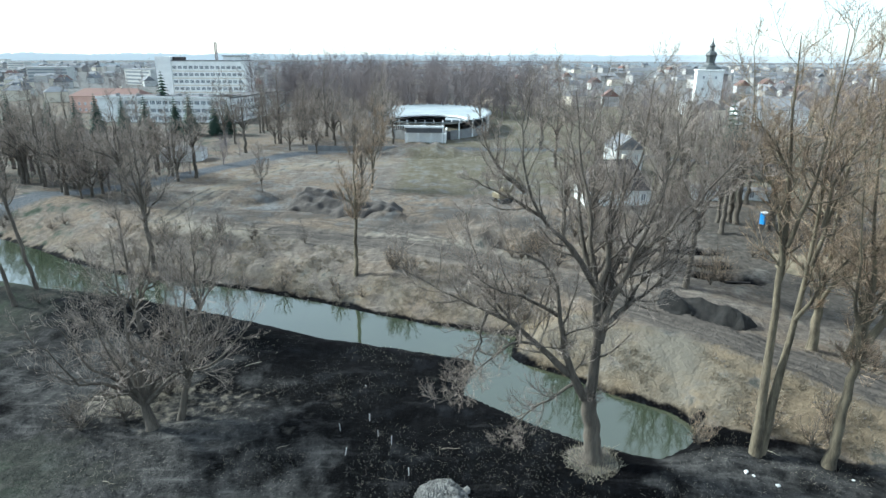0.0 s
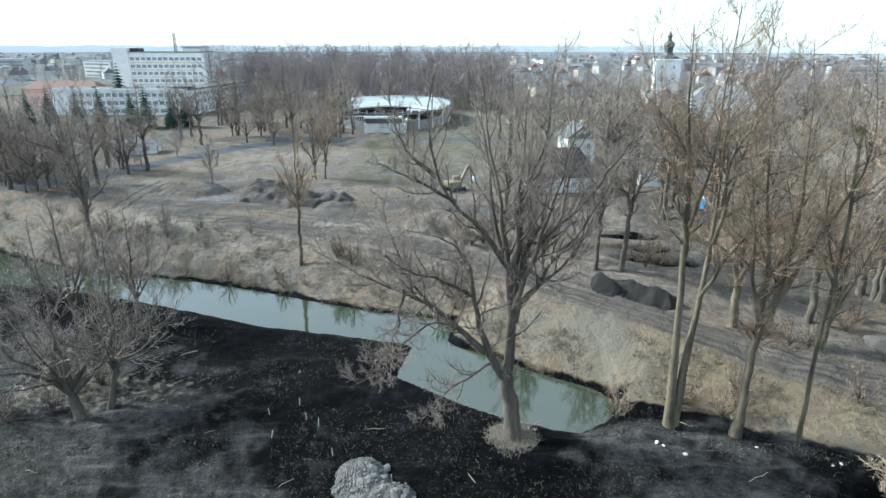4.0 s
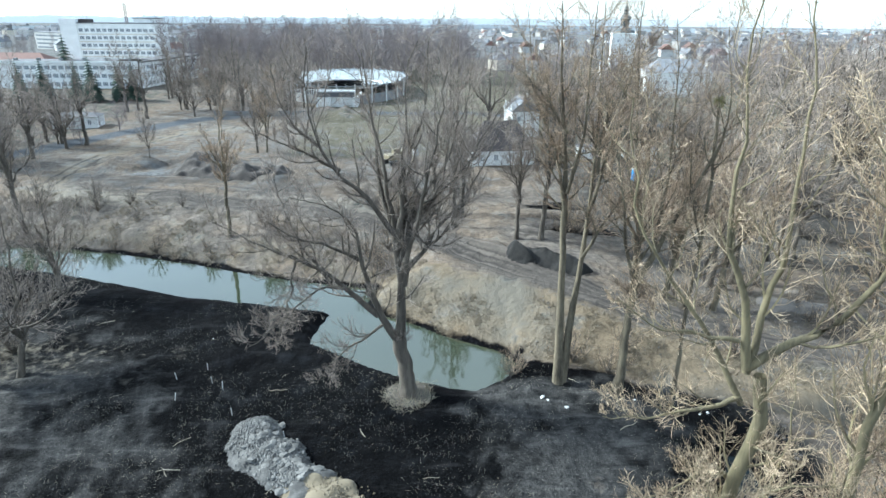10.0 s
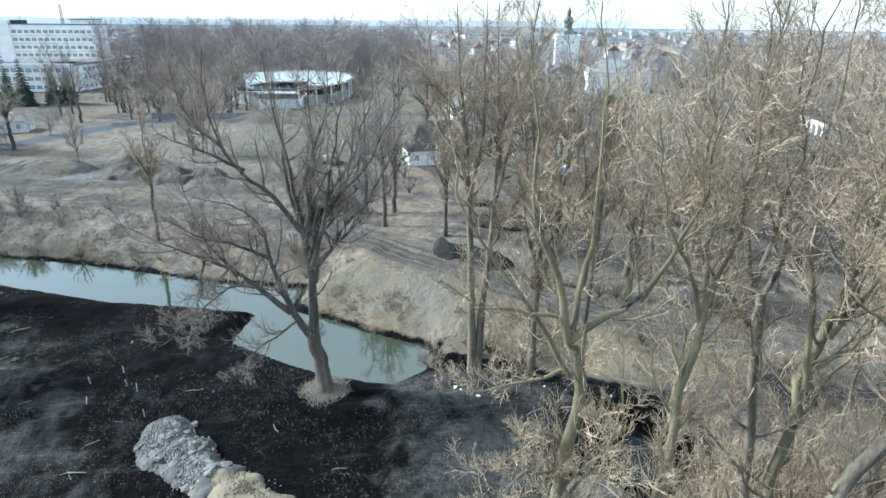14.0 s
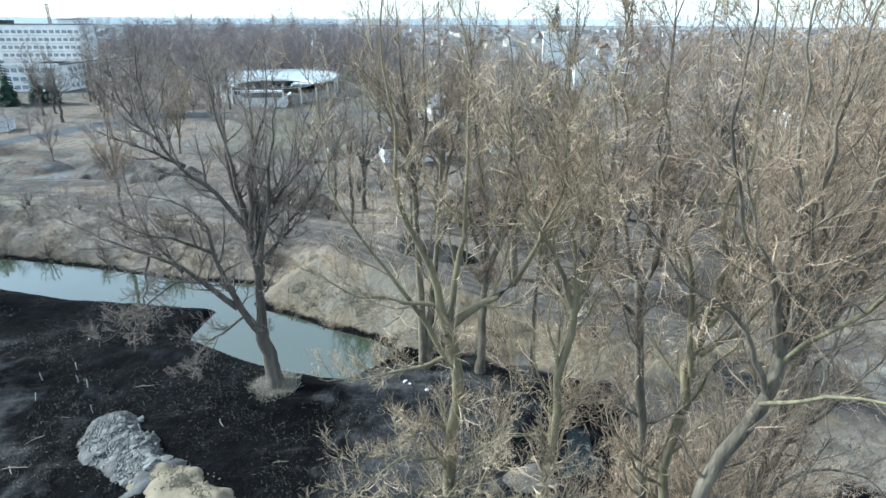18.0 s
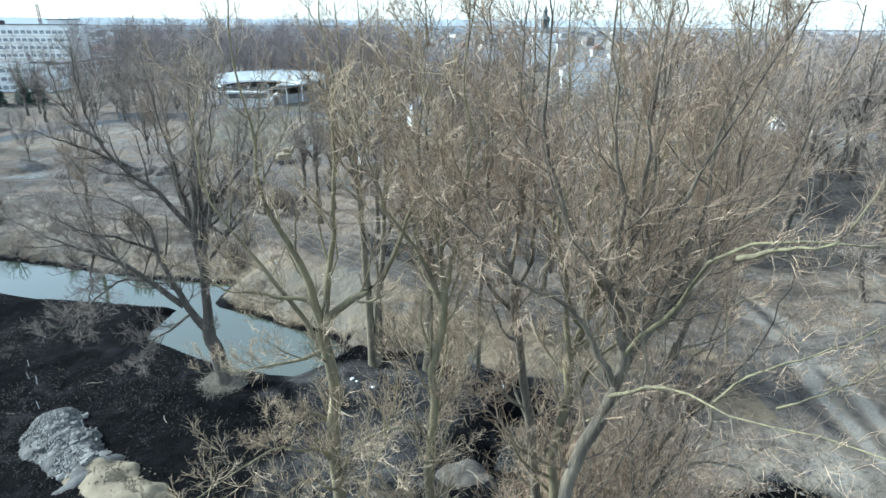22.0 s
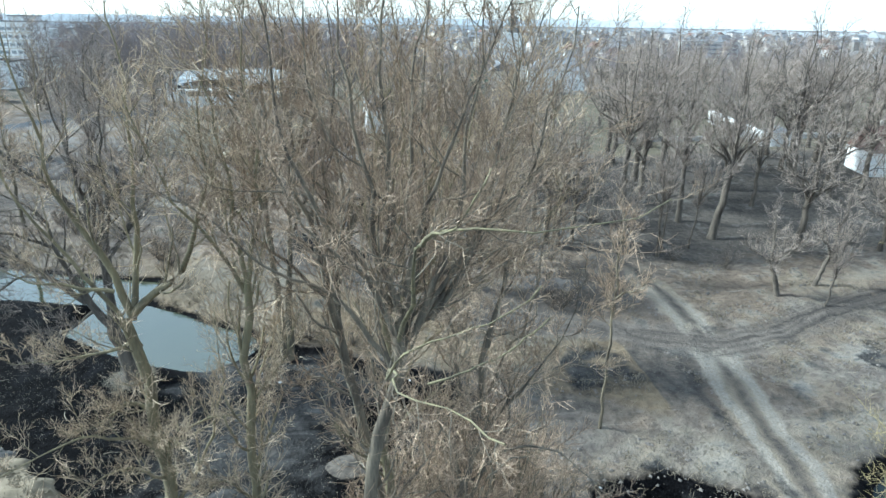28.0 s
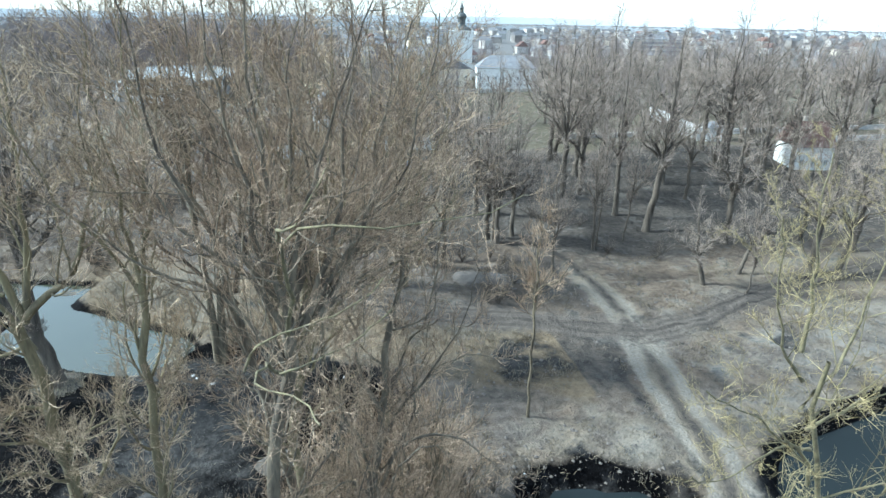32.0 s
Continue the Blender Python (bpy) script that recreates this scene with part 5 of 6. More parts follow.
wood("dense bare wood behind the amphitheatre", 230, -100, 42, 276, 372, 81, (0.85, 1.3))
wood("bare park wood around the church", 80, 40, 200, 190, 330, 82, (0.7, 1.0), lambda x, y: not (88 < x < 135 and 225 < y < 305))
wood("bare park wood beyond the colonnade", 120, 160, 330, 110, 330, 83, (0.8, 1.1))
wood("bare scrub along the street", 130, -180, -62, 112, 180, 84, (0.22, 0.42), lambda x, y: y > 112 - (x + 62) * 0.35 or x < -100)
wood("scattered bare trees among distant houses", 150, -600, 800, 380, 900, 85, (0.5, 0.85))

wood("bare trees between the hospital and the town", 90, -520, -190, 240, 620, 86, (0.45, 0.8))
wood("bare trees behind the hospital", 50, -190, -40, 380, 620, 87, (0.5, 0.8))

# spruces before the hospital


def spruce(x, y, h, seed):
    rng = np.random.default_rng(seed)
    root = thing("spruce", x, y, gz(x, y), rng.uniform(0, 360), "dark green spruce tree standing in a row", "spruce", "spruces before the hospital")
    bm = bmesh.new()
    bmesh.ops.create_cone(bm, segments=7, radius1=0.25, radius2=0.05, depth=h * 0.95, cap_ends=True, matrix=Matrix.Translation((0, 0, h * 0.47)))
    part("trunk", bm, BARK_DARK, root)
    vs, fs = [], []
    rows = 16
    for i in range(rows):
        z, r = h * (0.08 + 0.9 * i / rows), h * 0.25 * (1 - i / rows) ** 0.85 + 0.2
        for q in range(22):
            a = rng.uniform(0, 6.28)
            rr, w, b = r * rng.uniform(0.75, 1.15), r * 0.22 + 0.1, len(vs)
            ca, sa = math.cos(a), math.sin(a)
            vs += [(0, 0, z + 0.25 * r), (rr * 0.6 * ca - w * sa, rr * 0.6 * sa + w * ca, z - 0.05 * r), (rr * ca, rr * sa, z - 0.25 * r), (rr * 0.6 * ca + w * sa, rr * 0.6 * sa - w * ca, z - 0.05 * r)]
            fs.append((b, b + 1, b + 2, b + 3))
    part("crown", mesh_np("crown", np.array(vs), np.array(fs), SPRUCE), None, root)
    return root


for i, (x, y, h) in enumerate(((-150, 218, 13), (-141, 220, 14), (-132, 218, 15), (-124, 221, 14), (-113, 216, 15), (-104, 220, 14), (-96, 214, 16), (-88, 216, 14), (-84, 218, 13), (-170, 225, 15), (-180, 222, 14))):
    spruce(x, y, h, 90 + i)
spruce(-128, 262, 22, 103)
spruce(66, 150, 20, 104)
spruce(70, 153, 18, 105)


# ---- buildings ----


def window_mesh(w, h, bars=1):
    """A window frame with upright bars, one piece."""
    xs = [-w / 2, -w / 2 + 0.12]
    for i in range(bars):
        c = -w / 2 + w * (i + 1) / (bars + 1)
        xs += [c - 0.05, c + 0.05]
    xs += [w / 2 - 0.12, w / 2]
    zs = [0, 0.12, h - 0.12, h]
    bm = bmesh.new()
    grid = [[bm.verts.new((x, -0.04, z)) for z in zs] for x in xs]
    made = []
    for i in range(len(xs) - 1):
        for j in range(3):
            if i % 2 == 0 or j != 1:
                made.append(bm.faces.new((grid[i][j], grid[i + 1][j], grid[i + 1][j + 1], grid[i][j + 1])))
    out = bmesh.ops.extrude_face_region(bm, geom=made)
    bmesh.ops.translate(bm, vec=(0, 0.1, 0), verts=[q for q in out["geom"] if isinstance(q, bmesh.types.BMVert)])
    bmesh.ops.recalc_face_normals(bm, faces=bm.faces)
    return mesh_bm("window", bm, RENDER_WHITE)


def pane_mesh(w, h):
    return mesh_bm("pane", boxes((-w / 2 + 0.1, w / 2 - 0.1, 0.0, 0.03, 0.1, h - 0.1)), GLASS)


def windows(root, meshes, places, turn=0):
    for x, y, z in places:
        o = part("window", meshes[0], None, root)
        o.matrix_local = pose(x, y, z, 0, 0, turn)
        part("pane", meshes[1], None, o)


WIDE = (window_mesh(2.2, 1.7, 2), pane_mesh(2.2, 1.7))
SMALL = (window_mesh(1.0, 1.4, 1), pane_mesh(1.0, 1.4))


def hospital():
    h = thing("hospital", -135, 321, 4, -1, "white six-storey hospital slab with rows of windows", "hospital")
    part("wall", boxes((-23, 23, 0, 14, 0, 24)), RENDER_WHITE, h)
    part("roof", boxes((-23.3, 23.3, -0.3, 14.3, 24, 24.4)), ROOF_FELT, h)
    part("end_tower", boxes((-23.6, -15.5, -0.6, 10, 0, 26.2)), RENDER_WHITE, h)
    part("penthouse", boxes((11.5, 22.5, 2, 10, 24.4, 26.4)), RENDER_WHITE, h)
    part("penthouse_roof", boxes((11, 23, 1.5, 10.5, 26.4, 26.8)), ROOF_FELT, h)
    part("stair_head", boxes((-15.5, -11, 2, 8, 24.4, 26.0)), ROOF_DARK, h)
    mast = boxes(*[(6 + dx, 6.2 + dx, 5 + dy, 5.2 + dy, 24.4, 33.5) for dx in (0, 0.9) for dy in (0, 0.9)], *[(6, 7.04, 5, 6.04, 25 + 0.9 * i, 25.12 + 0.9 * i) for i in range(10)])
    part("antenna_mast", mast, RUST, h, "red lattice antenna mast")
    for x in (-13, 15, 20):
        part("aerial", boxes((x, x + 0.15, 6, 6.15, 24.4, 29.5)), STEEL, h)
    for i in range(6):
        windows(h, WIDE, [(-14 + 2.85 * k, -0.02, 2.3 + 3.55 * i) for k in range(13)])
    for i in range(6):
        windows(h, SMALL, [(23.02, 4 + 6 * k, 2.4 + 3.55 * i) for k in range(2)], 90)
    for i in range(5):
        part("band", boxes((-15.4, 22.9, -0.12, -0.01, 4.6 + 3.55 * i, 5.0 + 3.55 * i)), RENDER_CREAM, h)


def hospital_wing():
    h = thing("hospital_wing", -97, 255, 4, 0, "long low white hospital wing with flat felt roof", "hospital wing")
    part("wall", boxes((-56, 0, 0, 13, 0, 10)), RENDER_WHITE, h)
    part("roof", boxes((-56.4, 0.5, -0.5, 13.4, 10, 10.6)), ROOF_FELT, h)
    part("parapet", boxes((-56.4, 0.5, -0.6, -0.5, 9.7, 10.7)), RENDER_WHITE, h)
    for i in range(3):
        windows(h, WIDE, [(-46 + 2.7 * k, -0.02, 0.9 + 3.2 * i) for k in range(17)])
    for i in range(6):
        part("roof_vent", boxes((-50 + 9 * i, -48.8 + 9 * i, 4, 5.2, 10.6, 11.6)), CONCRETE, h)
    g = thing("hospital_side_wing", -96, 256, 4, -8.5, "low white hospital side wing seen in shade", "hospital wing")
    part("wall", boxes((-11, 0, 0.5, 64, 0, 10)), RENDER_WHITE, g)
    part("roof", boxes((-11.4, 0.5, 0.2, 64.5, 10, 10.6)), ROOF_FELT, g)
    for i in range(3):
        windows(g, WIDE, [(0.02, 5 + 3.1 * k, 0.9 + 3.2 * i) for k in range(19)], 90)


hospital()
hospital_wing()


def ellipse_ring(a0, b0, a1, b1, z0, z1, z2, z3, n=64, gap=None, dy=0.0):
    """A closed ring between an inner (a0, b0) and an outer (a1, b1) oval; z0, z1: under and upper side inside, z2, z3: outside."""
    bm = bmesh.new()
    rows = []
    for i in range(n):
        a = 2 * math.pi * i / n
        c, s = math.cos(a), math.sin(a)
        rows.append([bm.verts.new((a0 * c, b0 * s + dy, z0)), bm.verts.new((a1 * c, b1 * s, z2)), bm.verts.new((a1 * c, b1 * s, z3)), bm.verts.new((a0 * c, b0 * s + dy, z1))])
    for i in range(n):
        if gap and gap(i / n):
            continue
        p, q = rows[i], rows[(i + 1) % n]
        for j in range(4):
            k = (j + 1) % 4
            bm.faces.new((p[j], p[k], q[k], q[j]))
    return bm


def amphitheatre():
    t = thing("amphitheatre", -12, 241, 3.5, 0, "oval amphitheatre with a white membrane ring roof", "amphitheatre")
    part("membrane_roof", ellipse_ring(14.5, 16, 23.5, 37, 5.4, 5.55, 6.6, 6.75, 72, dy=-14), MEMBRANE, t, "white tensile membrane ring")
    part("outer_wall", ellipse_ring(22, 35, 22.6, 35.8, 0, 3.6, 0, 3.6, 64, lambda f: 0.70 < f < 0.80), CONCRETE, t)
    for i in range(4):
        part("seating_tier", ellipse_ring(13 + 2.1 * i, 22 + 3.0 * i, 15.1 + 2.1 * i, 25 + 3.0 * i, 0, 0.8 + 0.7 * i, 0, 0.8 + 0.7 * i, 48), ROOF_FELT, t)
    rim = part("inner_rim", ellipse_ring(14.1, 15.6, 14.5, 16, 5.1, 5.7, 5.1, 5.7, 64), RENDER_WHITE, t)
    rim.location = (0, -14, 0)
    col = mesh_bm("column", boxes((-0.18, 0.18, -0.18, 0.18, 0, 6.5)), RENDER_WHITE)
    fin = mesh_bm("bracket", boxes((-0.5, 0.5, -0.12, 0.12, 6.3, 7.3)), STEEL)
    for i in range(48):
        a = 2 * math.pi * i / 48
        o = part("bracket", fin, None, t)
        o.matrix_local = pose(23.4 * math.cos(a), 36.9 * math.sin(a), 0, 0, 0, math.degrees(a))
        if i % 2 == 0:
            o = part("column", col, None, t)
            o.matrix_local = pose(22.9 * math.cos(a), 36.0 * math.sin(a), 0, 0, 0, math.degrees(a))
    part("stage_canopy", boxes((6, 15, -8, 6, 4.2, 4.7), bevel=0.1), MEMBRANE, t)
    part("gate_wall", boxes((-6, 6, -40.5, -39.8, 3.7, 5.3)), ROOF_FELT, t)
    part("gate_beam", boxes((-6.5, 6.5, -41, -39.4, 5.3, 5.9)), RENDER_WHITE, t)
    part("gate_back", boxes((-5.6, 5.6, -39.4, -38.9, -0.5, 3.7)), RENDER_WHITE, t)
    for x in (-6, -2.2, 2.2, 6):
        part("gate_pillar", boxes((x - 0.4, x + 0.4, -41, -39.8, -1.0, 3.7)), RENDER_WHITE, t)
    post = mesh_bm("baluster", boxes((-0.12, 0.12, -0.1, 0.1, 0, 1.3)), RENDER_WHITE)
    for i in range(22):
        o = part("baluster", post, None, t)
        o.matrix_local = pose(-16 + i * 0.75, -36.2 + 0.02 * (i - 11) ** 2, 4.2)
    part("balustrade_rail", boxes((-16.4, 0.4, -36.6, -36.2, 5.5, 5.7)), RENDER_WHITE, t)
    part("ramp_wall", boxes((6.6, 7.2, -41, -22, -0.5, 3.4)), RENDER_WHITE, t)


amphitheatre()


def church():
    t = thing("church_tower", 113.5, 291, 1.5, -14, "white church tower with dark baroque spire", "church tower")
    part("wall", boxes((-5.6, 5.6, -5, 5, 0, 24), bevel=0.15), RENDER_WHITE, t)
    part("cornice", boxes((-6, 6, -5.4, 5.4, 23.4, 24.1), bevel=0.1), RENDER_WHITE, t)
    bm = bmesh.new()
    prof = ((5.4, 24.1), (4.6, 25.2), (2.6, 26.0), (1.9, 27.0), (2.1, 29.4), (2.6, 30.4), (2.2, 31.4), (1.1, 32.2), (0.9, 33.6), (1.3, 34.2), (0.7, 35.2), (0.2, 36.6), (0.08, 38))
    rings = [[bm.verts.new((r * math.cos(a * math.pi / 4 + 0.39), r * math.sin(a * math.pi / 4 + 0.39), z)) for a in range(8)] for r, z in prof]
    for p, q in zip(rings, rings[1:]):
        for i in range(8):
            bm.faces.new((p[i], p[(i + 1) % 8], q[(i + 1) % 8], q[i]))
    part("spire", bm, COPPER_DARK, t, "dark copper spire with lantern")
    for x in (-2.6, 2.6):
        for z in (8, 15, 20):
            o = part("window", SMALL[0], None, t)
            o.matrix_local = pose(x, -5.02, z)
            part("pane", SMALL[1], None, o)
    n = thing("church", 117, 302, 1.5, -14, "long white church nave with grey metal roof", "church")
    part("wall", boxes((-8, 8, 0, 34, 0, 8)), RENDER_WHITE, n)
    part("roof", prism(((-8.6, 8), (8.6, 8), (0, 14)), -0.4, 34.4), ROOF_GREY, n)
    windows(n, WIDE, [(8.02, 4 + 5 * k, 5) for k in range(6)], 90)


church()


def house(name, x, y, rz, w, d, h, roof_h, wall, roof, label, hipped=False, rows=1, z=None, group="", glazed=True):
    t = thing(name, x, y, gz(x, y) - 0.1 if z is None else z, rz, label, "house", group)
    part("wall", boxes((-w / 2, w / 2, -d / 2, d / 2, 0, h)), wall, t)
    part("roof", hip(-w / 2, w / 2, -d / 2, d / 2, h, h + roof_h) if hipped else prism(((-w / 2 - 0.4, h - 0.15), (0, h + roof_h), (w / 2 + 0.4, h - 0.15)), -d / 2 - 0.4, d / 2 + 0.4), roof, t)
    part("chimney", boxes((w * 0.12, w * 0.12 + 0.7, 0, 0.7, h + roof_h * 0.4, h + roof_h + 0.8)), RENDER_CREAM, t)
    k = max(2, int(w / 3))
    for r in range(rows if glazed else 0):
        windows(t, SMALL, [(-w / 2 + w * (i + 0.5) / k, -d / 2 - 0.02, 0.9 + 2.9 * r) for i in range(k)])
        windows(t, SMALL, [(-w / 2 - 0.02, -d / 2 + d * (i + 0.5) / 3, 0.9 + 2.9 * r) for i in range(3)], -90)
    return t


house("cottage", 30.5, 118.5, 6, 13, 8, 3.0, 5.4, RENDER_WHITE, ROOF_DARK, "white cottage with a high dark hipped roof", True)
house("town_house", 41, 152, 4, 7, 9, 6.5, 3.0, RENDER_WHITE, ROOF_GREY, "narrow tall white house behind the cottage", False, 3)
house("park_lodge", 141.0, 97.5, 75, 9.4, 7.5, 5.0, 4.6, RENDER_WHITE, ROOF_RED, "white park lodge with a red-brown roof", False, 1)
house("manor", 124, 252, -12, 26, 14, 8.5, 5, RENDER_WHITE, ROOF_GREY, "white two-storey manor with grey hipped roof", True, 2)
house("parish_house", 103, 262, -12, 14, 11, 8, 4, RENDER_CREAM, ROOF_GREY, "cream house beside the church", False, 2)
house("salmon_school", -172, 300, 0, 36, 12, 8, 3.5, RENDER_SALMON, ROOF_RED, "long salmon school with a low red roof", True, 2)
house("garage_hut", -76, 163, 8, 11, 6, 3.0, 1.0, RENDER_WHITE, ROOF_FELT, "low white hut with a flat grey roof among scrub", True)
house("site_cabin", 51, 124, -5, 5, 3, 2.6, 0.4, RENDER_WHITE, ROOF_GREY, "small white site cabin under park trees", True)
house("site_cabin", 63, 126, -5, 7, 3, 2.6, 0.4, RENDER_WHITE, ROOF_GREY, "longer white site cabin under park trees", True)


def colonnade():
    t = thing("colonnade", 134.2, 125, 1.1, 0, "white garden colonnade with square pillars", "colonnade")
    a = math.radians(77.6)
    pil = mesh_bm("pillar", boxes((-0.45, 0.45, -0.45, 0.45, 0, 4.4), (-0.6, 0.6, -0.6, 0.6, 4.4, 4.8), (-0.6, 0.6, -0.6, 0.6, 0, 0.5)), RENDER_WHITE)
    for i in range(13):
        o = part("pillar", pil, None, t)
        o.matrix_local = pose(3.0 * i * math.cos(a), 3.0 * i * math.sin(a), 0, 0, 0, -12)
    for nm, z0, z1, w in (("architrave", 4.8, 5.6, 0.6), ("plinth", -0.4, 0.0, 0.9)):
        o = part(nm, boxes((-1, 37, -w, w, z0, z1)), RENDER_WHITE, t)
        o.matrix_local = pose(0, 0, 0, 0, 0, 77.6)
    o = part("end_pavilion", boxes((-2.4, 2.4, -2.4, 2.4, 0, 5.6), bevel=0.1), RENDER_WHITE, t)
    o.matrix_local = pose(4.4, 0.4, 0, 0, 0, -12)
    o = part("pavilion_roof", hip(-2.4, 2.4, -2.4, 2.41, 5.6, 7.0), ROOF_GREY, t)
    o.matrix_local = pose(4.4, 0.4, 0, 0, 0, -12)


colonnade()
for x0, x1, y, lab in ((100, 126, 134, "long pale garden wall"), (96, 136, 234, "long pale terrace wall in the park"), (150, 215, 132, "long white terrace wall in the park"), (152, 220, 118, "pale garden wall beside the lodge")):
    t = thing("garden_wall", x0, y, gz((x0 + x1) / 2, y), 0, lab, "wall")
    for i in range(int((x1 - x0) / 4)):
        part("wall_panel", boxes((4 * i, 4 * i + 3.85, -0.15, 0.15, -1, 1.2)), RENDER_GREY, t)
    part("coping", boxes((0, x1 - x0, -0.25, 0.25, 1.2, 1.35)), RENDER_GREY, t)
t = thing("concrete_fence", -46, 181.5, gz(-33, 181), 0, "grey concrete panel fence behind the plateau", "fence")
for i in range(13):
    part("fence_panel", boxes((2.6 * i, 2.6 * i + 2.45, -0.06, 0.06, 0, 1.5)), CONCRETE, t)
    part("fence_post", boxes((2.6 * i - 0.12, 2.6 * i + 0.0, -0.1, 0.1, -0.3, 1.65)), CONCRETE, t)

# houses of the town
TOWN = [house("town_house", 250 + 30 * i, 520 + 20 * i, 20 * i, w, d, h, r, wl, rf, "small town house in the distance", hp, 2, group="distant town houses", glazed=False)
        for i, (w, d, h, r, wl, rf, hp) in enumerate(((10, 9, 6, 4, RENDER_GREY, ROOF_RED, False), (12, 10, 6, 3, RENDER_CREAM, ROOF_GREY, True), (9, 11, 5, 4, RENDER_GREY, ROOF_GREY, False)))]
TOWN.append(house("apartment_block", -260, 620, 5, 44, 11, 14, 0.8, RENDER_GREY, ROOF_GREY, "white apartment block in the distance", True, 4, group="distant blocks", glazed=False))
band = mesh_bm("window_band", boxes((-20, 20, -5.56, -5.45, 0, 1.4)), GLASS)
for i in range(4):
    o = part("window_band", band, None, TOWN[3])
    o.location = (0, 0, 1.0 + 3.2 * i)
rng = np.random.default_rng(8)
for i in range(150):
    y = 360 + 900 * rng.random() ** 1.5
    x = rng.uniform(-0.85, 1.15) * y
    if -110 < x < 60 and y < 420 or -190 < x < -60 and y < 380 or 80 < x < 150 and y < 360:
        continue
    c = copy_thing(TOWN[3] if rng.random() < 0.06 else TOWN[i % 3], pose(x, y, gz(x, y) - 0.2, 0, 0, rng.uniform(-40, 40)))

TOWN_WALL = mat("town_walls", (0.16, 0.15, 0.14), (0.52, 0.50, 0.47), 0.02, 0.9, 0, 0.2, 0.9, each=0.9)


def rooftops(label, n, y0, y1, seed):
    """Far houses joined: walls and gabled roofs."""
    rng = np.random.default_rng(seed)
    walls, roofs = [], []
    for i in range(n):
        y = y0 + (y1 - y0) * rng.random()
        x = rng.uniform(-0.85, 1.1) * y
        w, d, h, r, a = rng.uniform(4, 9), rng.uniform(4, 6), rng.uniform(4, 9), rng.uniform(0.5, 4), rng.uniform(-0.6, 0.6)
        c, q, g = math.cos(a), math.sin(a), gz(x, y) - 0.3
        place = lambda p: np.array([(x + u * c - v * q, y + u * q + v * c, g + z) for u, v, z in p])
        walls.append((place([(-w, -d, 0), (w, -d, 0), (w, d, 0), (-w, d, 0), (-w, -d, h), (w, -d, h), (w, d, h), (-w, d, h)]), np.array([(0, 1, 5, 4), (1, 2, 6, 5), (2, 3, 7, 6), (3, 0, 4, 7)])))
        roofs.append((place([(-w - 0.3, -d - 0.4, h), (w + 0.3, -d - 0.4, h), (w + 0.3, d + 0.4, h), (-w - 0.3, d + 0.4, h), (-w, 0, h + r), (w, 0, h + r)]), np.array([(0, 1, 5, 4), (2, 3, 4, 5), (1, 2, 5, 5), (3, 0, 4, 4)])))
    for nm, pieces, m in (("distant_walls", walls, TOWN_WALL), ("distant_roofs", roofs, ROOF_GREY)):
        v, f = joined(pieces)
        bm = [tuple(dict.fromkeys(q)) for q in f.tolist()]
        me = bpy.data.meshes.new(nm)
        me.from_pydata(v.tolist(), [], bm)
        me.materials.append(m)
        tagged(new(nm, me), label, "houses", kind="stuff")


rooftops("pale house fronts and grey roofs of the far town", 420, 560, 1450, 14)

# ---- machines and site things ----


def excavator():
    t = thing("excavator", 9.0, 118.5, gz(9, 118.5), 30, "yellow crawler excavator standing on the building site", "excavator")
    for y in (-1.2, 1.2):
        part("track", boxes((-1.9, 1.9, y - 0.3, y + 0.3, 0, 0.9), bevel=0.2), BLACK_RUBBER, t)
    part("undercarriage", boxes((-1, 1, -0.9, 0.9, 0.4, 1.0)), STEEL, t)
    part("body", boxes((-2.0, 0.9, -1.3, 1.3, 1.0, 2.1), bevel=0.12), YELLOW_PAINT, t)
    c = part("cab", boxes((-0.1, 1.3, 0.2, 1.3, 1.1, 2.9), bevel=0.1), YELLOW_PAINT, t)
    part("cab_window", boxes((1.29, 1.33, 0.35, 1.15, 1.7, 2.7)), GLASS, c)
    part("boom", prism(((0.8, 1.4), (1.4, 1.4), (3.4, 4.6), (3.3, 5.1), (2.9, 5.0)), -0.2, 0.15), YELLOW_PAINT, t)
    part("stick", prism(((3.0, 5.0), (3.5, 4.9), (5.0, 2.4), (4.7, 2.3)), -0.17, 0.12), YELLOW_PAINT, t)
    part("bucket", prism(((4.4, 2.4), (5.2, 2.5), (5.3, 1.5), (4.7, 1.2), (4.2, 1.6)), -0.5, 0.45), STEEL, t)


excavator()
t = thing("portable_toilet", 55.3, 106.5, gz(55.3, 106.5), 15, "blue plastic portable toilet with a white roof", "toilet")
part("cabin", boxes((-0.6, 0.6, -0.6, 0.6, 0.1, 2.1), bevel=0.05), BLUE_PLASTIC, t)
part("roof", boxes((-0.64, 0.64, -0.64, 0.64, 2.1, 2.32), bevel=0.08), RENDER_WHITE, t)
part("door", boxes((-0.42, 0.42, -0.65, -0.6, 0.2, 1.95), bevel=0.02), BLUE_PLASTIC, t)
part("skid", boxes((-0.6, 0.6, -0.6, 0.6, 0, 0.1)), BLACK_RUBBER, t)
for x, y, l, rz in ((34, 79, 6, 3), (38, 80.8, 7, -4), (40, 84.6, 6, 2), (36, 86.5, 8, -3), (40, 90, 7, 3), (34, 92, 6, -2)):
    b = new("timber_beam", mesh_bm("timber_beam", boxes((-l / 2, l / 2, -0.14, 0.14, 0, 0.25), bevel=0.03), SOIL_DARK))
    b.matrix_world = pose(x, y, gz(x, y) + 0.02, 0, 0, rz)
    tagged(b, "dark timber beam lying across a trench", "beam", "beams over the trenches")

# ---- rubble, litter, stalks ----


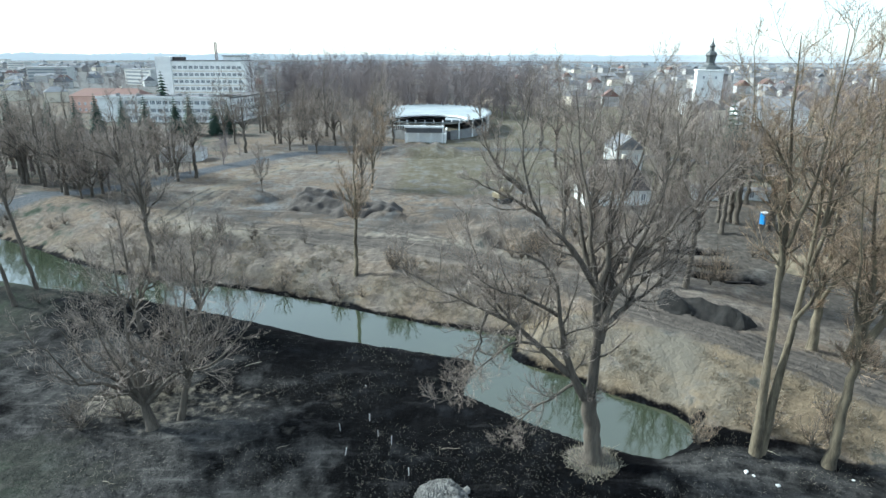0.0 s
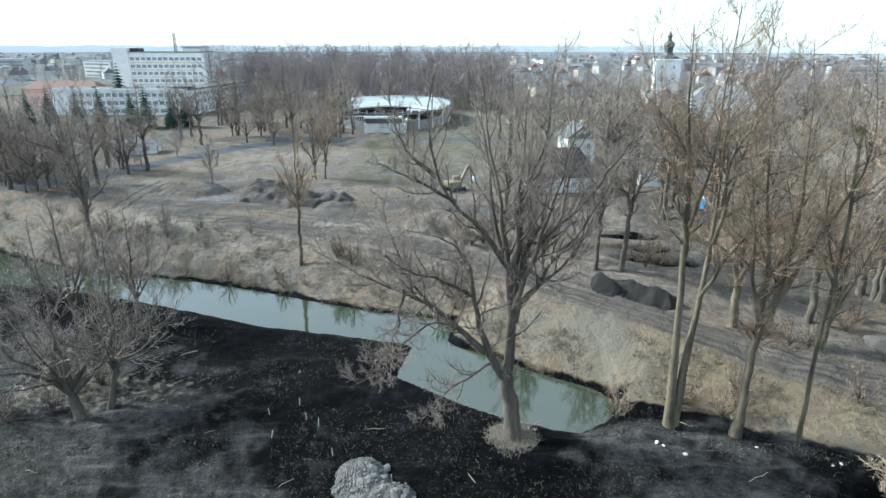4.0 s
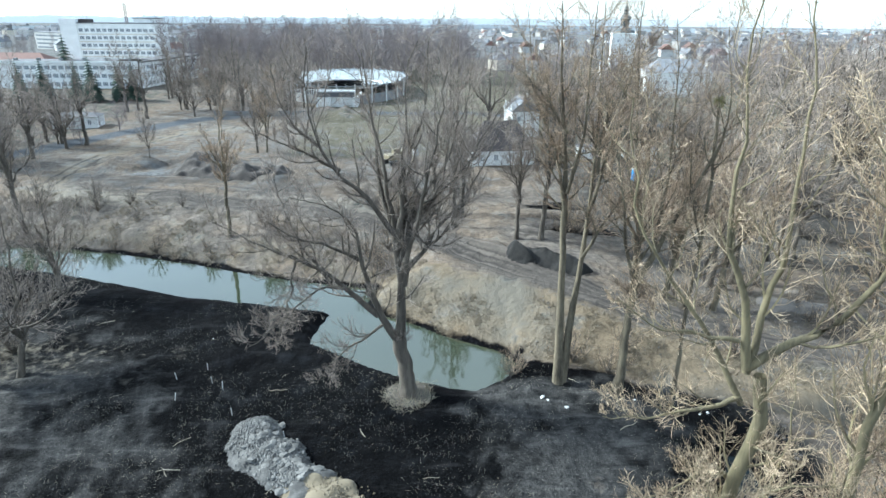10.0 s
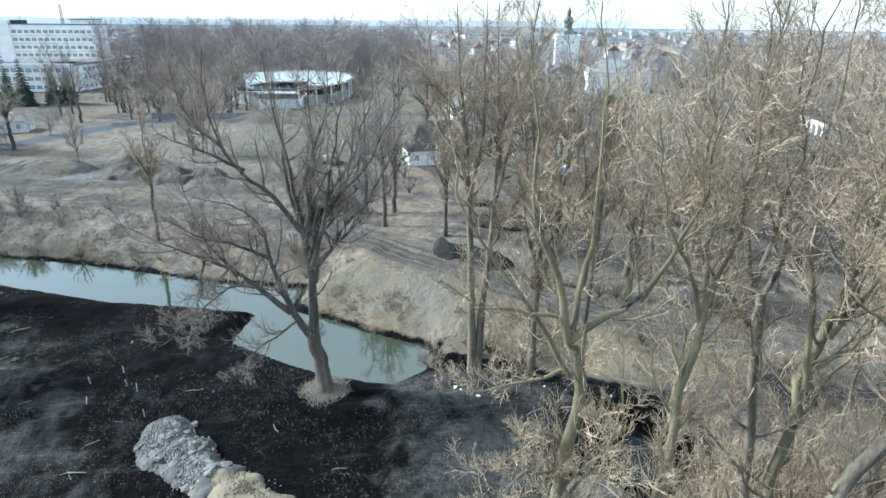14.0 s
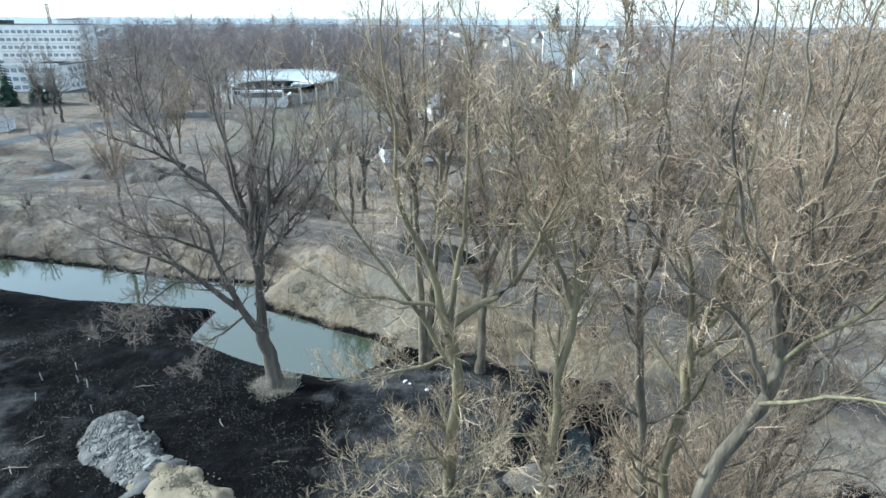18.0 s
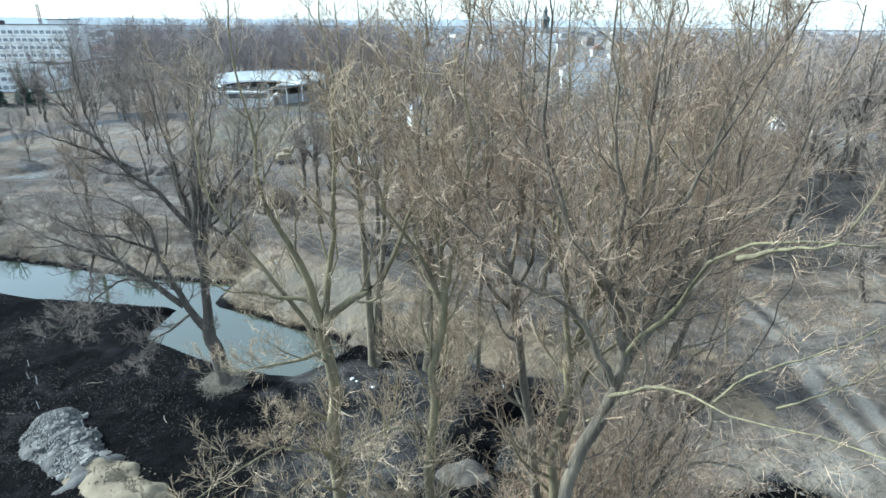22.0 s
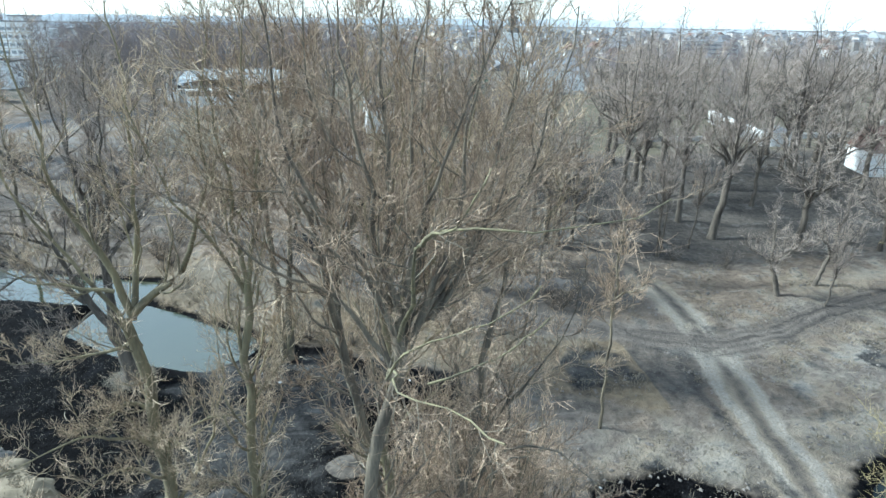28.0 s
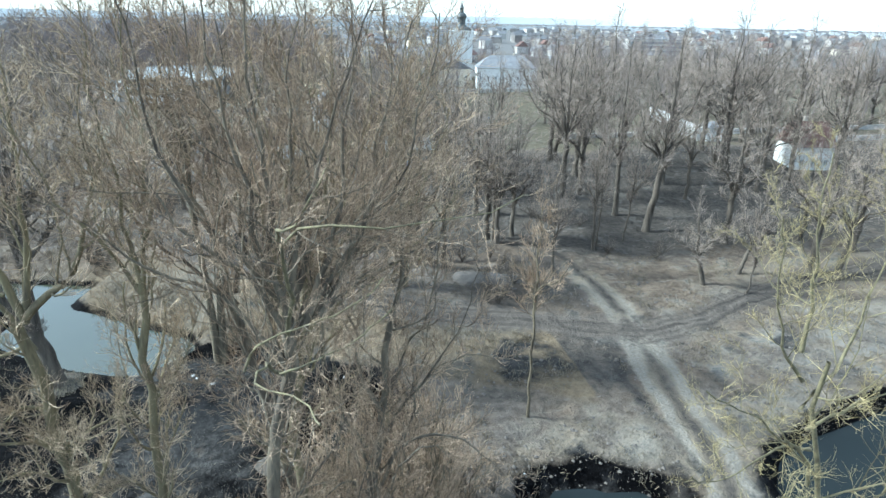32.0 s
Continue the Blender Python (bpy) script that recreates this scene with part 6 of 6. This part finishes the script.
def stone_mesh(seed, material):
    rng = np.random.default_rng(seed)
    bm = bmesh.new()
    bmesh.ops.create_icosphere(bm, subdivisions=1, radius=1)
    for v in bm.verts:
        v.co *= 0.7 + 0.5 * rng.random()
        v.co.z *= 0.6
    return mesh_bm("stone", bm, material)


def heap(name, cx, cy, line, half, height, material, label, seed, ragged=0.6):
    """A long heap of loose stuff along a line of two or more points."""
    n = 60
    xs, ys = np.meshgrid(np.linspace(min(p[0] for p in line) - half - 1, max(p[0] for p in line) + half + 1, n), np.linspace(min(p[1] for p in line) - half - 1, max(p[1] for p in line) + half + 1, n))
    d = line_dist(xs, ys, line)[0] + (value_noise(xs, ys, 1.6, seed) - 0.5) * half * ragged
    g = land(xs, ys)
    top = height * np.clip(1 - (d / half) ** 2, 0, 1) * (0.6 + 0.55 * value_noise(xs, ys, 2.2, seed + 1)) + (0.25 * (value_noise(xs, ys, 0.95, seed + 2) - 0.5) + 0.16 * (value_noise(xs, ys, 0.45, seed + 3) - 0.5)) * np.clip(height, 0.3, 1.2) * (d < half * 0.95)
    z = np.where(d < half * 1.05, g + top, g - 0.6)
    i, j = np.meshgrid(np.arange(n - 1), np.arange(n - 1))
    k = (j * n + i).ravel()
    t = thing(name, cx, cy, gz(cx, cy), 0, label, "heap")
    v = np.stack([xs.ravel() - cx, ys.ravel() - cy, z.ravel() - gz(cx, cy)], 1)
    part("mound", mesh_np("mound", v, np.stack([k, k + 1, k + n + 1, k + n], 1), material, material not in (RUBBLE, PEAT)), None, t)
    return t


def heap_top(line, half, height, seed, x, y):
    d = line_dist(x, y, line)[0] + (value_noise(x, y, 1.6, seed) - 0.5) * half
    return land(x, y) + height * np.clip(1 - (d / half) ** 2, 0, 1) * (0.6 + 0.55 * value_noise(x, y, 2.2, seed + 1))


LINE = [(-0.6, 36.6), (3.4, 31.6)]
pile = heap("rubble_heap", 1, 34.5, LINE, 2.15, 0.8, RUBBLE, "long heap of pale broken concrete rubble", 3, 1.0)
stones = [stone_mesh(s, RUBBLE) for s in range(5)]
rng = np.random.default_rng(3)
for i in range(290):
    s, o = rng.random(), rng.normal() * 0.9
    x, y = LINE[0][0] + s * 4.4 + o * 0.78, LINE[0][1] - s * 5.6 + o * 0.62
    if line_dist(x, y, LINE)[0] > 2.2:
        x, y = LINE[0][0] + s * 4.4, LINE[0][1] - s * 5.6
    r = 0.08 + 0.34 * rng.random() ** 3
    o = part("stone", stones[i % 5], None, pile)
    o.matrix_local = pose(x - 1, y - 34.5, float(heap_top(LINE, 2.15, 0.8, 3, x, y)) - gz(1, 34.5) + r * 0.1, rng.uniform(-20, 20), rng.uniform(-20, 20), rng.uniform(0, 360)) @ Matrix.Diagonal((r * 1.2, r, r, 1))
heap("sand_heap", 6.5, 29.5, [(4.6, 31.2), (12, 24.5)], 1.7, 0.75, SAND, "long ridge of pale yellow sand behind the rubble", 9, 1.1)
heap("earth_heap", 29.5, 66, [(26.4, 67.8), (32.4, 64.4)], 1.9, 1.6, PEAT, "dark heap of dug earth beside the dirt road", 12, 0.7)
heap("earth_heap", -22, 111, [(-29, 113.5), (-21, 110.5), (-15, 110.2)], 4.0, 2.1, SOIL_DARK, "broad heap of dark earth on the plateau", 15, 0.6)
heap("brush_heap", 57, 57, [(54, 57.5), (60, 56)], 1.6, 0.7, SOIL_GREY, "low heap of grey rubble beyond the road", 21)
heap("earth_heap", 54.3, 87, [(51, 87), (58, 87)], 3.4, 1.6, SAND, "heap of yellowish sand between park trees", 24)
heap("straw_ring", 11.5, 42.2, [(11.3, 41.9), (11.7, 42.1)], 1.9, 0.22, STRAW_DARK, "ring of dry straw round the willow's foot", 27, 0.6)
heap("straw_patch", 32, 27.3, [(31.4, 27.3), (32.6, 27.4)], 1.4, 0.4, STRAW_DARK, "tussock of dry straw beside the pool", 29, 0.3)
paper = [stone_mesh(40 + s, PAPER) for s in range(3)]
for i, (x, y, r) in enumerate(((25.4, 39.4, 0.34), (23.5, 40.7, 0.36), (23.9, 40.3, 0.22), (31.9, 40.5, 0.2), (36.6, 37.8, 0.2), (37.4, 38.0, 0.25), (-9, 53, 0.15), (-57, 64, 0.5), (-55.5, 63, 0.4), (38.4, 58.9, 0.2), (50, 22.8, 0.2))):
    b = new("litter", paper[i % 3])
    b.matrix_world = pose(x, y, gz(x, y) + r * 0.25, 0, 0, i * 50) @ Matrix.Diagonal((r * 0.8, r * 0.5, r * 0.45, 1))
    tagged(b, "crumpled white litter lying on the burnt ground", "litter", "litter")


def stalks(name, n, place, height, radius, lean, material, label, seed):
    """Thousands of thin stalks, joined."""
    rng = np.random.default_rng(seed)
    xy = []
    while sum(len(q) for q in xy) < n:
        xy.append(place(rng))
    xy = np.concatenate(xy)[:n]
    b = np.stack([xy[:, 0], xy[:, 1], land(xy[:, 0], xy[:, 1]) - 0.04], 1)
    h = rng.uniform(*height, len(b))
    a, q = rng.uniform(0, 6.28, len(b)), np.abs(rng.normal(size=len(b))) * lean
    d = np.stack([np.cos(a) * np.sin(q), np.sin(a) * np.sin(q), np.cos(q)], 1)
    P = np.stack([b, b + d * h[:, None] * 0.6, b + d * h[:, None] + np.stack([np.cos(a), np.sin(a), -0.5 * np.ones(len(a))], 1) * h[:, None] * 0.15], 1)
    P[:, 1:, 2] = np.maximum(P[:, 1:, 2], b[:, None, 2] + 0.06)
    R = np.repeat(rng.uniform(0.7, 1.3, len(b))[:, None] * radius, 3, 1) * np.array([1, 0.8, 0.4])
    return tagged(new(name, mesh_np(name, *tubes(P, R, 3), material)), label, "stalks", kind="stuff")


def on_burnt(rng):
    p = np.stack([rng.uniform(-32, 44, 4000), rng.uniform(14, 70, 4000)], 1)
    f = np.interp(p[:, 0], [q[0] for q in FOOT], [q[1] for q in FOOT])
    d, w = line_dist(p[:, 0], p[:, 1], CANAL, True)
    keep = (p[:, 1] < f - 1) & ~w & (d > 1.0) & (value_noise(p[:, 0], p[:, 1], 4, 9) + 0.35 * rng.random(len(p)) > 0.68)
    return p[keep]


def on_bank(rng):
    p = np.stack([rng.uniform(-60, 60, 4000), rng.uniform(40, 100, 4000)], 1)
    f = np.interp(p[:, 0], [q[0] for q in FOOT], [q[1] for q in FOOT])
    d, w = line_dist(p[:, 0], p[:, 1], CANAL, True)
    keep = (p[:, 1] > f) & ~w & (p[:, 1] < f + 17) & (line_dist(p[:, 0], p[:, 1], ROAD)[0] > 3.5) & (value_noise(p[:, 0], p[:, 1], 3, 10) > 0.45)
    return p[keep]


def on_meadow(rng):
    p = np.stack([rng.uniform(40, 100, 4000), rng.uniform(8, 62, 4000)], 1)
    keep = (line_dist(p[:, 0], p[:, 1], TRACK)[0] > 2.5) & (line_dist(p[:, 0], p[:, 1], ROAD)[0] > 3) & (line_dist(p[:, 0], p[:, 1], SPUR)[0] > 2) & (value_noise(p[:, 0], p[:, 1], 5, 12) > 0.48)
    return p[keep]


def tufted(place, n, wide):
    """Places in small clumps."""
    def f(rng):
        p = place(rng)
        q = np.repeat(p, n, 0)
        return q + rng.normal(size=q.shape) * wide
    return f


def round_foot(rng):
    a, r = rng.uniform(0, 6.28, 500), rng.uniform(0.5, 2.3, 500)
    return np.stack([11.5 + r * np.cos(a), 42.0 + r * np.sin(a)], 1)


stalks("straw_litter", 1500, round_foot, (0.2, 0.7), 0.014, 1.5, STRAW, "loose straw scattered round the foot of the willow", 58)
stalks("burnt_stalks", 11000, on_burnt, (0.12, 0.5), 0.0065, 1.4, STRAW, "scattered pale unburnt reed stalks on black ground", 51)
stalks("burnt_tufts", 2400, tufted(on_burnt, 10, 0.35), (0.2, 0.6), 0.012, 0.9, STRAW_DARK, "half-burnt grass tufts", 57)
stalks("charred_stubble", 6000, on_burnt, (0.1, 0.35), 0.016, 0.9, CHAR, "charred black grass stubble", 52)
stalks("bank_grass", 11000, tufted(on_bank, 12, 0.25), (0.25, 0.7), 0.022, 0.7, GRASS_DRY, "tufts of dry brown grass on the canal bank", 53)
stalks("meadow_grass", 11000, tufted(on_meadow, 12, 0.3), (0.25, 0.7), 0.018, 0.8, GRASS_DRY, "tufts of dry tan grass beside the track", 54)


def clods(name, n, place, size, material, label, seed, top=land):
    """Loose clods and stones, joined."""
    rng = np.random.default_rng(seed)
    xy = []
    while sum(len(q) for q in xy) < n:
        xy.append(place(rng))
    xy = np.concatenate(xy)[:n]
    r = size[0] + (size[1] - size[0]) * rng.random(n) ** 3
    unit6 = np.array([(1, 0, 0), (0, 1, 0), (-1, 0, 0), (0, -1, 0), (0, 0, 0.7), (0, 0, -0.5)])
    v = unit6[None] * r[:, None, None] * rng.uniform(0.6, 1.3, (n, 6, 1))
    v = v + np.stack([xy[:, 0], xy[:, 1], top(xy[:, 0], xy[:, 1]) + r * 0.15], 1)[:, None]
    f = np.array([(0, 1, 4), (1, 2, 4), (2, 3, 4), (3, 0, 4), (1, 0, 5), (2, 1, 5), (3, 2, 5), (0, 3, 5)])
    f = (np.arange(n)[:, None, None] * 6 + f[None]).reshape(-1, 3)
    return tagged(new(name, mesh_np(name, v.reshape(-1, 3), f, material)), label, "clods", kind="stuff")


def on_plateau(rng):
    p = np.stack([rng.uniform(-58, 40, 3000), rng.uniform(80, 125, 3000)], 1)
    return p[(value_noise(p[:, 0], p[:, 1], 8, 14) > 0.5)]


clods("bank_clods", 1800, on_bank, (0.04, 0.18), SOIL_GREY, "loose clods of soil on the bank", 71)
clods("bank_stones", 1000, on_bank, (0.03, 0.15), SAND, "pale stones and clods on the bank", 72)
clods("plateau_clods", 3000, on_plateau, (0.04, 0.22), SOIL_GREY, "grey clods of earth on the plateau", 73)
clods("meadow_clods", 4000, on_meadow, (0.05, 0.25), SOIL_GREY, "clods and stones in the dry grass", 74)
def on_heap(rng):
    u, o = rng.uniform(-0.3, 1, 600), rng.normal(size=600) * 0.9
    p = np.stack([LINE[0][0] + u * 4.2 + o * 0.78, LINE[0][1] - u * 5.3 + o * 0.62], 1)
    return p[line_dist(p[:, 0], p[:, 1], LINE)[0] + (value_noise(p[:, 0], p[:, 1], 1.6, 3) - 0.5) * 2.15 < 2.25]


clods("rubble_chips", 8500, on_heap, (0.03, 0.19), RUBBLE, "broken concrete chips lying over the rubble heap", 76, lambda x, y: heap_top(LINE, 2.15, 0.8, 3, x, y))
def on_sand(rng):
    u, o = rng.random(400), rng.normal(size=400) * 0.7
    return np.stack([4.6 + u * 7.4 + o * 0.67, 31.2 - u * 6.7 + o * 0.74], 1)


clods("sand_lumps", 1500, on_sand, (0.03, 0.14), SAND, "loose lumps of pale sand over the ridge", 77, lambda x, y: heap_top([(4.6, 31.2), (12, 24.5)], 1.7, 0.75, 9, x, y))
clods("burnt_clods", 2500, on_burnt, (0.03, 0.16), CHAR, "charred lumps on the burnt ground", 75)

# shrubs


def shrub_model(name, x, y, h, spread, seed, twig, label):
    rng = np.random.default_rng(seed)
    limbs = [([(0, 0, 0), (0.05, 0, 0.1), (0.1, 0.05, h * 0.9)], 0.05, 0.02)]
    for q in fan(rng, (0, 0, 0.05), h, 9, spread):
        limbs.append((q, 0.045, 0.015))
    return add_tree(name, x, y, limbs, seed, label, [(6, 0.1, 0.4, 35, 0.15, 0.12, 4, 0.6, 0.016, 3), (4, 0.1, 0.5, 35, 0.12, 0.15, 2, 0.7, 0.014, 3)], BARK_DARK, twig, "shrubs", bushy=True)


SHRUBS = [shrub_model("shrub", 6.5, 70.5, 3.4, 2.0, 301, TWIG, "bare reddish shrub on the canal bank"), shrub_model("shrub", 10.5, 85, 4.5, 2.2, 302, TWIG, "tall bare reddish shrub by the road"),
          shrub_model("shrub", -40, 95, 3.8, 2.6, 303, TWIG_GREY, "bare grey shrub on the bank crest")]
rng = np.random.default_rng(31)
for n, x0, x1, y0, y1, which in ((9, 4.5, 9, 68, 84, 0), (8, 8, 15, 82, 92, 1), (16, -52, -8, 88, 95, 2), (9, -40, -6, 76.5, 82, 0), (9, 24, 50, 66, 92, 1), (20, 42, 62, 45, 64, 0),
                                 (16, 60, 100, 58, 84, 2), (22, -100, -62, 92, 130, 2), (12, -70, -40, 60, 74, 2), (6, -36, -28, 44, 52, 2), (5, 12, 24, 92, 108, 1), (8, 20, 33, 44, 47, 0), (22, 34, 47, 13, 25, 1), (6, 22, 33, 8, 16, 0)):
    for i in range(n):
        x, y = rng.uniform(x0, x1), rng.uniform(y0, y1)
        if line_dist(x, y, CANAL, True)[1] or line_dist(x, y, ROAD)[0] < 3.2 or line_dist(x, y, TRACK)[0] < 3:
            continue
        c = copy_thing(SHRUBS[which], pose(x, y, gz(x, y) - 0.05, 0, 0, rng.uniform(0, 360)))
        k = rng.uniform(0.5, 1.15)
        c.scale = (k, k, k)
thicket = add_tree("willow_thicket", 36.0, 15.2, [([(0, 0, 0), (0.05, 0, 0.4), (0.2, 0.1, 7.4)], 0.06, 0.02)] + [(q, 0.055, 0.015) for q in fan(np.random.default_rng(311), (0, 0, 0.1), 9.0, 13, 2.4, 0.2)], 311,
                   "thicket of thin brown willow shoots below a big willow", [(7, 0.12, 0.34, 32, 0.22, 0.14, 5, 0.5, 0.011, 3), (6, 0.1, 0.5, 34, 0.18, 0.16, 3, 0.6, 0.0085, 3), (4, 0.1, 0.5, 34, 0.14, 0.16, 2, 0.7, 0.007, 3)], BARK, TWIG_RED, "willow thicket", bushy=True)
for i, (x, y, k) in enumerate(((38.3, 17.0, 1.55), (34.6, 17.4, 1.2), (32.4, 16.8, 0.9), (40.2, 18.8, 1.5), (37.0, 20.2, 1.3), (38.6, 13.4, 1.25), (34.0, 12.2, 1.0), (41.8, 16.4, 1.3), (39.4, 15.2, 1.6), (42.4, 19.6, 1.1))):
    c = copy_thing(thicket, pose(x, y, gz(x, y) - 0.05, 0, 0, 75 * i))
    c.scale = (k, k, k)
rng = np.random.default_rng(6)
stick = mesh_np("fallen_branch", *tubes(np.array([[(0, 0, 0.05), (0.5, 0.05, 0.12), (1.0, -0.04, 0.1), (1.5, 0.1, 0.06)]]), np.array([[0.028, 0.025, 0.022, 0.012]]), 5), STRAW, True)
for i in range(34):
    p = on_burnt(rng)[0] if i > 3 else ((-6.4, 32.5), (-1, 43), (8, 36.5), (29, 36))[i]
    b = new("fallen_branch", stick)
    b.matrix_world = pose(p[0], p[1], gz(p[0], p[1]), 0, rng.uniform(-10, 5), rng.uniform(0, 360)) @ Matrix.Diagonal((rng.uniform(0.5, 1.4),) * 3 + (1,))
    tagged(b, "pale barkless fallen branch on burnt ground", "branch", "fallen branches")

# survey stakes on the burnt ground
stake = mesh_bm("stake", boxes((-0.022, 0.022, -0.022, 0.022, -0.2, 0.7), (-0.026, 0.026, -0.026, 0.026, 0.7, 0.82)), PAPER)
for i, (x, y) in enumerate(((-10.1, 45.4), (-7.7, 46.9), (-5.3, 43.4), (-3.5, 39.7), (1.6, 36.2), (-6.6, 44.6), (-9.0, 41.8))):
    b = new("survey_stake", stake)
    b.matrix_world = pose(x, y, gz(x, y), 6 - 3 * i, 4 * (i % 3) - 4, 40 * i)
    tagged(b, "thin white wooden stake standing in burnt ground", "stake", "survey stakes")

# mistletoe in the crowns
MISTLETOE = mat("mistletoe", (0.10, 0.11, 0.03), (0.22, 0.21, 0.06), 3, 0.8, 0, 20)
for i, (x, y, z, r) in enumerate(((36.2, 42.6, 26.0, 0.42),)):
    rng = np.random.default_rng(60 + i)
    d = unit(rng.normal(size=(420, 3)))
    P = np.stack([d * 0.02, d * r * 0.6 * rng.uniform(0.3, 1, (420, 1)), (d + 0.3 * rng.normal(size=d.shape)) * r], 1)
    b = new("mistletoe", mesh_np("mistletoe", *tubes(P, np.full((420, 3), 0.007), 3), MISTLETOE))
    b.location = (x, y, z)
    tagged(b, "round olive-green mistletoe clump in a bare crown", "mistletoe", "mistletoe", "stuff")


# ---- far hills at the horizon ----


def far_ridge(label, radius, low, high, colour, strength, seed):
    n = 2400
    a = np.linspace(0, 2 * np.pi, n, endpoint=False)
    top = low + (high - low) * (0.4 * value_noise(a * 40, a * 0, 1.7, seed) + 0.25 * value_noise(a * 40, a * 0, 0.4, seed + 1) + 0.35 * value_noise(a * 40, a * 0, 0.06, seed + 2))
    v = np.concatenate([np.stack([radius * np.cos(a), radius * np.sin(a), np.full(n, -15.0)], 1), np.stack([radius * np.cos(a), radius * np.sin(a), top], 1)])
    i = np.arange(n)
    # haze is painted in: one flat blue-grey colour that also glows
    m = bpy.data.materials.new("haze_glow")
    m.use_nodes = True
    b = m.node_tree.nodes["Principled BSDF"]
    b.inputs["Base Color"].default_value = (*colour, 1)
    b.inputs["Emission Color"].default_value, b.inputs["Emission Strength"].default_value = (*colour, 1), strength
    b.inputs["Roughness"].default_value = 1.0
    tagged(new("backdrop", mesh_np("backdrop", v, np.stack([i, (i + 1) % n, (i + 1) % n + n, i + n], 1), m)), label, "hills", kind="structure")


far_ridge("backdrop of wooded hills with pale blue haze painted in", 2600, 18, 36, (0.52, 0.555, 0.575), 0.17, 3)
far_ridge("backdrop of woods with blue-grey haze painted in", 1500, 2, 22, (0.34, 0.365, 0.38), 0.13, 5)
